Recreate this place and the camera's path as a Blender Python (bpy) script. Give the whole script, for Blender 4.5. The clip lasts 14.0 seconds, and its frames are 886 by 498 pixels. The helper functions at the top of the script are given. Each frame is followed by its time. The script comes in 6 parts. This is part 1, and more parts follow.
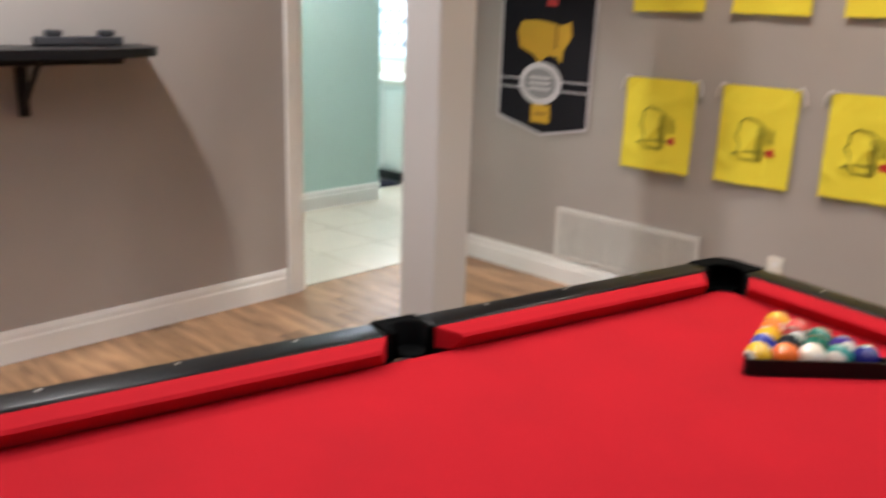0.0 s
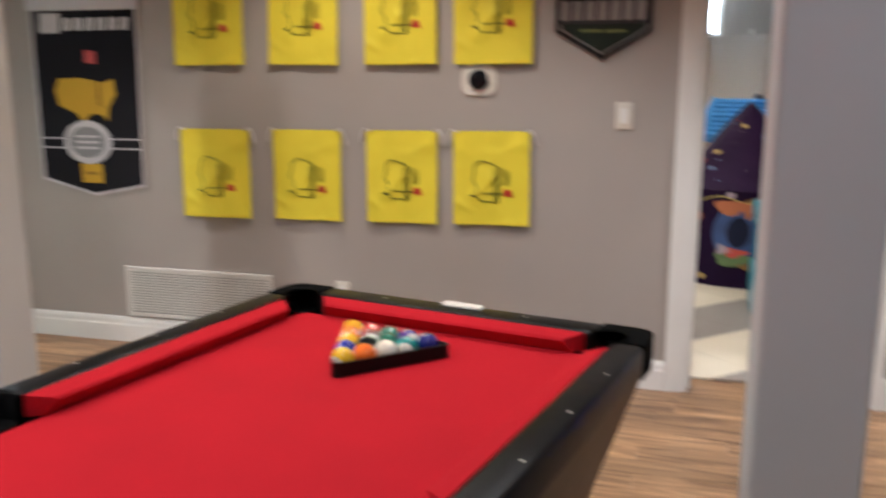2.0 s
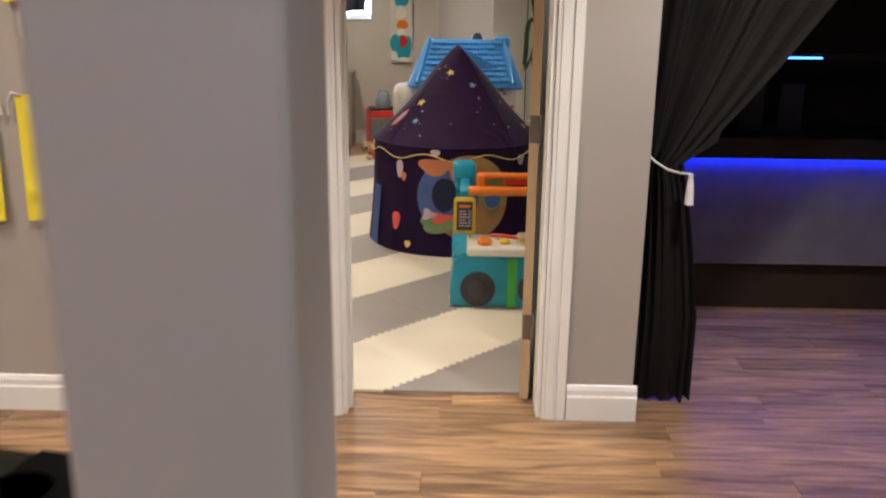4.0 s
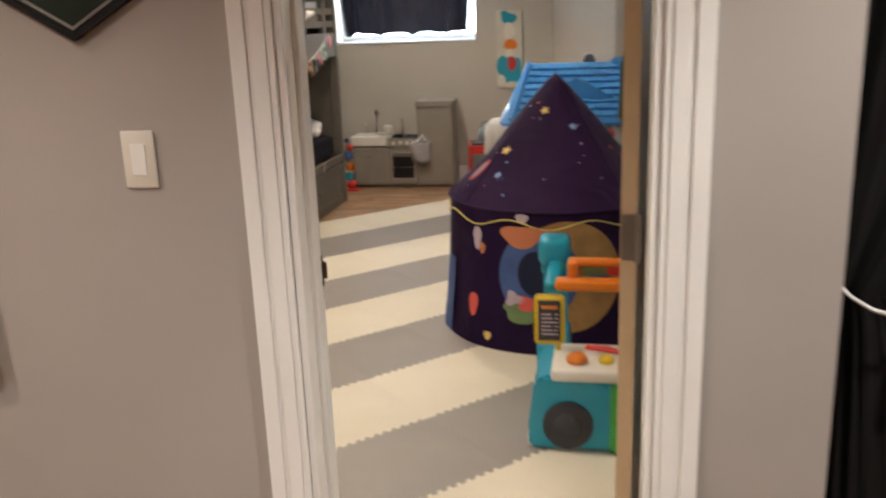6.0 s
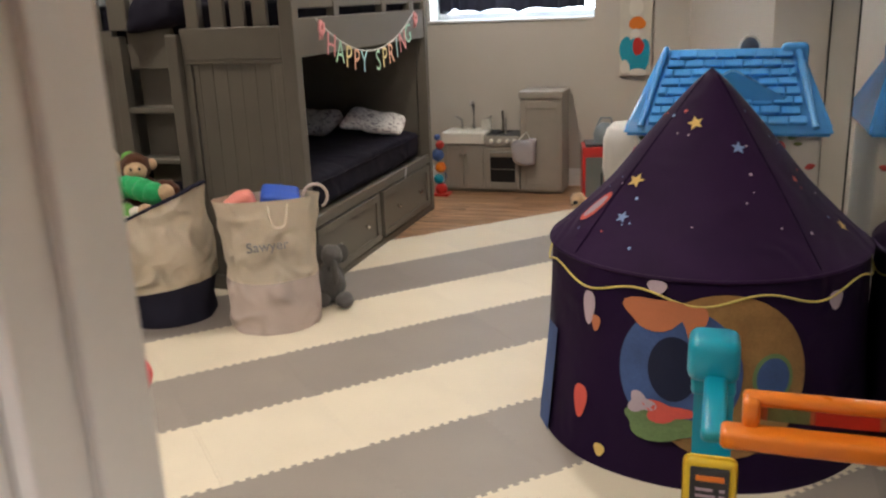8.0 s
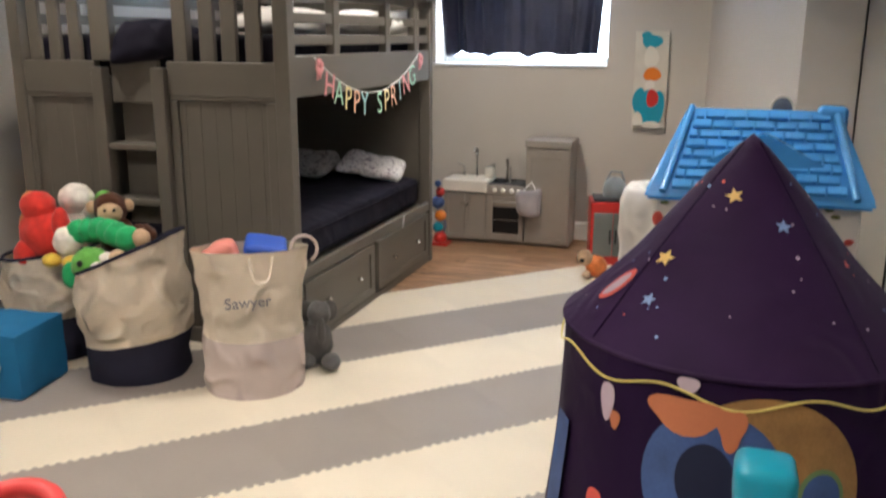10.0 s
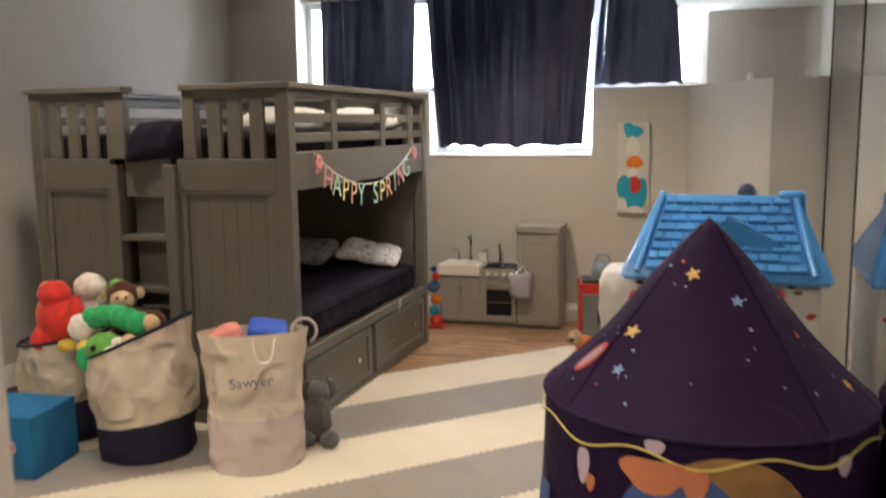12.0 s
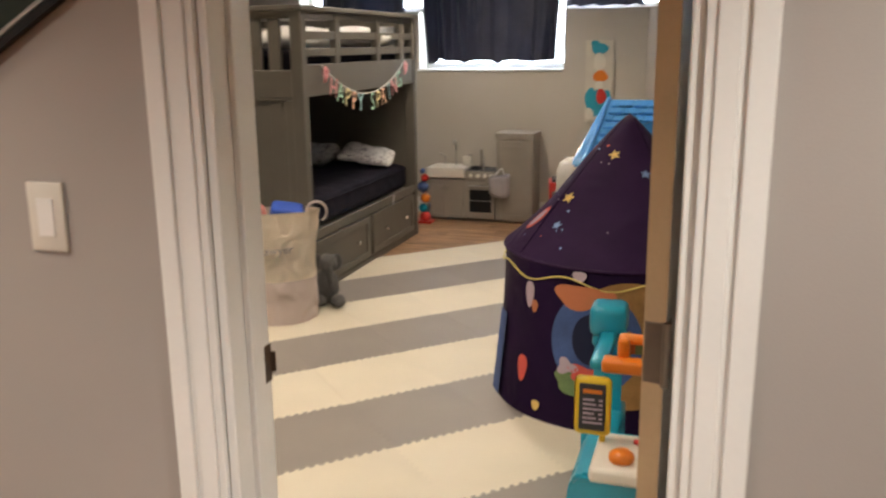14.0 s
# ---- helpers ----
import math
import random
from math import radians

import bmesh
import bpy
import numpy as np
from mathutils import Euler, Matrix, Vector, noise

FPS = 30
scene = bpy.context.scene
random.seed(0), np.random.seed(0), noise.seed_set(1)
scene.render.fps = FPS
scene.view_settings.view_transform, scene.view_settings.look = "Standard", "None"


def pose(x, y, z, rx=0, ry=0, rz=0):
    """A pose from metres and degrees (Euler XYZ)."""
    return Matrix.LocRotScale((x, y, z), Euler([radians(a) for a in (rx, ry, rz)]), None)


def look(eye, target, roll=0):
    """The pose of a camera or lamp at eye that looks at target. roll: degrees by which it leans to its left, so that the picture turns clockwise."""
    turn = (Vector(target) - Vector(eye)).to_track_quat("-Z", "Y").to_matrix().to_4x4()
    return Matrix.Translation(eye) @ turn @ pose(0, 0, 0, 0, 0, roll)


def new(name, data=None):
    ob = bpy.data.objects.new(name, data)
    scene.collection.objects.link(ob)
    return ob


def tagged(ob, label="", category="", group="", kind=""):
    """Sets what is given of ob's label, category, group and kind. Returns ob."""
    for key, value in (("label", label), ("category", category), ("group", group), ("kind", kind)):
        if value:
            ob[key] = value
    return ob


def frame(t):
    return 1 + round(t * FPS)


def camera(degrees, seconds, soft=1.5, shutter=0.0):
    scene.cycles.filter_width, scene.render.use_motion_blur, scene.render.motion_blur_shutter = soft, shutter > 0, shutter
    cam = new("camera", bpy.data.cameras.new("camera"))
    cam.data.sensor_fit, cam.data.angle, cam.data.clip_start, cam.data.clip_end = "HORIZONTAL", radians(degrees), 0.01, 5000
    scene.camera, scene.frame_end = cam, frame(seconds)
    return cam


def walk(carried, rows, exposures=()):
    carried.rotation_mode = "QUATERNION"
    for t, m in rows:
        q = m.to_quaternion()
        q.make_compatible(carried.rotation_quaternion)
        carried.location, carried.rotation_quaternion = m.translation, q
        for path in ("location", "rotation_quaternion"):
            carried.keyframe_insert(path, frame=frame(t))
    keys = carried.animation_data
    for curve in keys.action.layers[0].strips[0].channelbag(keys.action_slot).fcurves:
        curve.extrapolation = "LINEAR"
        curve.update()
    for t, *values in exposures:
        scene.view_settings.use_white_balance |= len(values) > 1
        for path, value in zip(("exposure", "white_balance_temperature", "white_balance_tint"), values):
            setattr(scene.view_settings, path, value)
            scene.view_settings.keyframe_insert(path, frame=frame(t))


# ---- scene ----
cam = camera(54.4, 14.0, soft=2.2, shutter=0.65)
PATH = [
    (0, (-0.111, -3.8, 1.467), (-1.455, -2.42, 0.93), 1.9),
    (0.5, (-0.075, -3.797, 1.447), (-1.239, -2.215, 1.07), 3.0),
    (0.8, (-0.052, -3.912, 1.493), (-1.123, -2.254, 1.166), 2.3),
    (1, (-0.055, -3.919, 1.495), (-1.077, -2.231, 1.167), 1.4),
    (1.5, (-0.037, -3.946, 1.467), (-0.912, -2.176, 1.148), 0.7),
    (2, (-0.062, -3.937, 1.455), (-0.584, -2.049, 1.051), -0.1),
    (2.5, (0.122, -3.697, 1.412), (-0.041, -1.756, 0.959), -0.3),
    (2.7, (0.186, -3.619, 1.416), (0.157, -1.676, 0.946), 1.0),
    (4.8, (0.518, -2.435, 1.535), (0.451, -0.519, 0.966), -0.3),
    (5, (0.539, -2.306, 1.531), (0.405, -0.392, 0.97), -0.5),
    (5.5, (0.569, -1.963, 1.533), (0.323, -0.052, 0.997), -2.9),
    (6, (0.633, -1.647, 1.525), (0.272, 0.25, 1.005), -2.1),
    (6.5, (0.632, -1.33, 1.526), (0.09, 0.528, 1.022), -2.3),
    (7, (0.584, -0.999, 1.529), (-0.014, 0.846, 1.038), -3.3),
    (9.3, (0.316, -0.029, 1.454), (-0.267, 1.766, 0.792), -0.4),
    (9.5, (0.31, -0.036, 1.473), (-0.268, 1.779, 0.863), -0.1),
    (10, (0.312, -0.055, 1.517), (-0.285, 1.792, 1.039), 0.2),
    (10.5, (0.309, -0.074, 1.55), (-0.273, 1.805, 1.189), 0.6),
    (11, (0.31, -0.104, 1.573), (-0.269, 1.793, 1.311), 1.0),
    (11.5, (0.341, -0.135, 1.571), (-0.223, 1.77, 1.342), 0.5),
    (12, (0.439, -0.282, 1.551), (-0.174, 1.601, 1.268), -0.7),
    (12.5, (0.572, -0.51, 1.54), (-0.047, 1.359, 1.189), -0.7),
    (13, (0.573, -0.739, 1.517), (-0.051, 1.12, 1.123), -1.1),
    (13.5, (0.611, -0.972, 1.537), (0.121, 0.915, 1.093), -1.0),
    (14, (0.76, -1.178, 1.539), (0.174, 0.678, 1.077), -0.6),
]
walk(cam, [(t, look(eye, aim, roll)) for t, eye, aim, roll in PATH],
     [(0.0, 0.0, 6000, 10), (1.5, -0.2, 5800, 10), (2.0, -0.15, 5850, 10), (2.5, 0.15, 6100, 10), (5.0, -0.15, 6500, 10), (7.0, -0.1, 6400, 10),
      (9.5, 0.0, 5900, 10), (10.3, 0.28, 5950, 10), (11.0, 0.1, 6400, 10), (12.0, 0.1, 6550, 10), (13.0, 0.12, 6600, 10), (14.0, -0.1, 6650, 10)])

# ---- world and lights ----
world = bpy.data.worlds.new("world")
scene.world = world
world.use_nodes = True
wn = world.node_tree
sky = wn.nodes.new("ShaderNodeTexSky")
sky.sky_type, sky.sun_disc = "NISHITA", False
sky.sun_elevation, sky.sun_rotation = radians(38), radians(200)
wn.links.new(sky.outputs[0], wn.nodes["Background"].inputs[0])
wn.nodes["Background"].inputs[1].default_value = 0.12
sun = new("sun", bpy.data.lights.new("sun", "SUN"))
sun.data.energy, sun.data.angle, sun.data.color = 2.0, radians(0.6), (1.0, 0.95, 0.88)
sun.matrix_world = pose(0, 0, 8, 52, 0, 20)

WARM = (1.0, 0.86, 0.70)
COOL = (0.86, 0.93, 1.0)


def can_light(x, y, z, power, color, size=0.14, cone=162):
    """The glow of a recessed ceiling can: a small disc that shines down."""
    lamp = bpy.data.lights.new("can_glow", "SPOT")
    lamp.energy, lamp.color, lamp.shadow_soft_size = power, color, size / 2
    lamp.spot_size, lamp.spot_blend = radians(cone), 0.55
    ob = new("can_glow", lamp)
    ob.matrix_world = pose(x, y, z - 0.03)
    return ob


SOFT = (1.0, 0.93, 0.86)
# (-0.35, -1.5) and (1.15, -3.6) are unseen fill, added to brighten wall and post_2
CANS = [
    (-3.00, -2.85, 2.65, 165, SOFT), (-1.5, -0.85, 2.65, 80, WARM, 0.14, 122), (-0.75, -3.4, 2.65, 18, COOL), (-0.35, -1.5, 2.65, 88, SOFT, 0.14, 126),
    (-1.55, -2.9, 2.65, 84, SOFT, 0.14, 118), (1.15, -3.6, 2.65, 72, COOL), (1.45, -0.85, 2.65, 160, (1.0, 0.95, 0.88), 0.14, 112),
    (-2.2, 1.1, 2.65, 115, WARM, 0.14, 132), (-0.5, 1.0, 2.65, 112, WARM, 0.14, 138), (-0.4, 3.5, 2.65, 70, WARM, 0.14, 142), (-2.5, 3.0, 2.65, 66, WARM, 0.14, 128), (-1.1, 4.9, 2.65, 100, WARM, 0.14, 146),
    (-4.6, -0.6, 2.65, 140, SOFT), (-5.9, 0.9, 2.65, 150, SOFT),
]
for c in CANS:
    can_light(*c)


def area_light(name, m, sx, sy, power, color):
    lamp = bpy.data.lights.new(name, "AREA")
    lamp.shape, lamp.size, lamp.size_y, lamp.energy, lamp.color = "RECTANGLE", sx, sy, power, color
    ob = new(name, lamp)
    ob.matrix_world = m
    return ob


# ---- materials ----
def nodes_of(name):
    m = bpy.data.materials.new(name)
    m.use_nodes = True
    return m, m.node_tree.nodes, m.node_tree.links, m.node_tree.nodes["Principled BSDF"]


def plain(name, color, rough=0.5, metal=0.0, vary=0.12, scale=6.0, bump=0.1, grain=120.0, spread=0.0, coat=0.0, sheen=0.0):
    """A surface with broad mottling, fine grain and relief; spread varies pieces one from another."""
    m, n, l, b = nodes_of(name)
    co = n.new("ShaderNodeTexCoord")
    big, fine = n.new("ShaderNodeTexNoise"), n.new("ShaderNodeTexNoise")
    big.inputs["Scale"].default_value, big.inputs["Detail"].default_value = scale, 4
    fine.inputs["Scale"].default_value, fine.inputs["Detail"].default_value = grain, 3
    l.new(co.outputs["Object"], big.inputs["Vector"]), l.new(co.outputs["Object"], fine.inputs["Vector"])
    mixv = n.new("ShaderNodeMath")
    mixv.operation = "MULTIPLY_ADD"
    l.new(fine.outputs["Fac"], mixv.inputs[0])
    mixv.inputs[1].default_value = 0.35
    l.new(big.outputs["Fac"], mixv.inputs[2])
    ramp = n.new("ShaderNodeMapRange")
    ramp.inputs[1].default_value, ramp.inputs[2].default_value = 0.4, 0.95
    ramp.inputs[3].default_value, ramp.inputs[4].default_value = 1 - vary, 1 + vary
    l.new(mixv.outputs[0], ramp.inputs[0])
    value = ramp.outputs[0]
    if spread:
        info, span, mul = n.new("ShaderNodeObjectInfo"), n.new("ShaderNodeMapRange"), n.new("ShaderNodeMath")
        span.inputs[3].default_value, span.inputs[4].default_value = 1 - spread, 1 + spread
        l.new(info.outputs["Random"], span.inputs[0])
        mul.operation = "MULTIPLY"
        l.new(span.outputs[0], mul.inputs[0]), l.new(value, mul.inputs[1])
        value = mul.outputs[0]
    tint = n.new("ShaderNodeVectorMath")
    tint.operation = "SCALE"
    tint.inputs[0].default_value = color
    l.new(value, tint.inputs["Scale"])
    l.new(tint.outputs[0], b.inputs["Base Color"])
    rr = n.new("ShaderNodeMapRange")
    rr.inputs[3].default_value, rr.inputs[4].default_value = max(0.02, rough - 0.08), min(1, rough + 0.08)
    l.new(big.outputs["Fac"], rr.inputs[0]), l.new(rr.outputs[0], b.inputs["Roughness"])
    b.inputs["Metallic"].default_value = metal
    b.inputs["Coat Weight"].default_value = coat
    b.inputs["Sheen Weight"].default_value = sheen
    if max(color) < 0.09:
        b.inputs["Specular IOR Level"].default_value = 0.25
    if bump:
        bp = n.new("ShaderNodeBump")
        bp.inputs["Strength"].default_value, bp.inputs["Distance"].default_value = bump, 0.002
        l.new(fine.outputs["Fac"], bp.inputs["Height"]), l.new(bp.outputs[0], b.inputs["Normal"])
    return m


def cloth(name, color, weave=420.0, rough=0.9, vary=0.15, fold=0.0, sheen=0.0):
    """Woven stuff; fold gives soft creases on top of the weave."""
    m = plain(name, color, rough, 0, vary, 5.0, 0.25, weave, sheen=sheen)
    if fold:
        n, l = m.node_tree.nodes, m.node_tree.links
        co, tex, bp = n.new("ShaderNodeTexCoord"), n.new("ShaderNodeTexNoise"), n.new("ShaderNodeBump")
        tex.noise_type = "RIDGED_MULTIFRACTAL"
        tex.inputs["Scale"].default_value, tex.inputs["Detail"].default_value, tex.inputs["Distortion"].default_value = 6.5, 3, 0.8
        bp.inputs["Strength"].default_value, bp.inputs["Distance"].default_value = 1.0, fold
        l.new(co.outputs["Object"], tex.inputs["Vector"]), l.new(tex.outputs[0], bp.inputs["Height"])
        old = n["Principled BSDF"].inputs["Normal"].links[0].from_node
        l.new(bp.outputs[0], old.inputs["Normal"])
    return m


def wood_planks(name, dark, light, rough=0.45):
    """Brown wood whose grain runs along local x, each plank its own shade."""
    m, n, l, b = nodes_of(name)
    co, info = n.new("ShaderNodeTexCoord"), n.new("ShaderNodeObjectInfo")
    mp = n.new("ShaderNodeMapping")
    mp.inputs["Scale"].default_value = (1.3, 14, 14)
    l.new(co.outputs["Object"], mp.inputs["Vector"])
    add = n.new("ShaderNodeVectorMath")
    comb = n.new("ShaderNodeCombineXYZ")
    mul = n.new("ShaderNodeMath")
    mul.operation, mul.inputs[1].default_value = "MULTIPLY", 60
    l.new(info.outputs["Random"], mul.inputs[0])
    l.new(mul.outputs[0], comb.inputs[0]), l.new(mul.outputs[0], comb.inputs[2])
    l.new(mp.outputs[0], add.inputs[0]), l.new(comb.outputs[0], add.inputs[1])
    g = n.new("ShaderNodeTexNoise")
    g.inputs["Scale"].default_value, g.inputs["Detail"].default_value, g.inputs["Distortion"].default_value = 1.6, 6, 1.2
    l.new(add.outputs[0], g.inputs["Vector"])
    r = n.new("ShaderNodeValToRGB")
    r.color_ramp.elements[0].position, r.color_ramp.elements[0].color = 0.32, (*dark, 1)
    r.color_ramp.elements[1].position, r.color_ramp.elements[1].color = 0.68, (*light, 1)
    l.new(g.outputs["Fac"], r.inputs[0])
    span = n.new("ShaderNodeMapRange")
    span.inputs[3].default_value, span.inputs[4].default_value = 0.72, 1.2
    l.new(info.outputs["Random"], span.inputs[0])
    tint = n.new("ShaderNodeVectorMath")
    tint.operation = "SCALE"
    l.new(r.outputs[0], tint.inputs[0]), l.new(span.outputs[0], tint.inputs["Scale"])
    l.new(tint.outputs[0], b.inputs["Base Color"])
    b.inputs["Roughness"].default_value = rough
    bp = n.new("ShaderNodeBump")
    bp.inputs["Strength"].default_value, bp.inputs["Distance"].default_value = 0.15, 0.002
    l.new(g.outputs["Fac"], bp.inputs["Height"]), l.new(bp.outputs[0], b.inputs["Normal"])
    return m


def glow(name, color, strength):
    m, n, l, b = nodes_of(name)
    b.inputs["Base Color"].default_value = (*color, 1)
    b.inputs["Emission Color"].default_value, b.inputs["Emission Strength"].default_value = (*color, 1), strength
    return m


M_WALL = plain("wall_paint_greige", (0.40, 0.365, 0.335), 0.75, vary=0.07, scale=1.5, bump=0.12, grain=260)
M_WALL_KID = plain("wall_paint_light_grey", (0.54, 0.50, 0.445), 0.75, vary=0.04, scale=1.5, bump=0.12, grain=260)
M_TEAL = plain("wall_paint_pale_teal", (0.52, 0.70, 0.65), 0.75, vary=0.04, scale=1.5, bump=0.1, grain=260)
M_WHITE = plain("white_gloss_trim", (0.85, 0.84, 0.81), 0.35, vary=0.04, scale=4, bump=0.05)
M_CEIL = plain("ceiling_white", (0.78, 0.77, 0.75), 0.9, vary=0.03, bump=0.2, grain=180)
M_SUB = plain("subfloor", (0.10, 0.075, 0.055), 0.8)
M_PLANK = wood_planks("plank_floor_wood", (0.15, 0.078, 0.038), (0.54, 0.32, 0.168), 0.40)
M_TILE = plain("beige_floor_tile", (0.62, 0.55, 0.46), 0.35, vary=0.08, scale=5, spread=0.05)
M_GROUT = plain("grout", (0.45, 0.40, 0.34), 0.9)
M_CREAM = plain("cream_foam_mat", (0.74, 0.67, 0.54), 0.55, vary=0.06, scale=3, bump=0.3, grain=220, spread=0.03)
M_GREYMAT = plain("grey_foam_mat", (0.305, 0.272, 0.247), 0.48, vary=0.09, scale=3, bump=0.3, grain=220, spread=0.05)
M_BUNK = plain("grey_painted_wood", (0.130, 0.118, 0.098), 0.45, vary=0.07, scale=7, bump=0.12, grain=70)
M_DARK = plain("dark_lacquer", (0.02, 0.018, 0.016), 0.3, vary=0.2)
M_DOOR = plain("door_edge_wood", (0.55, 0.40, 0.24), 0.5, vary=0.1, scale=8)
M_MIRROR, _n, _l, _b = nodes_of("mirror_silver")
_b.inputs["Base Color"].default_value, _b.inputs["Metallic"].default_value, _b.inputs["Roughness"].default_value = (0.86, 0.88, 0.88, 1), 1.0, 0.02


# ---- mesh tools ----
def box(bm, x0, y0, z0, x1, y1, z1, bevel=0.0, m=None, seg=1):
    """Adds a box between two corners, with its edges rounded."""
    g = bmesh.ops.create_cube(bm, size=1.0)
    vs = g["verts"]
    mat = Matrix.Translation(((x0 + x1) / 2, (y0 + y1) / 2, (z0 + z1) / 2)) @ Matrix.Diagonal((x1 - x0, y1 - y0, z1 - z0, 1))
    bmesh.ops.transform(bm, matrix=(m @ mat) if m else mat, verts=vs)
    if bevel:
        es = list({e for v in vs for e in v.link_edges})
        bmesh.ops.bevel(bm, geom=es, offset=bevel, segments=seg, affect="EDGES", profile=0.5)


def cyl(bm, a, b, r0, r1=None, seg=16, cap=True):
    """Adds a rod from a to b."""
    a, b = Vector(a), Vector(b)
    d = b - a
    m = Matrix.Translation((a + b) / 2) @ d.to_track_quat("Z", "Y").to_matrix().to_4x4()
    bmesh.ops.create_cone(bm, cap_ends=cap, segments=seg, radius1=r0, radius2=r0 if r1 is None else r1, depth=d.length, matrix=m)


def ball(bm, c, rx, ry=None, rz=None, u=16, v=10, m=None):
    mat = Matrix.Translation(c) @ (m or Matrix()) @ Matrix.Diagonal((rx, ry or rx, rz or rx, 1))
    bmesh.ops.create_uvsphere(bm, u_segments=u, v_segments=v, radius=1, matrix=mat)


def tube(bm, pts, r, seg=8, closed=False):
    """A bent pipe along points; r may be a number or one radius a point."""
    pts = [Vector(p) for p in pts]
    n = len(pts)
    rings = []
    for i, p in enumerate(pts):
        a, c = pts[i - 1] if (i or closed) else p, pts[(i + 1) % n] if (i < n - 1 or closed) else p
        q = (c - a).to_track_quat("Z", "Y")
        rad = r[i] if isinstance(r, (list, tuple)) else r
        rings.append([bm.verts.new(p + q @ Vector((math.cos(k * math.tau / seg) * rad, math.sin(k * math.tau / seg) * rad, 0))) for k in range(seg)])
    for i in range(n if closed else n - 1):
        A, B = rings[i], rings[(i + 1) % n]
        off = 0
        if closed and i == n - 1:
            off = min(range(seg), key=lambda o: sum((A[k].co - B[(k + o) % seg].co).length for k in range(seg)))
        for k in range(seg):
            bm.faces.new((A[k], A[(k + 1) % seg], B[(k + 1 + off) % seg], B[(k + off) % seg]))
    if not closed:
        bm.faces.new(rings[0][::-1]), bm.faces.new(rings[-1])


def prism(bm, outline, z0, z1, m=None):
    """Extrudes an outline (x, y) between two heights."""
    f = (lambda p: m @ Vector(p)) if m else Vector
    lo, hi = [bm.verts.new(f((x, y, z0))) for x, y in outline], [bm.verts.new(f((x, y, z1))) for x, y in outline]
    k = len(outline)
    bm.faces.new(lo[::-1]), bm.faces.new(hi)
    for i in range(k):
        bm.faces.new((lo[i], lo[(i + 1) % k], hi[(i + 1) % k], hi[i]))


def lathe(bm, profile, seg=32, c=(0, 0, 0), wob=None):
    """Turns (radius, height) pairs round an upright axis; wob(angle, height) scales the radius."""
    rings = []
    for r, z in profile:
        if r < 1e-5:
            rings.append([bm.verts.new((c[0], c[1], c[2] + z))])
        else:
            rings.append([bm.verts.new((c[0] + math.cos(k * math.tau / seg) * r * (wob(k * math.tau / seg, z) if wob else 1),
                                        c[1] + math.sin(k * math.tau / seg) * r * (wob(k * math.tau / seg, z) if wob else 1), c[2] + z)) for k in range(seg)])
    for A, B in zip(rings, rings[1:]):
        for k in range(seg):
            j = (k + 1) % seg
            if len(A) == 1 and len(B) > 1:
                bm.faces.new((A[0], B[j], B[k]))
            elif len(B) == 1 and len(A) > 1:
                bm.faces.new((A[k], A[j], B[0]))
            elif len(A) > 1:
                bm.faces.new((A[k], A[j], B[j], B[k]))


def mesh_of(name, bm, material, smooth=False):
    bmesh.ops.recalc_face_normals(bm, faces=bm.faces)
    me = bpy.data.meshes.new(name)
    bm.to_mesh(me)
    bm.free()
    if smooth:
        for p in me.polygons:
            p.use_smooth = True
        me.set_sharp_from_angle(angle=radians(50))
    me.materials.append(material)
    return me


def part(name, bm, material, parent=None, label="", smooth=False, m=None):
    ob = new(name, mesh_of(name, bm, material, smooth))
    if parent:
        ob.parent = parent
    if m:
        ob.matrix_basis = m
    if label:
        ob["label"] = label
    return ob


def thing(name, m, label, category, group="", kind=""):
    return tagged_at(new(name), m, label, category, group, kind)


def tagged_at(ob, m, label, category, group="", kind=""):
    ob.matrix_basis = m
    return tagged(ob, label, category, group, kind)


def struct(name, boxes, material, label="", bevel=0.0):
    bm = bmesh.new()
    for b in boxes:
        box(bm, *b, bevel)
    return tagged(part(name, bm, material), label, "", "", "structure")


# ---- structure ----
H = 2.65
DW = 0.742
struct("wall_flags", [(-3.68, 0, 0, -0.0, 0.12, H), (DW, 0, 0, 1.08, 0.12, H), (0, 0, 2.05, DW, 0.12, H)], M_WALL, "greige painted wall with a doorway")
struct("wall_hall", [(-3.80, -6.2, 0, -3.68, -1.20, H), (-3.80, -0.25, 0, -3.68, 0.12, H), (-3.80, -1.20, 2.05, -3.68, -0.25, H)], M_WALL, "greige painted wall with a cased opening")
struct("wall_pool_south", [(-3.8, -6.32, 0, 4.0, -6.2, H)], M_WALL, "greige painted wall")
struct("wall_pool_east", [(3.9, -6.2, 0, 4.02, 2.2, H)], M_WALL, "greige painted wall")
struct("wall_partition", [(1.056, 0.12, 0, 1.08, 2.32, H), (1.056, 2.32, 0, 1.17, 6.45, H)], M_WALL_KID, "light grey painted partition wall")
struct("ceiling", [(-6.6, -6.3, H, 4.0, 6.9, H + 0.1)], M_CEIL, "white ceiling")
struct("floor", [(-3.8, -6.3, -0.12, 4.0, 6.9, -0.02)], M_SUB, "wood plank floor")
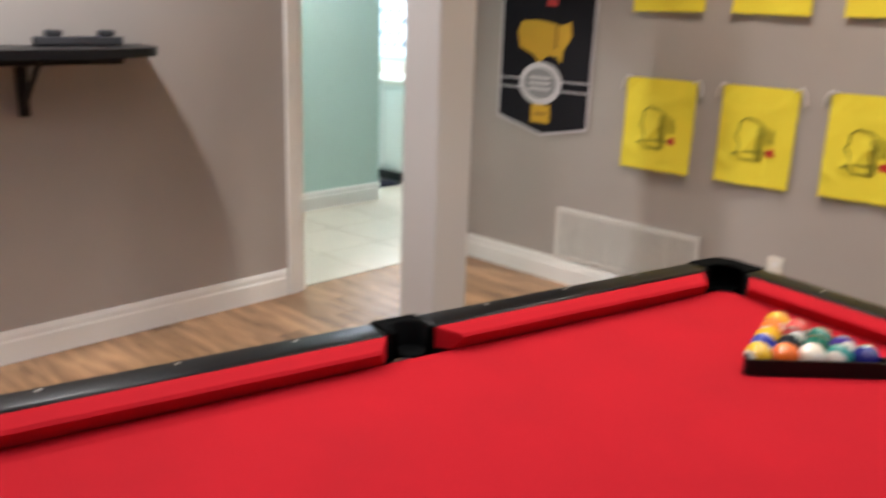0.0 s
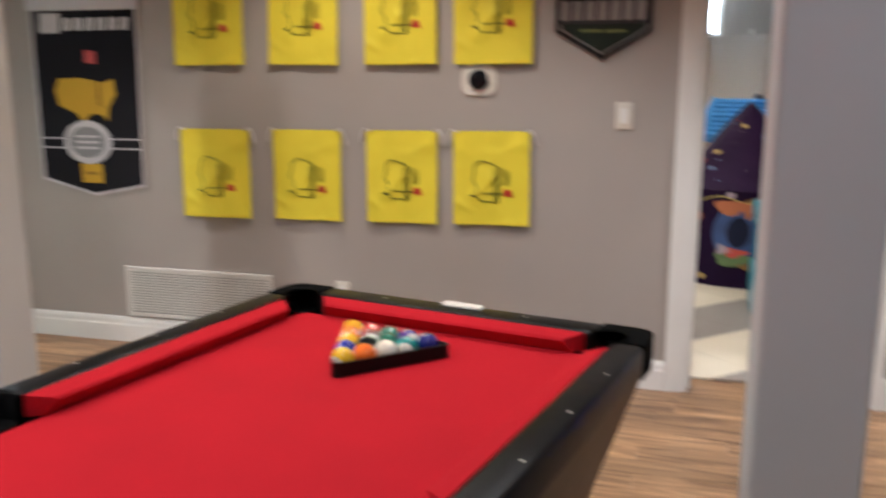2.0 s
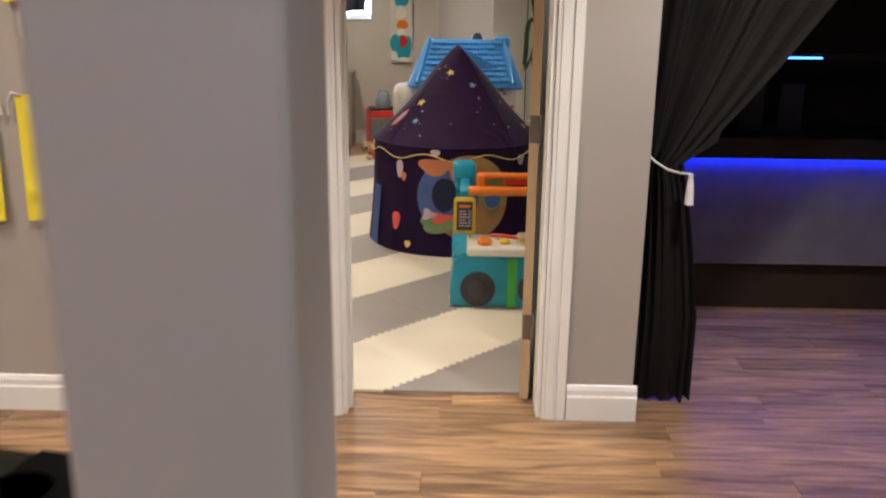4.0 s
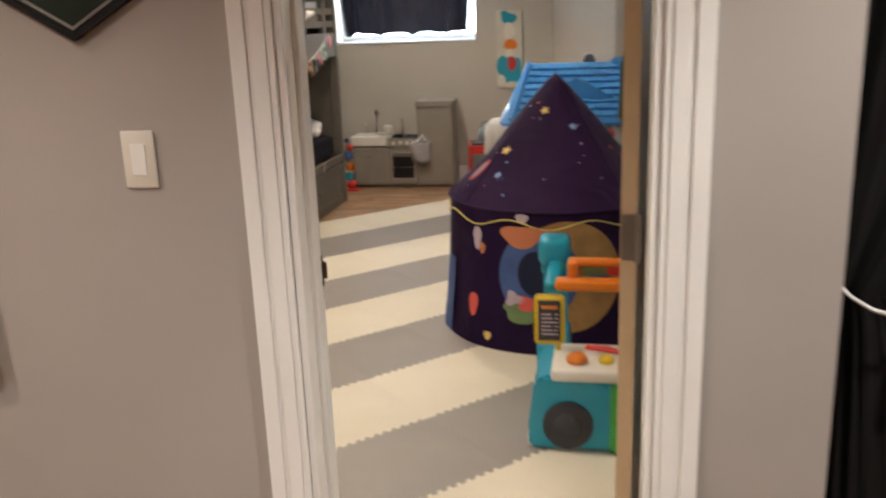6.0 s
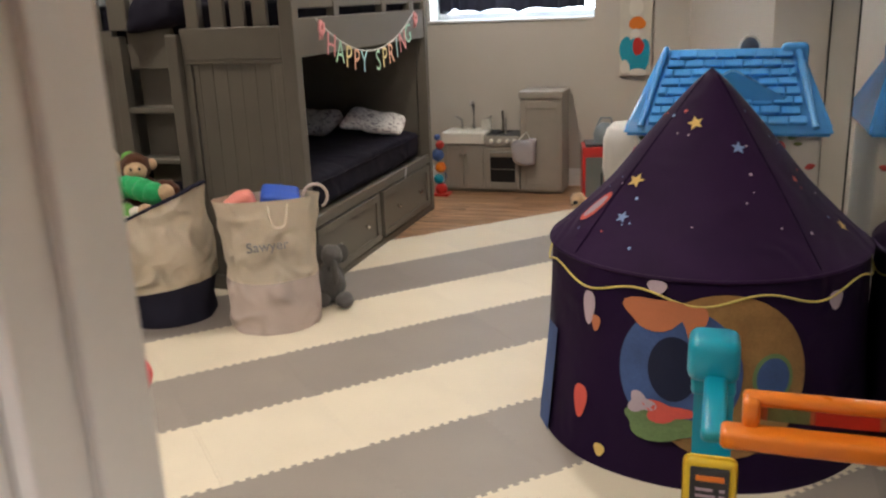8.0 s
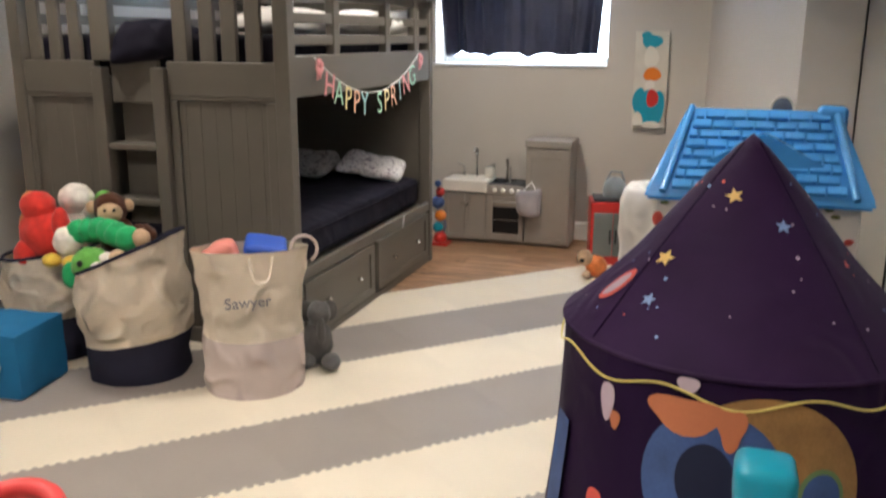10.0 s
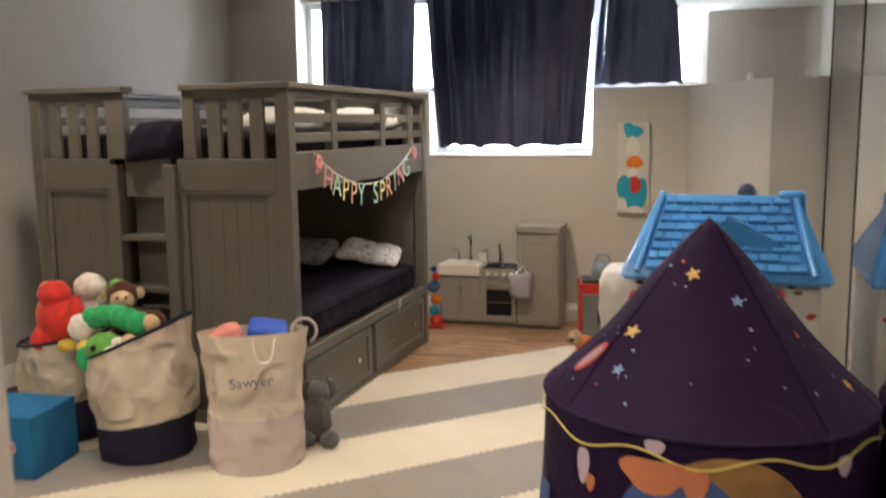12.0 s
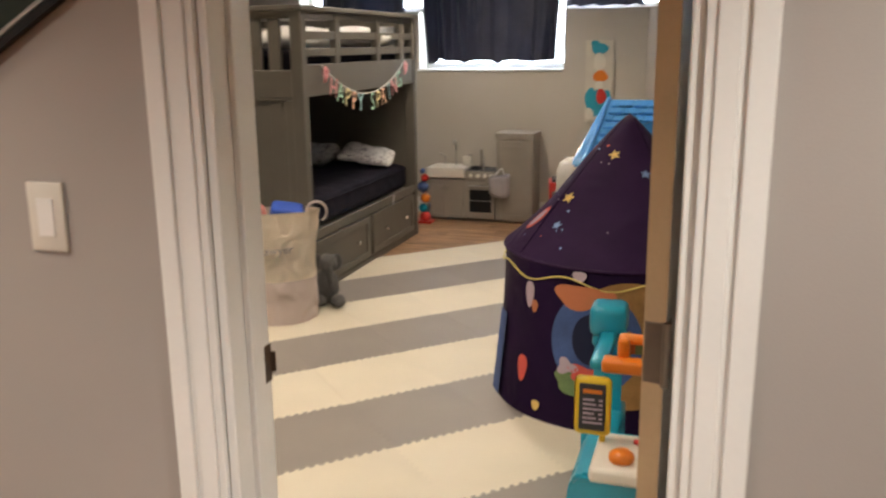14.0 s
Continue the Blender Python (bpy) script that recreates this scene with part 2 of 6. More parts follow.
# child's room: foundation wall with a ledge, the window band above it
YB = 6.44
LEDGE = 1.825
WX0, WX1, SILL = -1.85, -0.53, 1.32
struct("wall_window_low", [(-3.75, YB, 0, WX0, YB + 0.3, LEDGE), (WX1, YB, 0, 0.175, YB + 0.3, LEDGE), (WX0, YB, 0, WX1, YB + 0.3, SILL)], M_WALL_KID, "light grey painted foundation wall")
struct("wall_window_high", [(-3.75, YB, LEDGE, -3.03, YB + 0.3, H), (0.30, YB + 0.1, LEDGE, 1.17, YB + 0.3, H), (-3.03, YB + 0.1, 2.6, 0.30, YB + 0.3, H)], M_WALL_KID, "light grey upper wall over the ledge")
bm = bmesh.new()
prism(bm, [(0.175, YB), (0.72, 5.58), (1.056, 5.58), (1.056, YB + 0.3), (0.175, YB + 0.3)], 0, LEDGE)
tagged(part("wall_corner_chase", bm, M_WALL_KID), "light grey boxed corner with a ledge", "", "", "structure")
struct("ceiling_soffit", [(0.10, 2.6, 2.36, 1.056, YB + 0.3, H)], M_CEIL, "white boxed soffit")
struct("wall_kid_west", [(-3.80, 0.12, 0, -3.68, 6.75, H)], M_WALL_KID, "light grey painted wall")
# hall behind the cased opening, and the dark lounge behind the curtain
struct("wall_hall_teal", [(-5.27, -1.6, 0, -5.15, 0.62, H)], M_TEAL, "pale teal painted wall")
struct("wall_hall_south", [(-6.7, -1.72, 0, -3.8, -1.6, H)], M_TEAL, "pale teal painted wall")
struct("wall_hall_north", [(-6.7, 1.7, 0, -3.68, 1.82, 1.02), (-6.7, 1.7, 2.45, -3.68, 1.82, H), (-6.7, 1.7, 1.02, -6.53, 1.82, 2.45), (-5.33, 1.7, 1.02, -3.68, 1.82, 2.45), (-3.80, 0.12, 0, -3.68, 1.7, H)], M_TEAL, "pale teal wall with a window")
struct("wall_hall_west", [(-6.72, -1.6, 0, -6.6, 1.7, H)], M_TEAL, "pale teal painted wall")
M_LOUNGE = plain("lounge_wall_dark", (0.035, 0.033, 0.035), 0.8, vary=0.1)
struct("wall_lounge_back", [(1.08, 2.2, 0, 3.9, 2.32, H)], M_LOUNGE, "dark lounge wall")
struct("wall_lounge_header", [(1.08, 0, 2.2, 3.9, 0.12, H)], M_WALL, "greige header over the curtained opening")


def post(name, x0, y0, label):
    bm = bmesh.new()
    box(bm, x0, y0, 0, x0 + 0.2, y0 + 0.2, H, 0.006)
    return tagged(part(name, bm, M_POST), label, "", "", "structure")


M_POST = plain("post_paint_pale_grey", (0.51, 0.495, 0.48), 0.7, vary=0.04, scale=1.5, bump=0.12, grain=260)
post("post_1", -2.67, -1.43, "square greige boxed-in support post")
post("post_2", 0.095, -2.30, "square greige boxed-in support post")


def trim_run(name, a, b, n, h=0.14, t=0.016):
    """A baseboard from a to b; n points into the room. Stepped profile with a rounded top."""
    a, b, n = Vector((*a, 0)), Vector((*b, 0)), Vector((*n, 0))
    prof = [(0, 0), (t, 0), (t, h * 0.66), (t * 0.72, h * 0.72), (t * 0.72, h * 0.86), (t * 0.35, h * 0.97), (0, h)]
    bm = bmesh.new()
    A = [bm.verts.new(a + n * p + Vector((0, 0, q))) for p, q in prof]
    B = [bm.verts.new(b + n * p + Vector((0, 0, q))) for p, q in prof]
    for i in range(len(prof)):
        j = (i + 1) % len(prof)
        bm.faces.new((A[i], A[j], B[j], B[i]))
    bm.faces.new(A), bm.faces.new(B[::-1])
    return tagged(part(name, bm, M_WHITE), "white moulded baseboard", "", "", "structure")


trim_run("baseboard", (-3.68, 0), (-0.09, 0), (0, -1))
trim_run("baseboard", (0.834, 0), (1.096, 0), (0, -1))
trim_run("baseboard", (1.08, 0.001), (1.08, 1.2), (1, 0))
trim_run("baseboard", (-3.68, -6.2), (-3.68, -1.295), (1, 0))
trim_run("baseboard", (-5.15, -1.6), (-5.15, 0.62), (1, 0))
trim_run("baseboard", (-3.68, YB), (0.175, YB), (0, -1))
trim_run("baseboard", (-3.68, 0.12), (-3.68, YB), (1, 0))


def casing(name, m, w, h, width=0.088, t=0.02):
    """A door casing in the plane x-z of m, opening 0..w: two legs and a head with a fluted profile."""
    root = tagged_at(new(name), m, "white moulded door casing", "", "", "structure")

    def leg(x0, x1, z0, z1, upright):
        bm = bmesh.new()
        steps = [(0.0, 0.55), (0.16, 0.8), (0.5, 0.62), (0.62, 1.0), (1.0, 0.9)]
        for (f0, d), (f1, _) in zip(steps, steps[1:]):
            if upright:
                box(bm, x0 + (x1 - x0) * f0, -t * d, z0, x0 + (x1 - x0) * f1, 0, z1, 0.001)
            else:
                box(bm, x0, -t * d, z0 + (z1 - z0) * f0, x1, 0, z0 + (z1 - z0) * f1, 0.001)
        return bm

    part("casing_leg", leg(0, -width, 0, h, True), M_WHITE, root)
    part("casing_leg", leg(w, w + width, 0, h, True), M_WHITE, root)
    part("casing_head", leg(-width, w + width, h, h + width, False), M_WHITE, root)
    return root


casing("trim_door_1", pose(0, 0, 0), DW, 2.05)
casing("trim_hall", pose(-3.68, -1.20, 0, 0, 0, 90), 0.95, 2.05)
jambs = [(0.0, 0.0, 0, 0.018, 0.13, 2.05), (DW - 0.018, 0.0, 0, DW, 0.13, 2.05), (0.018, 0.0, 2.03, DW - 0.018, 0.13, 2.05), (0.018, 0.05, 0, 0.03, 0.09, 2.03)]
struct("trim_jamb", jambs, M_WHITE, "white door jamb with a stop", 0.002)
casing("trim_door_1_inside", pose(DW, 0.12, 0, 0, 0, 180), DW, 2.05)
struct("trim_jamb_hall", [(-3.80, -1.20, 0, -3.68, -1.18, 2.05), (-3.80, -0.27, 0, -3.68, -0.25, 2.05)], M_WHITE, "white opening jamb", 0.002)


# ---- door leaf, standing open ----
M_STEEL = plain("brushed_nickel", (0.45, 0.43, 0.40), 0.35, 1.0, vary=0.1)
M_HINGE = plain("satin_hinge", (0.30, 0.27, 0.24), 0.45, 1.0, vary=0.1)
door = thing("door_1", pose(0.672, 0.138, 0.012, 0, 0, -9), "white panel door with a bare wood edge, standing open", "door", kind="structure")
bm = bmesh.new()
box(bm, 0, 0, 0, 0.034, 0.004, 2.0)
part("door_edge", bm, M_DOOR, door, "bare pale wood hinge edge")
bm = bmesh.new()
box(bm, 0, 0.0045, 0, 0.034, 0.70, 2.0, 0.002)
for z0, z1 in ((0.2, 0.85), (1.0, 1.85)):
    for y0, y1 in ((0.10, 0.31), (0.39, 0.60)):
        box(bm, -0.004, y0, z0, -0.0005, y1, z1, 0.0015)
part("door_leaf", bm, M_WHITE, door)
for z in (0.30, 1.055, 1.75):
    bm = bmesh.new()
    box(bm, 0.0345, -0.012, z - 0.05, 0.0385, 0.03, z + 0.05, 0.001)
    box(bm, 0.002, -0.003, z - 0.05, 0.034, -0.0005, z + 0.05, 0.001)
    cyl(bm, (0.038, -0.008, z - 0.052), (0.038, -0.008, z + 0.052), 0.007, seg=12)
    part("hinge", bm, M_HINGE, door)
bm = bmesh.new()
cyl(bm, (-0.0005, 0.63, 1.0), (-0.012, 0.63, 1.0), 0.032, seg=20)
cyl(bm, (-0.010, 0.63, 1.0), (-0.05, 0.63, 1.0), 0.010, seg=12)
tube(bm, [(-0.045, 0.63, 1.0), (-0.052, 0.60, 1.0), (-0.052, 0.53, 1.003)], 0.009)
part("door_handle", bm, M_STEEL, door, "brushed nickel lever handle", True)

strike = thing("strike_plate", pose(0.0182, 0.10, 0.985), "dark bronze strike plate on the door jamb", "strike plate")
bm = bmesh.new()
box(bm, 0, -0.015, -0.035, 0.002, 0.03, 0.035, 0.0008)
box(bm, -0.001, 0.028, -0.02, 0.010, 0.033, 0.02, 0.002)
part("plate", bm, plain("dark_bronze", (0.11, 0.075, 0.05), 0.5, 0.5), strike)

# ---- window of the child's room ----
win = thing("window_1", pose(0, 0, 0), "wide basement window with white frame", "window", kind="structure")
bm = bmesh.new()
y0, y1 = YB + 0.20, YB + 0.26
for b in ((-3.03, y0, LEDGE, -2.98, y1, 2.6), (0.25, y0, LEDGE, 0.30, y1, 2.6), (-2.98, y0, 2.55, 0.25, y1, 2.6),
          (WX0 - 0.03, y0, SILL, WX0 + 0.03, y1, 2.55), (WX1 - 0.03, y0, SILL, WX1 + 0.03, y1, 2.55),
          (-2.98, y0, LEDGE, WX0 - 0.03, y1, LEDGE + 0.05), (WX1 + 0.03, y0, LEDGE, 0.25, y1, LEDGE + 0.05), (WX0 + 0.03, y0, SILL, WX1 - 0.03, y1, SILL + 0.05)):
    box(bm, *b, 0.004)
part("window_frame", bm, M_WHITE, win)
bm = bmesh.new()
box(bm, WX0 - 0.02, YB - 0.014, SILL - 0.02, WX1 - 0.005, YB + 0.2, SILL + 0.002, 0.004)
part("window_sill", bm, M_WHITE, win)
M_GLASS, _n, _l, _b = nodes_of("window_glass")
_b.inputs["Base Color"].default_value, _b.inputs["Roughness"].default_value = (0.96, 0.98, 1, 1), 0.02
_b.inputs["Transmission Weight"].default_value, _b.inputs["IOR"].default_value = 1.0, 1.1
for x0, x1, z0 in ((-2.98, WX0 - 0.03, LEDGE + 0.05), (WX0 + 0.03, WX1 - 0.03, SILL + 0.05), (WX1 + 0.03, 0.25, LEDGE + 0.05)):
    bm = bmesh.new()
    box(bm, x0, YB + 0.228, z0, x1, YB + 0.234, 2.55)
    g = part("pane", bm, M_GLASS, win)
    g.visible_shadow = False
sky_out = glow("overcast_daylight", (0.80, 0.90, 1.0), 9.0)
struct("backdrop", [(-5.5, 8.2, -1, 3.0, 8.25, 5)], sky_out, "bright daylight outside the window")
bpy.data.objects["backdrop"].visible_shadow = False
area_light("window_daylight", look((-1.3, YB + 0.30, 2.1), (-1.3, 3.0, 0.9)), 3.1, 0.7, 80, (0.82, 0.91, 1.0))


def curtain(name, m, width, height, material, label, waves=9, depth=0.03, shape=None, seed=1, group="", flare=0.0):
    """A hanging sheet with soft folds, solid, its top edge at the local origin's height."""
    rnd = random.Random(seed)
    ph = [rnd.uniform(0, 6.28) for _ in range(4)]
    bm = bmesh.new()
    nx, nz = waves * 14, 34
    grid = []
    for j in range(nz + 1):
        v = j / nz
        row = []
        for i in range(nx + 1):
            u = i / nx
            x0, x1 = shape(v) if shape else (-flare * v, width + flare * v)
            wob = 0.12 * math.sin(u * 5 + ph[0] + v * 1.7) + 0.06 * math.sin(u * 11 + ph[1] - v * 2.5)
            w = math.sin((u + 0.02 * wob) * math.tau * waves + ph[2] + wob * 6) + 0.35 * math.sin(u * math.tau * waves * 2.3 + ph[3] + v * 2)
            w += 0.9 * noise.noise(Vector((u * waves * 1.3, v * 1.6, seed))) + 0.5 * noise.noise(Vector((u * waves * 3.1, v * 3.4, seed + 9)))
            hem = 0.009 * math.sin(u * 23 + ph[1]) + 0.02 * noise.noise(Vector((u * waves * 2.2, 0, seed + 4)))
            row.append(bm.verts.new((x0 + (x1 - x0) * u, w * depth * (0.55 + 0.45 * math.sin(v * 3.0 + u * 4)), -height * v + hem * v)))
        grid.append(row)
    for j in range(nz):
        for i in range(nx):
            bm.faces.new((grid[j][i], grid[j][i + 1], grid[j + 1][i + 1], grid[j + 1][i]))
    bmesh.ops.recalc_face_normals(bm, faces=bm.faces)
    bmesh.ops.solidify(bm, geom=bm.faces[:], thickness=0.003)
    root = thing(name, m, label, "curtain", group)
    part("panel", bm, material, root, smooth=True)
    return root


M_NAVY = cloth("navy_satin_curtain", (0.044, 0.048, 0.086), 300, 0.36, 0.3, fold=0.016)
_n, _l = M_NAVY.node_tree.nodes, M_NAVY.node_tree.links
_t, _mx = _n.new("ShaderNodeBsdfTranslucent"), _n.new("ShaderNodeMixShader")
_t.inputs[0].default_value = (0.10, 0.115, 0.16, 1)
_mx.inputs[0].default_value = 0.15
_n["Principled BSDF"].inputs["Specular IOR Level"].default_value = 0.8
_l.new(_n["Principled BSDF"].outputs[0], _mx.inputs[1]), _l.new(_t.outputs[0], _mx.inputs[2])
_l.new(_mx.outputs[0], _n["Material Output"].inputs[0])
curtain("window_curtain", pose(-2.83, YB + 0.12, 2.62), 0.86, 1.1, M_NAVY, "navy satin curtain panel pulled slightly aside", 5, 0.045, (lambda v: (-0.02, 0.83 - 0.03 * v)), 3, "navy window curtains")
curtain("window_curtain", pose(-1.84, YB - 0.062, 2.635), 1.30, 1.245, M_NAVY, "wide navy satin curtain hanging over the window", 7, 0.075, (lambda v: (0.10 * v, 1.34 - 0.09 * v)), 5, "navy window curtains")
curtain("window_curtain", pose(-0.47, YB + 0.04, 2.62), 0.60, 0.77, M_NAVY, "short navy satin curtain panel ending at the ledge", 4, 0.04, (lambda v: (0.0 - 0.06 * v, 0.54 + 0.06 * v)), 8, "navy window curtains")

# ---- mirror panels ----
M_BLACK = plain("black_trim", (0.012, 0.012, 0.013), 0.4, vary=0.2)
for mx, y0, y1 in ((0.952, 0.95, 3.51), (1.054, 3.40, 5.55)):
    mir = thing("mirror_panel", pose(mx, y0, 0.0), "tall mirrored sliding closet panel with black edge strip", "mirror", "mirror panels")
    bm = bmesh.new()
    box(bm, -0.006, 0, 0.012, 0, y1 - y0, 2.33, 0.001)
    part("glass", bm, M_MIRROR, mir)
    bm = bmesh.new()
    box(bm, -0.010, y1 - y0, 0, 0.0, y1 - y0 + (0.006 if mx < 1 else 0.025), 2.33, 0.001)
    part("edge_strip", bm, M_BLACK, mir, "black edge strip")
    bm = bmesh.new()
    box(bm, -0.014, 0, 0, 0.0, y1 - y0, 0.0115, 0.002)
    part("bottom_rail", bm, M_BLACK, mir, "slim black bottom rail")
bm = bmesh.new()
box(bm, 0.935, 0.90, 2.333, 1.054, 2.595, H - 0.002, 0.003)
tagged(part("trim_closet_header", bm, M_WHITE), "white header board over the mirrored closet panels", "", "", "structure")

# ---- bunk bed ----
BX0, BX1, BY0, BY1, BT = -3.11, -1.56, 3.48, 5.50, 1.77
bunk = thing("bunk_bed", pose(0, 0, 0), "grey painted wooden bunk bed with ladder and drawers", "bunk bed")


def slab(name, *b, bevel=0.004, mat=None, label="", parent=None):
    bm = bmesh.new()
    box(bm, *b, bevel)
    return part(name, bm, mat or M_BUNK, parent or bunk, label)


for x0, x1, y0, y1 in ((BX0, BX0 + 0.07, BY0, BY0 + 0.07), (BX1 - 0.075, BX1, BY0, BY0 + 0.07), (BX0, BX0 + 0.07, BY1 - 0.06, BY1), (BX1 - 0.075, BX1, BY1 - 0.06, BY1)):
    slab("corner_post", x0, y0, 0, x1, y1, BT - 0.03)
slab("ladder_rail", -2.612, BY0 - 0.03, 0, -2.545, BY0 + 0.03, 1.37)
slab("ladder_rail", -2.272, BY0 - 0.03, 0, -2.205, BY0 + 0.03, 1.37)
for z in (0.19, 0.46, 0.735, 1.005):
    slab("ladder_step", -2.545, BY0 - 0.025, z - 0.028, -2.272, BY0 + 0.10, z)
slab("ladder_back", -2.545, BY0 + 0.10, 0.02, -2.272, BY0 + 0.12, 1.38)
slab("end_board", BX0 + 0.07, BY0 + 0.005, 1.24, -2.612, BY0 + 0.05, 1.40)
slab("end_board", -2.205, BY0 + 0.005, 1.24, BX1 - 0.075, BY0 + 0.05, 1.40)
slab("end_board", -2.545, BY0 + 0.035, 1.20, -2.272, BY0 + 0.06, 1.40)
for x0, x1 in ((BX0 - 0.02, -2.50), (-2.16, BX1 + 0.02)):
    slab("cap_rail", x0, BY0 - 0.02, BT - 0.03, x1, BY0 + 0.08, BT)
    slab("guard_rail", x0 + 0.06, BY0 + 0.008, BT - 0.075, x1 - 0.06, BY0 + 0.05, BT - 0.031)
slab("guard_post", -2.625, BY0 + 0.004, 1.40, -2.51, BY0 + 0.055, BT - 0.031)
slab("guard_post", -2.16, BY0 + 0.004, 1.40, -2.085, BY0 + 0.055, BT - 0.031)
for x in (-2.965, -2.845, -2.725):
    slab("guard_slat", x - 0.035, BY0 + 0.015, 1.40, x + 0.035, BY0 + 0.04, BT - 0.07)
for x in (-1.985, -1.87, -1.745):
    slab("guard_slat", x - 0.04, BY0 + 0.015, 1.40, x + 0.04, BY0 + 0.04, BT - 0.07)


def bead_panel(x0, x1, z0, z1):
    """Tongue-and-groove boards in a raised frame."""
    n = max(3, round((x1 - x0) / 0.085))
    w = (x1 - x0) / n
    for i in range(n):
        slab("bead_board", x0 + i * w + 0.0002, BY0 + 0.022, z0, x0 + (i + 1) * w - 0.0002, BY0 + 0.042, z1, bevel=0.002)
    slab("panel_rail", x0, BY0 + 0.008, z1 - 0.004, x1, BY0 + 0.05, z1 + 0.02)
    slab("panel_rail", x0, BY0 + 0.008, 0.0, x1, BY0 + 0.05, z0)


bead_panel(BX0 + 0.07, -2.612, 0.09, 1.225)
bead_panel(-2.205, BX1 - 0.075, 0.09, 1.225)
slab("panel_stile", BX0 + 0.071, BY0 + 0.006, 0.09, BX0 + 0.10, BY0 + 0.021, 1.22)
slab("panel_stile", BX1 - 0.125, BY0 + 0.006, 0.09, BX1 - 0.076, BY0 + 0.021, 1.22)
slab("panel_stile", -2.204, BY0 + 0.006, 0.09, -2.157, BY0 + 0.021, 1.22)
# the open long side
slab("cap_rail", BX1 - 0.08, BY0 + 0.081, BT - 0.03, BX1 + 0.02, BY1 + 0.02, BT)
for z0, z1 in ((BT - 0.075, BT - 0.031), (1.575, 1.625), (1.475, 1.525)):
    slab("side_rail", BX1 - 0.045, BY0 + 0.07, z0, BX1 - 0.015, BY1 - 0.06, z1)
slab("side_board", BX1 - 0.05, BY0 + 0.07, 1.24, BX1 - 0.006, BY1 - 0.06, 1.43)
for y in (4.02, 4.72, 5.2):
    slab("side_baluster", BX1 - 0.055, y - 0.035, 1.43, BX1 - 0.02 + 0.012, y + 0.035, BT - 0.031)
slab("far_panel", BX0 + 0.07, BY1 - 0.04, 0.02, BX1 - 0.075, BY1 - 0.01, 1.43)
slab("wall_panel", BX0 + 0.005, BY0 + 0.07, 0.02, BX0 + 0.03, BY1 - 0.06, 1.43)
for z0, z1 in ((1.475, 1.525), (1.575, 1.625), (BT - 0.085, BT - 0.031)):
    slab("far_rail", BX0 + 0.07, BY1 - 0.04, z0, BX1 - 0.075, BY1 - 0.012, z1)
    slab("wall_rail", BX0 + 0.005, BY0 + 0.07, z0, BX0 + 0.03, BY1 - 0.06, z1)
slab("cap_rail", BX0 - 0.02, BY0 + 0.081, BT - 0.03, BX0 + 0.05, BY1 + 0.02, BT)
for x in (-2.75, -2.35, -1.95):
    slab("far_baluster", x - 0.035, BY1 - 0.05, 1.43, x + 0.035, BY1 - 0.041, BT - 0.031)
slab("upper_deck", BX0 + 0.03, BY0 + 0.055, 1.28, BX1 - 0.055, BY1 - 0.045, 1.32)
slab("drawer_base", BX0 + 0.05, BY0 + 0.055, 0.02, BX1 - 0.03, BY1 - 0.065, 0.40)
slab("drawer_frame", BX1 - 0.03, BY0 + 0.07, 0.36, BX1 - 0.004, BY1 - 0.06, 0.42)
slab("drawer_frame", BX1 - 0.03, BY0 + 0.07, 0.0, BX1 - 0.004, BY1 - 0.06, 0.045)
M_KNOB = plain("polished_knob", (0.75, 0.73, 0.70), 0.2, 1.0, vary=0.05)
for y0, y1 in ((3.56, 4.44), (4.50, 5.40)):
    d = slab("drawer", BX1 - 0.028, y0, 0.055, BX1 - 0.006, y1, 0.35)
    for b in ((y0 + 0.0, 0.055, y1, 0.10), (y0, 0.305, y1, 0.35), (y0, 0.10, y0 + 0.06, 0.305), (y1 - 0.06, 0.10, y1, 0.305)):
        slab("drawer_moulding", BX1 - 0.0055, b[0], b[1], BX1 + 0.004, b[2], b[3], bevel=0.002, parent=d)
    for y in (y0 + 0.24, y1 - 0.24):
        bm = bmesh.new()
        ball(bm, (BX1 + 0.018, y, 0.205), 0.014, u=12, v=8)
        cyl(bm, (BX1 - 0.005, y, 0.205), (BX1 + 0.012, y, 0.205), 0.006, seg=8)
        part("drawer_knob", bm, M_KNOB, d, "polished round knob", True)


def soft_box(x0, y0, z0, x1, y1, z1, r=0.05, n=14, amp=0.008, seed=0):
    """A padded block with rumpled faces."""
    bm = bmesh.new()
    bmesh.ops.create_cube(bm, size=1)
    bmesh.ops.subdivide_edges(bm, edges=bm.edges[:], cuts=n, use_grid_fill=True)
    sx, sy, sz = x1 - x0, y1 - y0, z1 - z0
    for v in bm.verts:
        p = Vector((v.co.x * sx, v.co.y * sy, v.co.z * sz))
        q = Vector([max(-s / 2 + r, min(s / 2 - r, c)) for c, s in zip(p, (sx, sy, sz))])
        d = p - q
        if d.length > 0:
            p = q + d.normalized() * min(d.length, r)
        w = noise.noise(p * 6 + Vector((seed, 0, 0))) * amp + noise.noise(p * 17 + Vector((0, seed, 0))) * amp * 0.5
        v.co = p + Vector((w, w, w)) + Vector(((x0 + x1) / 2, (y0 + y1) / 2, (z0 + z1) / 2))
    return bm


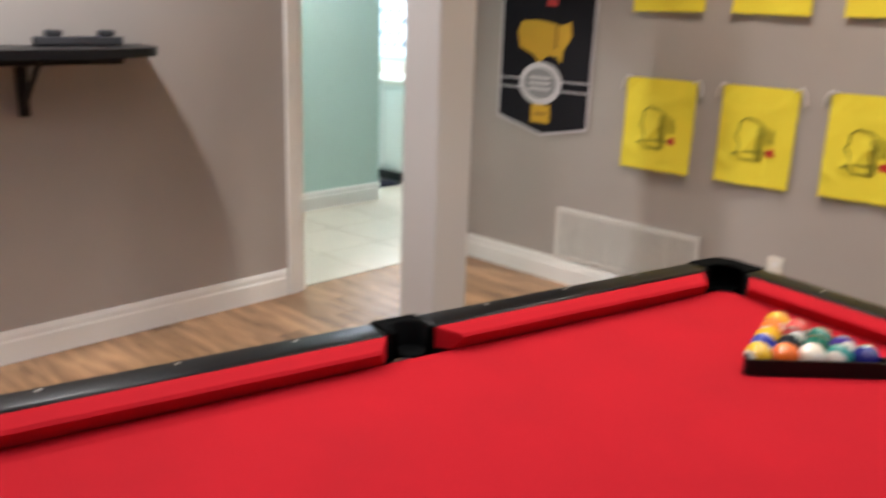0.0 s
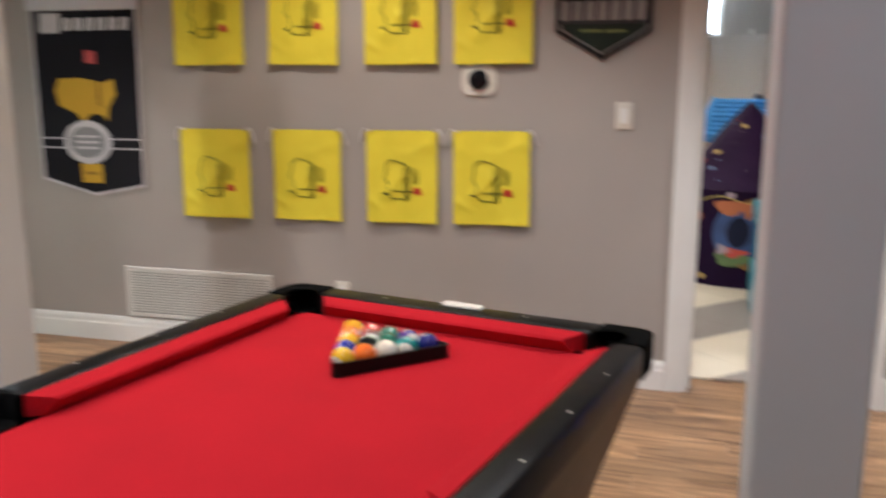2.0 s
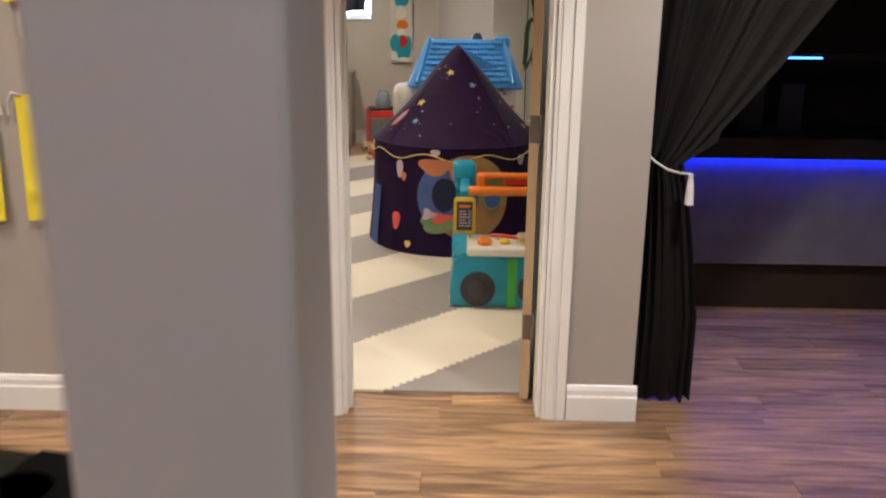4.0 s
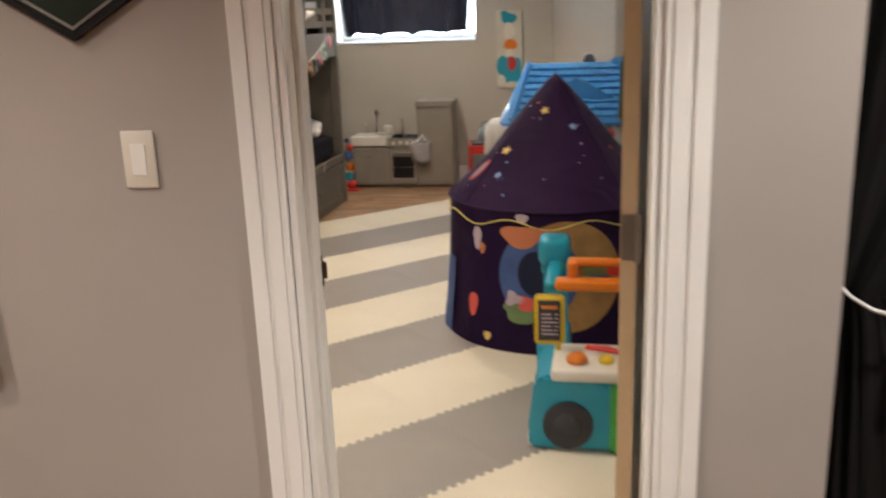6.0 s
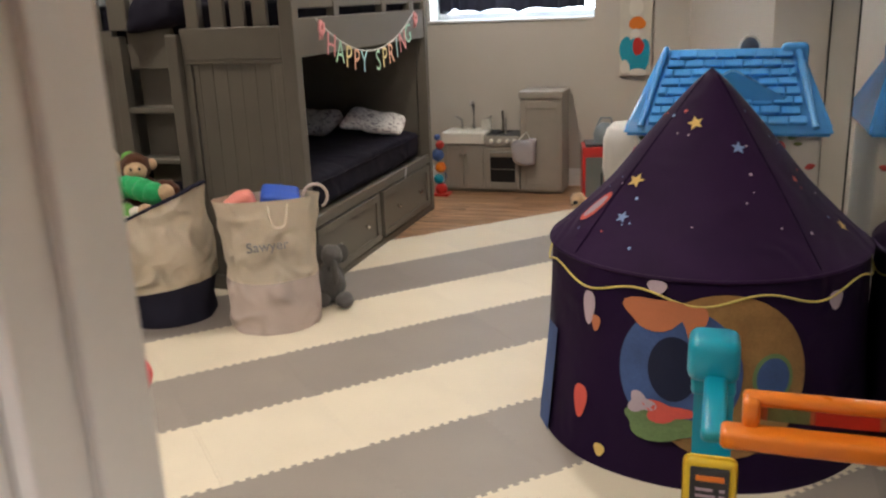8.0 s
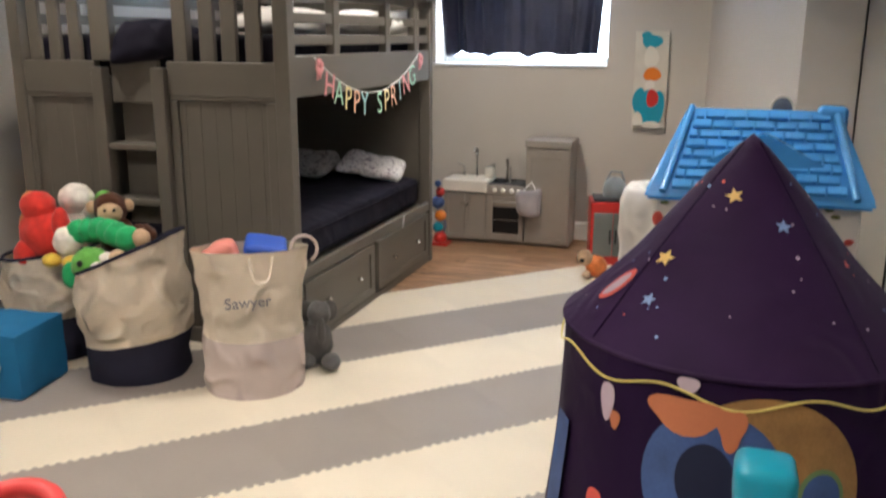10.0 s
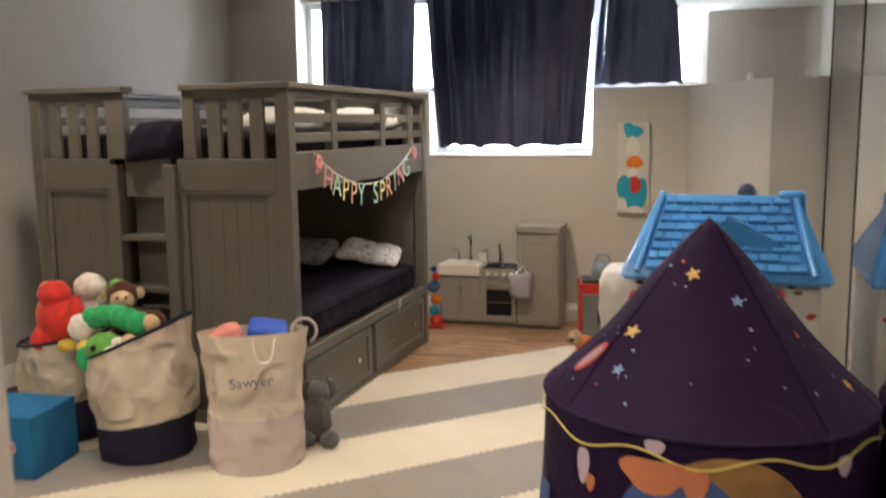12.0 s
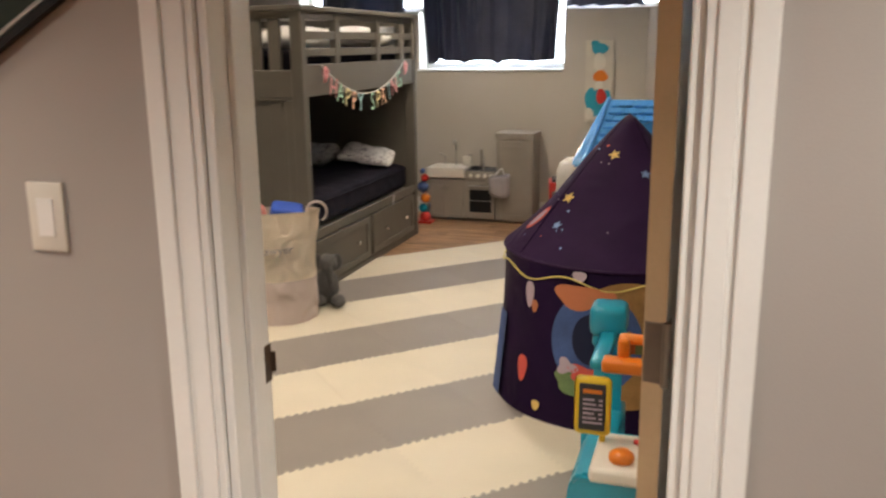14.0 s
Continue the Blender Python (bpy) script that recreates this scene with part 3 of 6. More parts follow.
M_BED = cloth("navy_bedding", (0.0075, 0.0065, 0.016), 380, 0.85, 0.2, fold=0.010)
M_PILLOW = cloth("patterned_pillowcase", (0.62, 0.60, 0.60), 300, 0.9, 0.1)
_n, _l = M_PILLOW.node_tree.nodes, M_PILLOW.node_tree.links
_v, _r = _n.new("ShaderNodeTexNoise"), _n.new("ShaderNodeValToRGB")
_v.inputs["Scale"].default_value, _v.inputs["Detail"].default_value, _v.inputs["Distortion"].default_value = 8, 1.5, 2.0
_r.color_ramp.elements[0].position, _r.color_ramp.elements[0].color = 0.36, (0.16, 0.13, 0.19, 1)
_r.color_ramp.elements[1].position, _r.color_ramp.elements[1].color = 0.47, (0.74, 0.72, 0.72, 1)
_l.new(_v.outputs[0], _r.inputs[0]), _l.new(_r.outputs[0], _n["Principled BSDF"].inputs["Base Color"])
M_WHITECLOTH = cloth("white_cotton", (0.72, 0.70, 0.67), 350, 0.9, 0.08, fold=0.02)
# near-white gloss for the bright glint at the drawer frame
M_GLINT = plain("white_glint", (0.88, 0.88, 0.90), 0.15, vary=0.02, coat=0.8)
for z, nm, seed in ((0.405, "mattress", 1), (1.322, "mattress", 2)):
    mt = thing(nm, pose(0, 0, 0), "single mattress under a navy cover in the bunk", "mattress", "bunk mattresses")
    part("cover", soft_box(BX0 + 0.04, BY0 + 0.075, z, BX1 - 0.06, BY1 - 0.07, z + 0.20, 0.05, 16, 0.012, seed), M_BED, mt, smooth=True)
    bm = bmesh.new()
    tube(bm, [(BX1 - 0.058, BY0 + 0.12 + (BY1 - BY0 - 0.24) * i / 12, z + 0.155 + 0.003 * math.sin(i * 1.7)) for i in range(13)], 0.006, 6)
    part("piping", bm, M_BED, mt, smooth=True)
    if seed == 1:
        # thin white chip drawn where a highlight sits, not a sewn-on part
        bm = bmesh.new()
        prism(bm, [(4.905, 0.345), (4.935, 0.352), (4.962, 0.418), (4.93, 0.415)], 0, 0.0015, Matrix(((0, 0, 1, BX1 - 0.0035), (1, 0, 0, 0), (0, 1, 0, 0), (0, 0, 0, 1))))
        part("glint_chip", bm, M_GLINT, mt, "shiny white chip added in place of a bright glint")


def pillow(m, sx, sy, sz, mat, label, seed):
    bm = soft_box(-sx / 2, -sy / 2, -sz / 2, sx / 2, sy / 2, sz / 2, sz * 0.45, 12, 0.02, seed)
    for v in bm.verts:
        e = max(abs(v.co.x) / (sx / 2), abs(v.co.y) / (sy / 2))
        v.co.z *= 1 - 0.6 * max(0, e - 0.3) ** 1.5
    p = thing("pillow", m, label, "pillow")
    part("pillowcase", bm, mat, p, smooth=True)


pillow(pose(-1.86, 5.16, 0.69, 12, 8, 12), 0.42, 0.32, 0.10, M_PILLOW, "white pillow with dark print on the lower bunk", 3)
pillow(pose(-2.36, 5.15, 0.69, 12, 4, 5), 0.42, 0.34, 0.13, M_PILLOW, "white pillow with dark print in the shade of the lower bunk", 4)
pillow(pose(-1.90, 4.15, 1.59, 4, 2, 20), 0.50, 0.50, 0.13, M_WHITECLOTH, "white rumpled pillow on the upper bunk", 6)
pillow(pose(-1.84, 5.05, 1.60, 4, 2, 5), 0.50, 0.62, 0.14, M_WHITECLOTH, "white rumpled pillow on the upper bunk", 7)


def letters(text, size, depth=0.0015):
    """A flat mesh of one piece of writing in the built-in font, centred."""
    cu = bpy.data.curves.new("writing", "FONT")
    cu.body, cu.size, cu.extrude, cu.align_x, cu.align_y = text, size, depth, "CENTER", "CENTER"
    ob = new("writing", cu)
    me = bpy.data.meshes.new_from_object(ob.evaluated_get(bpy.context.evaluated_depsgraph_get()))
    bpy.data.objects.remove(ob)
    bpy.data.curves.remove(cu)
    bm = bmesh.new()
    bm.from_mesh(me)
    bpy.data.meshes.remove(me)
    return bm


PASTEL = [plain("card_" + k, c, 0.7, vary=0.06) for k, c in (("pink", (0.75, 0.32, 0.33)), ("mint", (0.38, 0.66, 0.50)), ("yellow", (0.74, 0.62, 0.30)), ("peach", (0.75, 0.42, 0.28)), ("aqua", (0.36, 0.62, 0.66)))]
gar = thing("letter_garland", pose(BX1 + 0.03, 3.68, 1.42, 0, 0, 90), "pastel paper letter garland strung along the bunk", "garland")
GL = 1.47
sag = lambda u: -0.20 * (1 - (2 * u - 1) ** 2)
bm = bmesh.new()
tube(bm, [(GL * i / 24, 0, sag(i / 24)) for i in range(25)], 0.004, 6)
part("string", bm, M_WHITECLOTH, gar)
WORD = "HAPPY SPRING"
for i, ch in enumerate(WORD):
    u = 0.10 + 0.80 * i / (len(WORD) - 1)
    if ch != " ":
        tilt = math.degrees(math.atan2(sag(u + 0.02) - sag(u - 0.02), 0.04 * GL)) * 0.5
        part("letter", letters(ch, 0.17, 0.001), PASTEL[i % 5], gar, m=pose(GL * u, -0.006, sag(u) - 0.068, 90, -tilt, 0))
for u, mt in ((0.015, PASTEL[0]), (0.985, PASTEL[0])):
    bm = bmesh.new()
    for k in range(9):
        a = k * 2.4
        ball(bm, (math.cos(a) * 0.022, -0.008 - 0.003 * (k % 3), -0.03 + math.sin(a) * 0.026), 0.016, 0.007, 0.016, 8, 6)
    tube(bm, [(-0.006, -0.006, -0.04), (-0.016, -0.006, -0.09)], 0.005, 6)
    tube(bm, [(0.006, -0.006, -0.04), (0.018, -0.006, -0.085)], 0.005, 6)
    part("rosette", bm, mt, gar, "small pink paper rosette", True, pose(GL * u, -0.004, sag(u)))
bm = soft_box(-2.50, BY0 - 0.012, 1.402, -2.19, BY0 + 0.34, 1.575, 0.06, 16, 0.035, 31)
bk = thing("rumpled_blanket", pose(0, 0, 0), "rumpled navy blanket bunched at the top of the bunk ladder", "blanket")
part("blanket", bm, M_BED, bk, smooth=True)
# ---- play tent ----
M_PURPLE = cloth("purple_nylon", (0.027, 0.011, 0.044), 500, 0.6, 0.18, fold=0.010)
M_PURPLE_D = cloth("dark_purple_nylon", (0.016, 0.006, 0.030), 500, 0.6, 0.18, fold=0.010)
for _m in (M_PURPLE, M_PURPLE_D):
    _m.node_tree.nodes["Principled BSDF"].inputs["Specular IOR Level"].default_value = 0.1
M_GOLD = plain("gold_star_print", (0.72, 0.50, 0.16), 0.6)
M_SKYBLUE = plain("blue_star_print", (0.22, 0.34, 0.60), 0.6)
M_REDPRINT = plain("red_print", (0.62, 0.09, 0.07), 0.6)
M_PALE = plain("pale_print", (0.45, 0.36, 0.43), 0.6)
M_YELLOW = plain("yellow_trim", (0.66, 0.55, 0.16), 0.6)
M_NAVYP = plain("navy_mesh_window", (0.012, 0.016, 0.045), 0.7)
M_PLANET = plain("ochre_planet_print", (0.29, 0.155, 0.05), 0.7, vary=0.35, scale=9)
M_GREENP = plain("green_print", (0.14, 0.22, 0.09), 0.7, vary=0.3, scale=12)
M_ORANGEP = plain("orange_print", (0.48, 0.16, 0.07), 0.7)
M_BLUEP = plain("blue_print", (0.045, 0.09, 0.25), 0.7, vary=0.25, scale=12)
TR, TE, TZ, TT = 0.538, 0.538, 0.645, 1.228
tent = thing("play_tent", pose(0.40, 2.70, 0.012), "purple round play tent with printed stars and planets", "play tent")


def tent_r(z):
    return TR - 0.010 * math.sin(z / 0.6 * math.pi) + 0.036 * (1 - z / 0.64)


bm = bmesh.new()
ridge = lambda a, z: 1 - 0.012 * abs(math.sin(a * 3 + 0.4))
lathe(bm, [(tent_r(z), z) for z in np.linspace(0, 0.64, 9)], 72, wob=ridge)
lathe(bm, [(tent_r(z) - 0.006, z) for z in np.linspace(0.64, 0, 9)], 72, wob=ridge)
for v in bm.verts:
    v.co.y -= 0.085 * (1 - v.co.z / 0.64)
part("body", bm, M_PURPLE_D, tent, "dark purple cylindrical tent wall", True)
bm = bmesh.new()
cone = lambda u: (TE * (1 - u) ** 0.94 + 0.004, TZ + (TT - TZ) * (u ** 1.04))
roofwob = lambda a, z: 1 - 0.10 * (abs(math.sin(a * 2 + 1.72)) - 0.25) * min(1, (TT - z) * 3) * min(1, max(0, z - TZ) * 5)
prof = [(TE - 0.02, TZ - 0.012), (TE + 0.003, TZ - 0.006)] + [cone(i / 14) for i in range(14)] + [(0.0, TT)]
lathe(bm, prof, 72, wob=roofwob)
part("roof", bm, M_PURPLE, tent, "purple cone roof with a lighter rim", True)
bm = bmesh.new()
tube(bm, [(math.cos(a) * (TE + 0.002), math.sin(a) * (TE + 0.002), TZ - 0.004) for a in np.linspace(0, math.tau, 72, endpoint=False)], 0.007, 6, True)
part("rim", bm, M_PURPLE, tent, smooth=True)
bm = bmesh.new()
tube(bm, [(math.cos(a) * (tent_r(0.56) + 0.006), math.sin(a) * (tent_r(0.56) + 0.008) - 0.006, 0.585 + 0.02 * math.sin(a * 9)) for a in np.linspace(0, math.tau, 160, endpoint=False)], 0.0036, 5, True)
part("wavy_trim", bm, M_YELLOW, tent, "yellow wavy trim", True)


def on_body(a, z, lift=0.004):
    r = tent_r(z) + lift
    return Vector((math.cos(a) * r, math.sin(a) * r - 0.085 * (1 - z / 0.64), z))


def on_roof(a, u, lift=0.004):
    r, z = cone(u)
    r = r * roofwob(a, z) + lift
    return Vector((math.cos(a) * r, math.sin(a) * r, z + lift * 0.6))


def patch(name, outline, where, a0, h0, sx, mat, lift, parent, label=""):
    """A printed patch that follows the tent: outline in metres round the centre (angle a0, height h0)."""
    bm = bmesh.new()
    c = bm.verts.new(where(a0, h0, lift))
    inner = [bm.verts.new(where(a0 + x * 0.5 / sx[0], h0 + y * 0.5 / sx[1], lift)) for x, y in outline]
    outer = [bm.verts.new(where(a0 + x / sx[0], h0 + y / sx[1], lift)) for x, y in outline]
    k = len(outline)
    for i in range(k):
        j = (i + 1) % k
        bm.faces.new((c, inner[i], inner[j])), bm.faces.new((inner[i], outer[i], outer[j], inner[j]))
    return part(name, bm, mat, parent, label)


def disc(r, ry=None, n=28, w=0.0, ph=0):
    return [(math.cos(t) * r * (1 + w * math.sin(3 * t + ph)), math.sin(t) * (ry or r) * (1 + w * math.sin(3 * t + ph))) for t in np.linspace(0, math.tau, n, endpoint=False)]


def star(r, rot=0.3):
    return [(math.cos(rot + i * math.pi / 5) * (r if i % 2 == 0 else r * 0.45), math.sin(rot + i * math.pi / 5) * (r if i % 2 == 0 else r * 0.45)) for i in range(10)]


SB = (TR, 1.0)


def sr(u):
    return (max(0.08, cone(u)[0]), math.hypot(TE, TT - TZ))


AF = math.atan2(-2.9, 0.0)
for a, u, r, mat in ((-1.83, 0.72, 0.028, M_GOLD), (-2.30, 0.42, 0.030, M_GOLD), (-1.15, 0.60, 0.024, M_SKYBLUE), (-2.22, 0.24, 0.024, M_SKYBLUE),
                     (-0.55, 0.42, 0.016, M_REDPRINT), (-0.35, 0.16, 0.026, M_GOLD), (2.6, 0.5, 0.03, M_GOLD), (0.9, 0.4, 0.03, M_GOLD)):
    patch("star", star(r, a), on_roof, a, u, sr(u), mat, 0.004, tent)
rnd = random.Random(4)
for i in range(34):
    a, u = rnd.uniform(-3.1, 0.2), rnd.uniform(0.08, 0.8)
    patch("star_dot", disc(rnd.choice((0.003, 0.004, 0.006)), n=8), on_roof, a, u, sr(u), rnd.choice((M_PALE, M_PALE, M_SKYBLUE, M_REDPRINT)), 0.004, tent)
patch("comet", [(x * 0.85 + y * 0.52, y * 0.85 - x * 0.52) for x, y in disc(0.032, 0.082)], on_roof, -2.58, 0.25, sr(0.24), M_REDPRINT, 0.004, tent)
patch("comet", [(x * 0.85 + y * 0.52, y * 0.85 - x * 0.52) for x, y in disc(0.019, 0.062)], on_roof, -2.58, 0.25, sr(0.25), M_PALE, 0.006, tent)
for i in range(4):
    bm = bmesh.new()
    tube(bm, [on_roof((i * math.pi - 1.72) / 2, u, 0.001) for u in np.linspace(0.02, 0.96, 12)], 0.0025, 6)
    part("seam", bm, M_PURPLE_D, tent, smooth=True)
# wall prints
patch("round_print", disc(0.25, 0.25, 40), on_body, -1.42, 0.355, SB, M_PLANET, 0.004, tent, "large round planet print")
patch("round_print", disc(0.185, 0.20, 36), on_body, -1.66, 0.36, SB, M_BLUEP, 0.006, tent, "blue planet print with a hole")
patch("mesh_window", disc(0.075, 0.10, 28), on_body, -1.69, 0.37, SB, M_NAVYP, 0.010, tent, "dark mesh window")
patch("mesh_window", disc(0.062, 0.075, 24), on_body, -1.15, 0.35, SB, M_GREENP, 0.006, tent)
patch("mesh_window", disc(0.05, 0.062, 24), on_body, -1.15, 0.35, SB, M_BLUEP, 0.008, tent, "small blue window")
patch("print_shape", disc(0.10, 0.05, 24, 0.15), on_body, -1.80, 0.535, SB, M_ORANGEP, 0.009, tent)
patch("print_shape", disc(0.035, 0.055, 24, 0.2), on_body, -1.585, 0.52, SB, M_ORANGEP, 0.011, tent)
patch("print_shape", disc(0.12, 0.045, 24, 0.2, 1), on_body, -1.74, 0.19, SB, M_GREENP, 0.009, tent)
patch("print_shape", disc(0.07, 0.03, 24, 0.3, 1), on_body, -1.72, 0.235, SB, M_REDPRINT, 0.011, tent)
patch("print_shape", disc(0.04, 0.03, 24, 0.3, 2), on_body, -1.86, 0.25, SB, M_PALE, 0.011, tent)
for a, z, rx, ry, mat in ((-2.28, 0.19, 0.03, 0.055, M_REDPRINT), (-2.25, 0.505, 0.026, 0.055, M_PALE), (-2.19, 0.46, 0.018, 0.026, M_ORANGEP), (-1.80, 0.615, 0.03, 0.022, M_PALE), (-0.75, 0.56, 0.03, 0.03, M_PALE), (-2.1, 0.06, 0.02, 0.02, M_GOLD)):
    patch("print_shape", disc(rx, ry, 20, 0.1), on_body, a, z, SB, mat, 0.005, tent)
patch("side_flap", [(-0.05, -0.19), (0.05, -0.19), (0.05, 0.17), (-0.05, 0.17)], on_body, -2.68, 0.2, SB, M_BLUEP, 0.006, tent, "blue side flap")

# ---- toy food truck ----
M_TEALP = plain("teal_plastic", (0.01, 0.32, 0.46), 0.3, vary=0.06, coat=0.2)
M_ORANGE = plain("orange_plastic", (0.75, 0.20, 0.015), 0.3, vary=0.05, coat=0.2)
M_YELP = plain("yellow_plastic", (0.72, 0.50, 0.03), 0.3, vary=0.05)
M_GREENPL = plain("green_plastic", (0.06, 0.42, 0.07), 0.35, vary=0.05)
M_WHITEP = plain("white_plastic", (0.74, 0.70, 0.62), 0.35, vary=0.04)
M_GREYP = plain("dark_grey_plastic", (0.05, 0.05, 0.055), 0.5, vary=0.1)
M_REDP = plain("red_plastic", (0.55, 0.03, 0.025), 0.3, vary=0.06)
truck = thing("toy_food_truck", pose(0.385, 1.17, 0.014), "teal and orange plastic play food truck", "toy truck")
prt = lambda name, mat, f, label="", smooth=False, parent=None: part(name, f, mat, parent or truck, label, smooth)


def bm_of(*boxes, bevel=0.006, seg=2):
    bm = bmesh.new()
    for b in boxes:
        box(bm, *b, bevel, None, seg)
    return bm


bm = bmesh.new()
prism(bm, [(0.0, 0.0), (0.55, 0.0), (0.55, 0.28), (0.05, 0.28), (0.02, 0.25), (0.0, 0.10)], 0, 0.32, pose(0, 0.32, 0.0, 90))
bmesh.ops.bevel(bm, geom=bm.edges[:], offset=0.012, segments=2, affect="EDGES")
prt("body", M_TEALP, bm, smooth=True)
prt("wing", M_TEALP, bm_of((0.006, 0.318, 0.0, 0.128, 0.605, 0.275), bevel=0.014), "teal plastic side wing", True)
for x in (0.14, 0.43):
    bm = bmesh.new()
    cyl(bm, (x, 0.0, 0.10), (x, -0.018, 0.10), 0.088, seg=28)
    cyl(bm, (x, -0.018, 0.10), (x, -0.026, 0.10), 0.05, 0.04, seg=24)
    prt("wheel", M_GREYP, bm, "dark grey plastic wheel", True)
prt("foot", M_WHITEP, bm_of((-0.005, 0.02, -0.002, 0.035, 0.06, 0.05)))
prt("foot", M_WHITEP, bm_of((0.0, 0.53, -0.002, 0.04, 0.57, 0.05)))
prt("side_door", M_GREENPL, bm_of((0.285, -0.012, 0.0, 0.335, -0.001, 0.26)), "bright green side panel")
prt("counter", M_WHITEP, bm_of((0.082, -0.05, 0.280, 0.555, 0.21, 0.328), bevel=0.014, seg=3), "white plastic counter", True)
bm = bmesh.new()
prism(bm, [(0.022, 0.50), (0.118, 0.50), (0.108, 0.59), (0.032, 0.59)], 0.27, 0.56)
box(bm, 0.003, 0.470, 0.545, 0.128, 0.60, 0.655, 0.026, None, 3)
box(bm, 0.014, 0.485, 0.505, 0.121, 0.595, 0.552, 0.012, None, 2)
prt("pillar", M_TEALP, bm, "rounded teal corner pillar", True)
cn = prt("canopy", M_ORANGE, bm_of((0.085, 0.160, 0.540, 0.57, 0.225, 0.582), (0.128, 0.20, 0.575, 0.165, 0.25, 0.640), (0.128, 0.222, 0.616, 0.57, 0.262, 0.646), bevel=0.012, seg=3), "orange plastic canopy bar", True)
prt("canopy_arm", M_TEALP, bm_of((0.045, 0.19, 0.535, 0.10, 0.50, 0.57), bevel=0.012, seg=2), "teal arm from pillar to canopy", True, cn)
prt("sign_board", M_ORANGEP, bm_of((0.164, 0.236, 0.583, 0.55, 0.242, 0.617), bevel=0.001), parent=cn)
prt("sign_picture", M_GREENP, bm_of((0.18, 0.232, 0.584, 0.265, 0.2355, 0.615), bevel=0.001), parent=cn)
prt("sign_picture", M_REDP, bm_of((0.275, 0.232, 0.584, 0.40, 0.2355, 0.615), bevel=0.001), parent=cn)
MY, MZ = 0.098, -0.062
mb = lambda x0, ya, z0, x1, yb, z1, bevel, seg=2: bm_of((x0, ya + MY, z0 + MZ, x1, yb + MY, z1 + MZ), bevel=bevel, seg=seg)
fr = prt("menu_board", M_YELP, mb(0.012, 0.02, 0.413, 0.124, 0.045, 0.602, 0.018, 3), "yellow framed menu board", True)
prt("menu_face", M_GREYP, mb(0.028, 0.014, 0.432, 0.108, 0.0195, 0.583, 0.004), parent=fr)
prt("menu_header", M_ORANGE, mb(0.040, 0.0115, 0.553, 0.098, 0.0138, 0.566, 0.001), parent=fr)
for i in range(6):
    prt("menu_line", M_PALE, mb(0.040, 0.0115, 0.53 - i * 0.015, 0.075 + 0.006 * (i % 3), 0.0138, 0.536 - i * 0.015, 0.0005), parent=fr)
    prt("menu_line", M_PALE, mb(0.088, 0.0115, 0.53 - i * 0.015, 0.100, 0.0138, 0.536 - i * 0.015, 0.0005), parent=fr)
prt("support", M_YELP, bm_of((0.09, 0.13, 0.325, 0.108, 0.15, 0.37)))
for k, (x, y, r, mat, nm, lab) in enumerate(((0.17, 0.02, 0.036, M_ORANGE, "toy_burger", "orange plastic toy burger on the truck counter"), (0.27, 0.03, 0.026, M_YELP, "toy_bun", "yellow plastic toy bun on the truck counter"))):
    t = thing(nm, pose(0.385 + x, 1.17 + y, 0.346), lab, "toy food")
    bm = bmesh.new()
    lathe(bm, [(0, 0), (r, 0), (r * 1.05, r * 0.25), (r, r * 0.5), (r * 0.6, r * 0.85), (0, r)], 20)
    part("top", bm, mat, t, smooth=True)
t = thing("toy_cup", pose(0.385 + 0.36, 1.17 + 0.03, 0.345), "small pale plastic toy cup with a yellow band", "toy cup")
bm = bmesh.new()
lathe(bm, [(0, 0), (0.024, 0), (0.028, 0.05), (0.024, 0.05), (0.021, 0.006), (0, 0.006)], 18)
part("cup", bm, M_WHITEP, t, smooth=True)
bm = bmesh.new()
lathe(bm, [(0.0256, 0.012), (0.0275, 0.034)], 18)
part("band", bm, M_YELP, t, smooth=True)
t = thing("toy_tongs", pose(0.385 + 0.20, 1.17 + 0.12, 0.353, 0, 0, -18), "red plastic toy tongs on the truck counter", "toy tongs")
for s in (-1, 1):
    bm = bmesh.new()
    tube(bm, [(0.0, 0.0, 0.008), (0.07, s * 0.012, 0.012), (0.17, s * 0.004, 0.004)], [0.009, 0.008, 0.006], 8)
    part("arm", bm, M_REDP, t, smooth=True)

# ---- playhouse ----
M_BLUEROOF = plain("blue_moulded_plastic", (0.09, 0.37, 0.84), 0.22, vary=0.05, coat=0.35)
M_HOUSE = plain("cream_moulded_plastic", (0.74, 0.70, 0.64), 0.5, vary=0.08, scale=5)
M_LEAF = plain("olive_leaf_print", (0.16, 0.18, 0.06), 0.7)
PX0, PX1, PY0, PY1, PE, PR = 0.03, 0.88, 3.45, 4.22, 0.915, 1.225
house = thing("playhouse", pose(0, 0, 0.0), "cream plastic playhouse with a blue shingled roof", "playhouse")
bm = bmesh.new()
box(bm, PX0 + 0.04, PY0 + 0.05, 0.012, PX1 - 0.04, PY0 + 0.09, 0.89, 0.008)
part("front_wall", bm, M_HOUSE, house)
bm = bmesh.new()
box(bm, PX0 + 0.04, PY0 + 0.0905, 0.012, PX0 + 0.08, PY1 - 0.05, 0.89, 0.008)
part("side_wall", bm, M_HOUSE, house)
bm = bmesh.new()
box(bm, PX1 - 0.08, PY0 + 0.0905, 0.012, PX1 - 0.04, PY1 - 0.05, 0.89, 0.008)
part("side_wall", bm, M_HOUSE, house)
bm = bmesh.new()
ym = (PY0 + PY1) / 2
RL, RR = PX0 + 0.13, PX1 - 0.12
lo = [(PX0, PY0), (PX1, PY0), (PX1, PY1), (PX0, PY1)]
vb = [bm.verts.new((x, y, PE - 0.03)) for x, y in lo]
vm = [bm.verts.new((x, y, PE)) for x, y in lo]
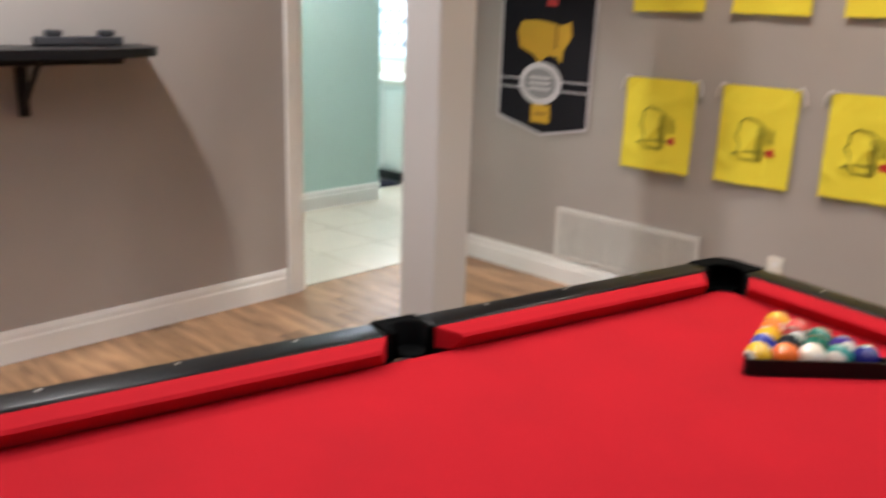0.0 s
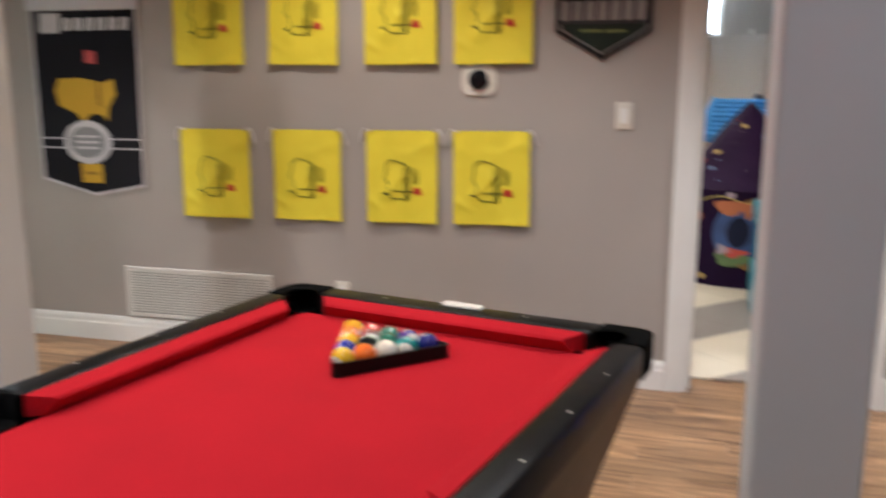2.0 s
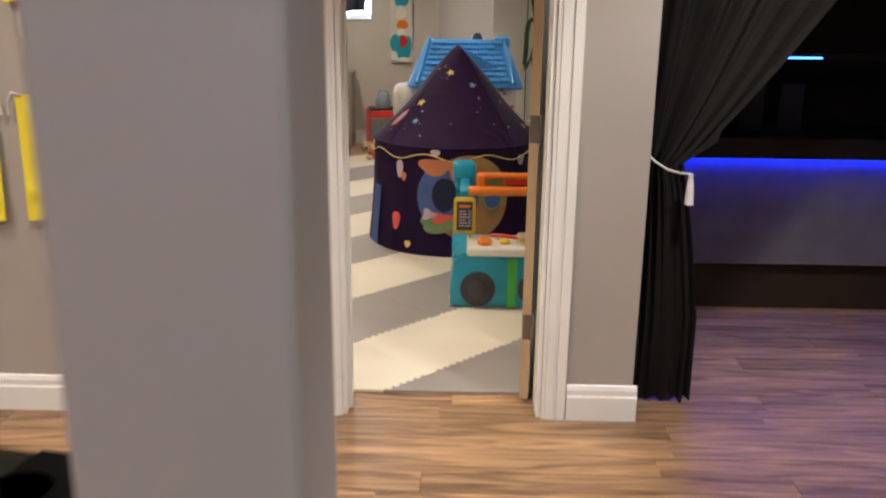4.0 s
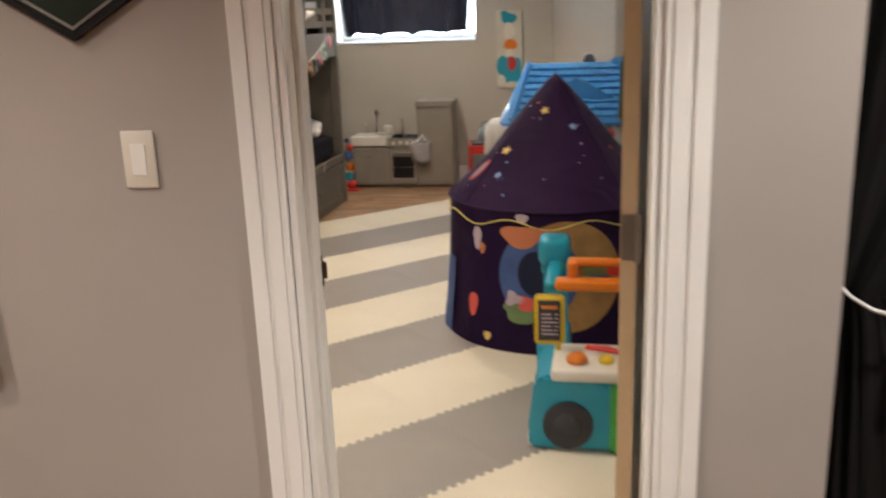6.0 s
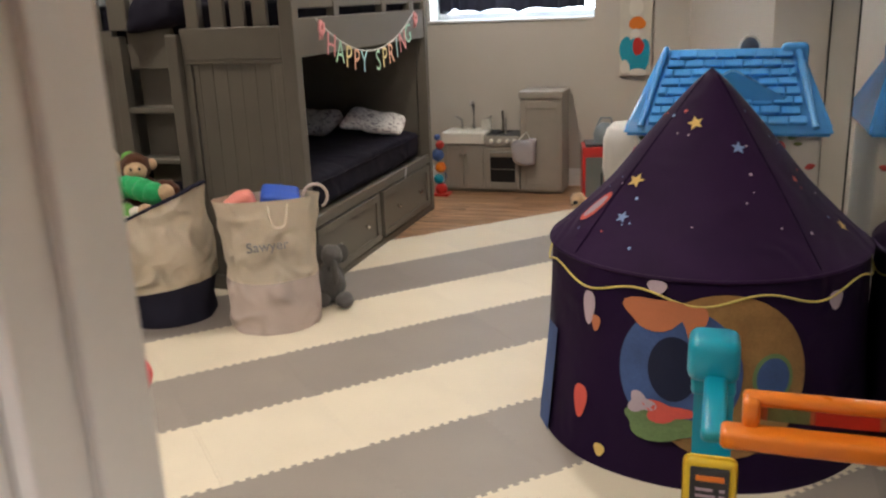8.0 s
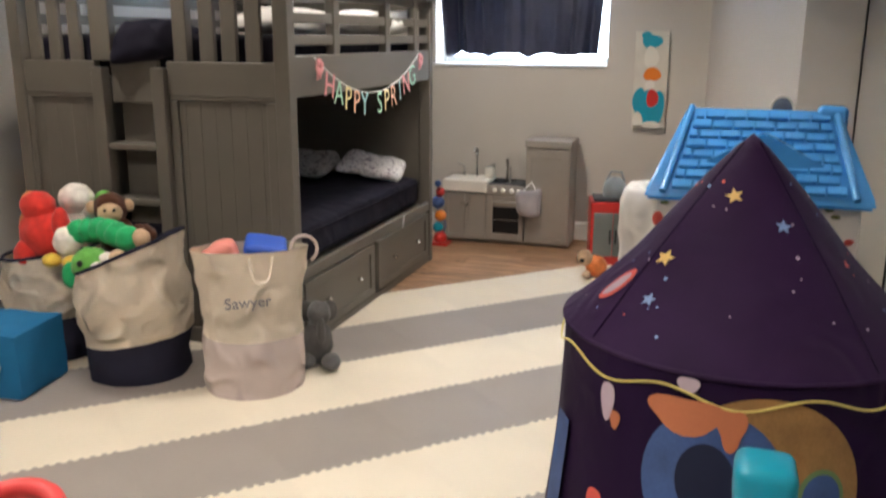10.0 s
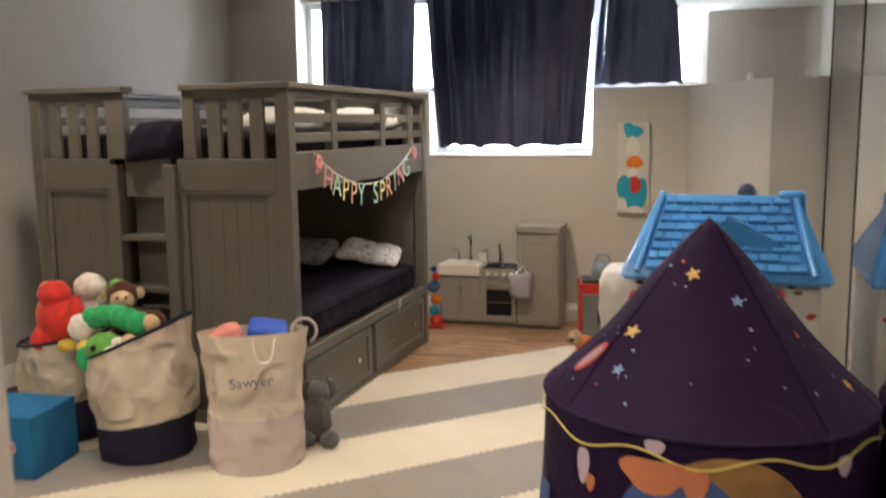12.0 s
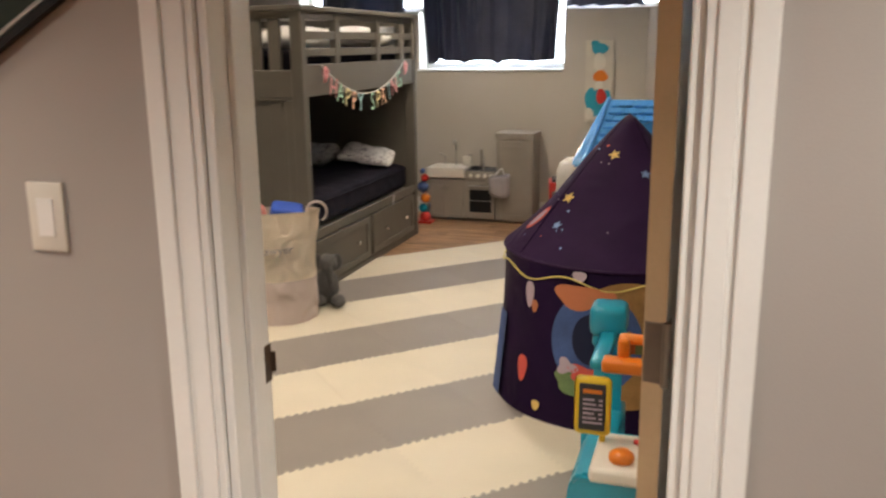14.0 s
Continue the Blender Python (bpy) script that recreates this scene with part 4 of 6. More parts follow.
vt = [bm.verts.new((RL, ym - 0.03, PR)), bm.verts.new((RR, ym - 0.03, PR)), bm.verts.new((RR, ym + 0.03, PR)), bm.verts.new((RL, ym + 0.03, PR))]
for i in range(4):
    j = (i + 1) % 4
    bm.faces.new((vb[i], vb[j], vm[j], vm[i])), bm.faces.new((vm[i], vm[j], vt[j], vt[i]))
bm.faces.new(vt), bm.faces.new(vb[::-1])
bmesh.ops.bevel(bm, geom=bm.edges[:], offset=0.012, segments=2, affect="EDGES")
roof = part("roof", bm, M_BLUEROOF, house, "bright blue moulded roof", True)
SL = math.hypot(ym - 0.03 - PY0, PR - PE)
slope = math.degrees(math.atan2(PR - PE, ym - 0.03 - PY0))
face = pose(0, PY0, PE, slope, 0, 0)
ins = lambda v: (PX0 + 0.07 + (RL - PX0 - 0.05) * v / SL, PX1 - 0.07 - (PX1 - RR - 0.05) * v / SL)
rows = 8
for i in range(rows):
    v0, v1 = 0.02 + i * (SL - 0.03) / rows, 0.02 + (i + 1) * (SL - 0.03) / rows - 0.006
    a, b = ins(v0)[0] + 0.03, ins(v0)[1] - 0.03
    w = 0.082
    x = a - (0.5 * w if i % 2 else 0)
    while x < b - 0.01:
        x0, x1 = max(a, x), min(b, x + w - 0.007)
        if x1 - x0 > 0.015:
            bm = bmesh.new()
            box(bm, x0, v0, 0.002, x1, v1, 0.010, 0.0035)
            for q in bm.verts:
                if q.co.z > 0.006:
                    q.co.z += 0.012 * (1 - (q.co.y - v0) / (v1 - v0)) + 0.003 * math.sin(x * 47 + i * 5)
            part("shingle", bm, M_BLUEROOF, roof, m=face)
        x += w
for side in (0, 1):
    bm = bmesh.new()
    pts = [face @ Vector((ins(v)[side], v, 0.012)) for v in (0.0, SL)]
    tube(bm, pts, 0.014, 10)
    part("edge_bead", bm, M_BLUEROOF, roof, smooth=True)
bm = bmesh.new()
box(bm, RR - 0.085, ym - 0.07, PR - 0.10, RR + 0.03, ym + 0.05, PR + 0.025, 0.025, None, 3)
part("chimney", bm, M_BLUEROOF, roof, "blue moulded chimney block", True)
bm = bmesh.new()
xm = (PX0 + PX1) / 2 + 0.02
g = [bm.verts.new(v) for v in ((xm - 0.26, PY0 + 0.10, PE + 0.10), (xm + 0.26, PY0 + 0.10, PE + 0.10), (xm, PY0 + 0.10, PE + 0.235), (xm, PY0 + 0.31, PE + 0.235))]
bm.faces.new((g[0], g[1], g[2])), bm.faces.new((g[0], g[2], g[3])), bm.faces.new((g[1], g[3], g[2])), bm.faces.new((g[0], g[3], g[1]))
bmesh.ops.bevel(bm, geom=bm.edges[:], offset=0.008, segments=2, affect="EDGES")
part("dormer", bm, M_BLUEROOF, roof, "small blue gable", True)
rnd = random.Random(9)
for i in range(26):
    x, z = (rnd.uniform(PX0 + 0.05, PX0 + 0.26), rnd.uniform(0.72, 0.89)) if i < 13 else (rnd.uniform(PX1 - 0.30, PX1 - 0.05), rnd.uniform(0.74, 0.89))
    bm = bmesh.new()
    ball(bm, (x, PY0 + 0.046, z), 0.018, 0.006, 0.009, 8, 6)
    part("moulded_leaf", bm, M_LEAF if i % 3 else M_REDPRINT, house, smooth=True)
for x, z in ((PX0 + 0.055, 0.80), (PX1 - 0.2, 0.83)):
    bm = bmesh.new()
    ball(bm, (x, PY0 + 0.044, z), 0.022, 0.010, 0.032, 12, 8)
    part("moulded_ladybird", bm, M_REDPRINT, house, "red moulded beetle", True)
cap = thing("toy_helmet", pose(0.545, 3.945, 1.115), "small dark toy helmet with a white rim on the playhouse roof", "toy helmet")
bm = bmesh.new()
ball(bm, (0, 0, 0.1), 0.045, 0.04, 0.058, 18, 12)
part("shell", bm, plain("slate_plastic", (0.07, 0.09, 0.13), 0.3), cap, smooth=True)
bm = bmesh.new()
tube(bm, [(math.cos(a) * 0.046, -0.01, 0.1 + math.sin(a) * 0.060) for a in np.linspace(0, math.tau, 28, endpoint=False)], 0.006, 6, True)
part("rim", bm, M_WHITEP, cap, smooth=True)

# ---- things by the far wall ----
M_KITCH = plain("warm_grey_painted_board", (0.30, 0.27, 0.235), 0.5, vary=0.06, scale=8)
kit = thing("play_kitchen", pose(-1.67, 6.09, 0.0), "grey wooden play kitchen with sink, stove and tall cabinet", "play kitchen")


def kp(name, mat, *boxes, label="", parent=None, bevel=0.003):
    return part(name, bm_of(*boxes, bevel=bevel, seg=1), mat, parent or kit, label)


kp("body", M_KITCH, (0, 0.012, 0.02, 0.62, 0.30, 0.43))
kp("plinth", M_KITCH, (0.01, 0.03, 0.0, 0.95, 0.29, 0.0195))
kp("sink", M_WHITEP, (-0.008, -0.012, 0.385, 0.34, 0.29, 0.475), label="white farmhouse sink", bevel=0.008)
kp("stove_front", M_KITCH, (0.345, -0.004, 0.37, 0.62, 0.0115, 0.452))
kp("stove_top", M_GREYP, (0.345, 0.02, 0.431, 0.62, 0.28, 0.456))
for x in (0.40, 0.465, 0.53, 0.585):
    bm = bmesh.new()
    cyl(bm, (x, -0.0045, 0.412), (x, -0.026, 0.412), 0.017, 0.014, 14)
    part("stove_knob", bm, M_WHITEP, kit, "pale round knob", True)
for x0, x1 in ((0.01, 0.165), (0.17, 0.33)):
    d = kp("cabinet_door", M_KITCH, (x0, 0.0, 0.03, x1, 0.0115, 0.37))
    kp("door_moulding", M_KITCH, (x0, -0.006, 0.03, x0 + 0.03, -0.0005, 0.37), (x1 - 0.03, -0.006, 0.03, x1, -0.0005, 0.37), (x0 + 0.0305, -0.006, 0.03, x1 - 0.0305, -0.0005, 0.06), (x0 + 0.0305, -0.006, 0.34, x1 - 0.0305, -0.0005, 0.37), parent=d, bevel=0.001)
    bm = bmesh.new()
    ball(bm, ((x1 - 0.018) if x0 < 0.1 else (x0 + 0.018), -0.018, 0.30), 0.012, u=10, v=8)
    part("door_knob", bm, M_HINGE, d, smooth=True)
ov = kp("oven_door", M_KITCH, (0.35, -0.002, 0.03, 0.385, 0.0115, 0.365), (0.585, -0.002, 0.03, 0.615, 0.0115, 0.365), (0.3855, -0.002, 0.03, 0.5845, 0.0115, 0.085), (0.3855, -0.002, 0.285, 0.5845, 0.0115, 0.365), bevel=0.002)
kp("oven_window", M_BLACK, (0.386, 0.003, 0.086, 0.584, 0.009, 0.284), parent=ov, bevel=0.001)
kp("oven_rack", M_STEEL, (0.386, -0.0005, 0.185, 0.584, 0.0025, 0.190), parent=ov, bevel=0.0005)
bm = bmesh.new()
tube(bm, [(0.39, -0.022, 0.325), (0.58, -0.022, 0.325)], 0.007)
part("oven_handle", bm, M_STEEL, ov, "metal bar handle", True)
bm = bmesh.new()
tube(bm, [(0.20, 0.22, 0.475), (0.20, 0.22, 0.66), (0.20, 0.20, 0.69), (0.20, 0.15, 0.695), (0.20, 0.13, 0.67)], 0.011, 10)
tube(bm, [(0.10, 0.22, 0.475), (0.10, 0.22, 0.55), (0.05, 0.20, 0.575)], 0.009, 8)
tube(bm, [(0.30, 0.22, 0.475), (0.30, 0.22, 0.55), (0.35, 0.20, 0.575)], 0.009, 8)
part("faucet", bm, M_STEEL, kit, "brushed metal faucet", True)
tall = kp("tall_cabinet", M_KITCH, (0.63, 0.0, 0.02, 0.955, 0.30, 0.74))
kp("cabinet_cap", M_KITCH, (0.622, -0.012, 0.7405, 0.963, 0.305, 0.79), parent=tall)
kp("cabinet_door", M_KITCH, (0.64, -0.006, 0.03, 0.675, -0.0005, 0.72), (0.91, -0.006, 0.03, 0.945, -0.0005, 0.72), (0.6755, -0.006, 0.03, 0.9095, -0.0005, 0.075), (0.6755, -0.006, 0.66, 0.9095, -0.0005, 0.72), parent=tall, bevel=0.002)
hat = thing("cloth_pouch", pose(-1.005, 6.05, 0.33), "soft grey cloth pouch hanging on the play kitchen", "pouch")
part("pouch", soft_box(-0.085, -0.03, -0.10, 0.085, 0.03, 0.10, 0.03, 10, 0.02, 5), cloth("grey_felt", (0.36, 0.34, 0.36), 200), hat, smooth=True)
bm = bmesh.new()
tube(bm, [(-0.05, 0, 0.085), (0.02, 0.01, 0.16), (0.06, 0, 0.085)], 0.006)
part("loop", bm, M_WHITECLOTH, hat, smooth=True)
for k, (x, y, h, r, mat, nm) in enumerate(((-1.21, 6.22, 0.17, 0.014, M_HINGE, "toy_whisk"), (-1.18, 6.19, 0.12, 0.010, M_STEEL, "toy_spoon"))):
    t = thing(nm, pose(x, y, 0.457), "small standing metal play utensil on the stove", "toy utensil")
    bm = bmesh.new()
    tube(bm, [(0, 0, 0), (0.004, 0, h * 0.6), (0.0, 0, h)], [r, r * 0.5, r * 0.8], 8)
    part("handle", bm, mat, t, smooth=True)
t = thing("toy_pan", pose(-1.25, 6.20, 0.457), "small dark toy pan on the stove", "toy pan")
bm = bmesh.new()
lathe(bm, [(0, 0), (0.05, 0), (0.055, 0.02), (0.05, 0.02), (0.047, 0.004), (0, 0.004)], 20)
tube(bm, [(0.05, 0, 0.014), (0.12, -0.02, 0.02)], 0.006)
part("pan", bm, M_GREYP, t, smooth=True)
t = thing("toy_canister", pose(-1.36, 6.28, 0.476), "small white toy canister beside the sink", "toy canister")
bm = bmesh.new()
box(bm, -0.035, -0.03, 0, 0.035, 0.03, 0.08, 0.008, None, 2)
part("body", bm, M_WHITEP, t, smooth=True)

cart = thing("toy_oven", pose(-0.49, 5.66, 0.0, 0, 0, 12), "red toy oven cabinet with grey doors", "toy oven")
cpart = lambda name, mat, *b, label="": part(name, bm_of(*b, bevel=0.004, seg=1), mat, cart, label)
cpart("cabinet", M_REDP, (0, 0.012, 0, 0.30, 0.28, 0.44))
for x0, x1 in ((0.02, 0.148), (0.152, 0.28)):
    cpart("oven_door", plain("pewter_paint", (0.16, 0.17, 0.16), 0.5), (x0, 0, 0.07, x1, 0.0115, 0.37), label="grey oven door")
cpart("handle", M_BLACK, (0.125, -0.015, 0.16, 0.137, -0.0005, 0.26))
cpart("handle", M_BLACK, (0.163, -0.015, 0.16, 0.175, -0.0005, 0.26))
cpart("hob", M_GREYP, (0.02, 0.03, 0.4405, 0.28, 0.26, 0.46))
t = thing("toy_kettle", pose(-0.36, 5.83, 0.461), "grey toy kettle on the red toy oven", "toy kettle")
bm = bmesh.new()
lathe(bm, [(0, 0), (0.075, 0), (0.085, 0.05), (0.07, 0.10), (0.03, 0.135), (0, 0.14)], 20)
tube(bm, [(-0.06, 0, 0.10), (-0.03, 0, 0.17), (0.04, 0, 0.17), (0.065, 0, 0.10)], 0.008)
part("body", bm, plain("slate_enamel", (0.22, 0.25, 0.27), 0.35), t, smooth=True)

# a plain panel picture: flat colour shapes on pale board
pic = thing("wall_panel_picture", pose(-0.215, YB - 0.012, 1.215), "narrow pale panel painted with flat colour shapes", "picture")
bm = bmesh.new()
box(bm, -0.118, -0.02, -0.345, 0.118, 0.011, 0.345, 0.002)
part("board", bm, plain("pale_board", (0.62, 0.58, 0.50), 0.6), pic)
for k, (x, z, rx, rz, mat) in enumerate(((-0.04, 0.315, 0.035, 0.03, M_TEALP), (0.0, 0.275, 0.072, 0.048, M_TEALP), (0.0, 0.165, 0.052, 0.075, M_WHITEP), (0.012, 0.045, 0.062, 0.048, M_ORANGE), (0.0, -0.03, 0.035, 0.035, M_WHITEP),
                                          (-0.07, -0.15, 0.046, 0.10, M_TEALP), (0.065, -0.18, 0.044, 0.115, M_TEALP), (0.01, -0.19, 0.075, 0.13, M_TEALP), (0.022, -0.125, 0.042, 0.065, M_REDP), (-0.075, -0.275, 0.036, 0.05, M_WHITEP), (0.02, -0.315, 0.07, 0.026, M_WHITEP))):
    bm = bmesh.new()
    prism(bm, disc(rx, rz, 24, 0.06, k), 0, 0.0012, pose(x, -0.0203 - 0.0013 * k, z, 90))
    part("painted_shape", bm, mat, pic)
# coloured ball toy tucked between bunk and kitchen
t = thing("bead_maze_toy", pose(-1.66, 5.95, 0.0), "colourful bead and loop toy standing on the floor", "toy")
for k, (z, r, mat) in enumerate(((0.05, 0.05, M_REDP), (0.13, 0.04, M_TEALP), (0.22, 0.045, M_ORANGE), (0.32, 0.05, M_BLUEP), (0.40, 0.035, M_REDP), (0.46, 0.025, M_BLUEP))):
    bm = bmesh.new()
    ball(bm, (0.01 * (-1) ** k, 0, z), r, u=14, v=10)
    part("bead", bm, mat, t, smooth=True)
bm = bmesh.new()
tube(bm, [(0, 0, 0), (0.05, 0.02, 0.15), (-0.03, 0, 0.3), (0, 0, 0.46)], 0.006)
part("wire", bm, M_BLUEP, t, smooth=True)
bm = bmesh.new()
box(bm, -0.08, -0.06, 0, 0.08, 0.06, 0.02, 0.004)
part("base", bm, M_REDP, t)


# ---- soft toys and bags ----
def fuzz(name, color):
    return plain(name, color, 0.95, vary=0.25, scale=25, bump=0.9, grain=260, sheen=0.15)


F_RED, F_GREEN, F_LIME, F_BROWN, F_TAN, F_WHITE, F_GREY, F_ORANGE, F_YEL = (fuzz("plush_" + k, c) for k, c in (
    ("red", (0.60, 0.03, 0.02)), ("green", (0.02, 0.34, 0.11)), ("lime", (0.12, 0.36, 0.06)), ("brown", (0.07, 0.024, 0.011)), ("tan", (0.55, 0.38, 0.24)),
    ("white", (0.68, 0.64, 0.58)), ("grey", (0.10, 0.097, 0.095)), ("orange", (0.68, 0.20, 0.05)), ("yellow", (0.68, 0.48, 0.06))))


def plush(m, fur, label, spec, face=None):
    """A stuffed toy: ellipsoid limbs given as (name, x, y, z, rx, ry, rz, fur), lumpy like stuffing."""
    t = thing("plush_toy", m, label, "soft toy", "soft toys")
    for nm, x, y, z, rx, ry, rz, mat in spec:
        bm = bmesh.new()
        ball(bm, (x, y, z), rx, ry, rz, 32, 22)
        shag = 0.0015 if mat is M_BLACK else 0.010
        for v in bm.verts:
            v.co += v.normal * (noise.noise(v.co * 30) * 0.6 + noise.noise(v.co * 110) * 0.45) * min(shag, 0.16 * min(rx, ry, rz))
        part(nm, bm, mat or fur, t, smooth=True)
    return t


M_CANVAS = cloth("cream_canvas", (0.90, 0.81, 0.68), 260, 0.9, 0.06, fold=0.075)
M_TAUPE = cloth("taupe_canvas", (0.52, 0.44, 0.41), 260, 0.9, 0.06, fold=0.05)
M_NAVYC = cloth("navy_canvas", (0.018, 0.018, 0.035), 260, 0.9, 0.15)


def sack(name, m, r, h, band, low, high, label, rim=None, tilt=0.0, lean=(0, 0), waist=0.0, seed=1, flat=0.0):
    """A canvas tub: a coloured base band and a slouching open top with a tilted rim."""
    root = thing(name, m, label, "storage bag", "canvas storage bags")

    def wall(zs, grow):
        bm = bmesh.new()
        rings = []
        seg = 96
        for z in zs:
            ring = []
            for k in range(seg):
                a = k * math.tau / seg
                top = h + tilt * math.cos(a)
                zz = min(z, 1.0) * top
                f = zz / h
                rad = r * (1 - waist * math.sin(min(1, max(0, (f - 0.3) / 0.6)) * math.pi)) + grow
                rad *= 1 + 0.05 * noise.noise(Vector((math.cos(a) * 1.4, math.sin(a) * 1.4, zz * 5 + seed))) + 0.10 * (0.3 - abs(noise.noise(Vector((math.cos(a) * 1.5 + zz * 2, math.sin(a) * 1.5, zz * 9 + seed)))))
                cz = Vector((math.cos(a) * 2.6 + zz * 3, math.sin(a) * 2.6 - zz * 2, zz * 8 + seed))
                rad *= 1 + (0.09 * (0.22 - abs(noise.noise(cz))) + 0.025 * (0.2 - abs(noise.noise(cz * 2.3)))) * min(1, max(0, (f - band / h) * 5 + 0.25))
                ring.append(bm.verts.new((math.cos(a) * rad * (1 - flat * f) + lean[0] * f, math.sin(a) * rad * (1 + 0.25 * flat * f) + lean[1] * f, zz)))
            rings.append(ring)
        for A, B in zip(rings, rings[1:]):
            for k in range(seg):
                j = (k + 1) % seg
                bm.faces.new((A[k], A[j], B[j], B[k]))
        return bm, rings

    f0 = band / h
    bm, rings = wall(list(np.linspace(0, f0, 8)), 0)
    bm.faces.new(rings[0][::-1])
    part("base_band", bm, low, root, smooth=True)
    bm, _ = wall(list(np.linspace(f0, 1.0, 40)) + list(np.linspace(1.0, f0 + 0.1, 8)), 0.0)
    bmesh.ops.solidify(bm, geom=bm.faces[:], thickness=0.004)
    part("canvas_wall", bm, high, root, smooth=True)
    if rim:
        bm2, rr = wall([1.0], 0.002)
        pts = [v.co.copy() for v in rr[0]]
        bm2.free()
        bm = bmesh.new()
        tube(bm, pts, 0.008, 6, True)
        part("rim", bm, rim, root, smooth=True)
    return root


sack1 = sack("canvas_bag", pose(-1.60, 3.13, 0.012, 0, 0, -62), 0.215, 0.62, 0.24, M_TAUPE, M_CANVAS, "tall cream canvas bag with taupe base and a written name", tilt=0.0, waist=0.08, seed=3, flat=0.45)
part("writing", letters("Sawyer", 0.066, 0.004), plain("grey_ink", (0.26, 0.24, 0.25), 0.8), sack1, "grey handwritten word", m=pose(0.190, -0.005, 0.425, 90, -3, 90))
for a, dz in ((0.25, 0.0), (2.6, 0.0)):
    bm = bmesh.new()
    tube(bm, [(math.cos(a + s * 0.22) * 0.130, math.sin(a + s * 0.22) * 0.225, 0.60 - 0.11 * (1 - s ** 4)) for s in np.linspace(-1, 1, 15)], 0.007, 8)
    part("handle", bm, M_CANVAS, sack1, smooth=True)
bm = bmesh.new()
tube(bm, [(-0.03 - 0.012 * math.sin(q), 0.235 - 0.058 * math.cos(q), 0.595 + 0.058 * math.sin(q)) for q in np.linspace(-0.9, 4.2, 16)], 0.008, 8)
part("handle", bm, M_TAUPE, sack1, smooth=True)
t = thing("folded_cloth", pose(-1.68, 3.09, 0.60, 10, -20, 20), "salmon pink cloth folded in the canvas bag", "cloth")
part("cloth", soft_box(-0.13, -0.05, -0.05, 0.04, 0.06, 0.05, 0.03, 8, 0.02, 2), cloth("salmon_fleece", (0.66, 0.24, 0.20), 200), t, smooth=True)
t = thing("blue_toy_block", pose(-1.56, 3.20, 0.605, 8, 12, 30), "blue foam toy sticking out of the canvas bag", "toy block")
part("block", soft_box(-0.09, -0.09, -0.05, 0.09, 0.09, 0.045, 0.02, 6, 0.006, 2), plain("royal_blue_foam", (0.02, 0.08, 0.45), 0.6), t, smooth=True)

sack("canvas_bag", pose(-2.18, 3.10, 0.012, 0, 0, 10), 0.222, 0.58, 0.18, M_NAVYC, M_CANVAS, "cream canvas bag with navy base slouching under soft toys", rim=M_NAVYC, tilt=0.10, lean=(0.02, -0.05), waist=-0.14, seed=8)
sack("canvas_bag", pose(-2.74, 3.22, 0.012, 0, 0, 0), 0.22, 0.50, 0.20, M_NAVYC, M_CANVAS, "cream canvas bag with navy base full of soft toys", rim=M_NAVYC, tilt=0.03, waist=-0.05, seed=12)
plush(pose(-2.29, 2.96, 0.54, 0, 0, 20), F_LIME, "lime green soft toy with white muzzle", [("head", 0, 0, 0.0, 0.085, 0.08, 0.075, None), ("muzzle", 0.05, -0.06, -0.005, 0.04, 0.035, 0.03, F_WHITE), ("eye", -0.02, -0.075, 0.02, 0.014, 0.01, 0.016, M_BLACK), ("ear", -0.09, 0.0, -0.05, 0.04, 0.03, 0.06, F_GREEN), ("paw", 0.08, -0.03, 0.03, 0.035, 0.03, 0.03, F_WHITE)])
plush(pose(-2.29, 3.06, 0.63, 0, 0, 0), F_GREEN, "green fluffy caterpillar soft toy", [("segment", -0.14 + 0.055 * i, 0.015 * math.sin(i), 0.02 + 0.02 * math.sin(i * 0.65), 0.056, 0.056, 0.056, F_GREEN) for i in range(6)])
plush(pose(-2.36, 3.20, 0.69, 0, 0, 36), F_BROWN, "brown monkey soft toy with tan face", [("head", 0, 0, 0.05, 0.075, 0.07, 0.075, None), ("face", 0, -0.045, 0.04, 0.055, 0.04, 0.05, F_TAN), ("ear", -0.08, 0, 0.06, 0.025, 0.015, 0.03, F_TAN), ("ear", 0.08, 0, 0.06, 0.025, 0.015, 0.03, F_TAN), ("body", 0.02, 0.02, -0.08, 0.08, 0.07, 0.09, None), ("eye", -0.02, -0.083, 0.055, 0.007, 0.005, 0.008, M_BLACK), ("eye", 0.02, -0.083, 0.055, 0.007, 0.005, 0.008, M_BLACK)])
plush(pose(-2.14, 3.12, 0.64, 0, 0, 0), F_BROWN, "rust brown soft toy in the bag", [("body", 0, 0, 0, 0.07, 0.06, 0.06, F_BROWN), ("head", 0.04, -0.06, 0.01, 0.045, 0.04, 0.04, F_TAN)])
plush(pose(-2.16, 2.98, 0.56, 0, 0, 0), F_TAN, "tan soft toy with blue scarf", [("body", 0, 0, 0, 0.05, 0.045, 0.05, F_TAN), ("scarf", -0.05, -0.02, -0.01, 0.04, 0.03, 0.025, M_BLUEP)])
plush(pose(-2.66, 3.10, 0.62, 0, 0, 0), F_RED, "bright red shaggy soft toy", [("body", 0, 0, 0.0, 0.12, 0.09, 0.12, None), ("head", -0.02, 0.0, 0.13, 0.08, 0.075, 0.07, None), ("arm", 0.12, -0.02, 0.05, 0.04, 0.04, 0.09, None), ("leg", -0.06, -0.06, -0.10, 0.06, 0.05, 0.08, None)])
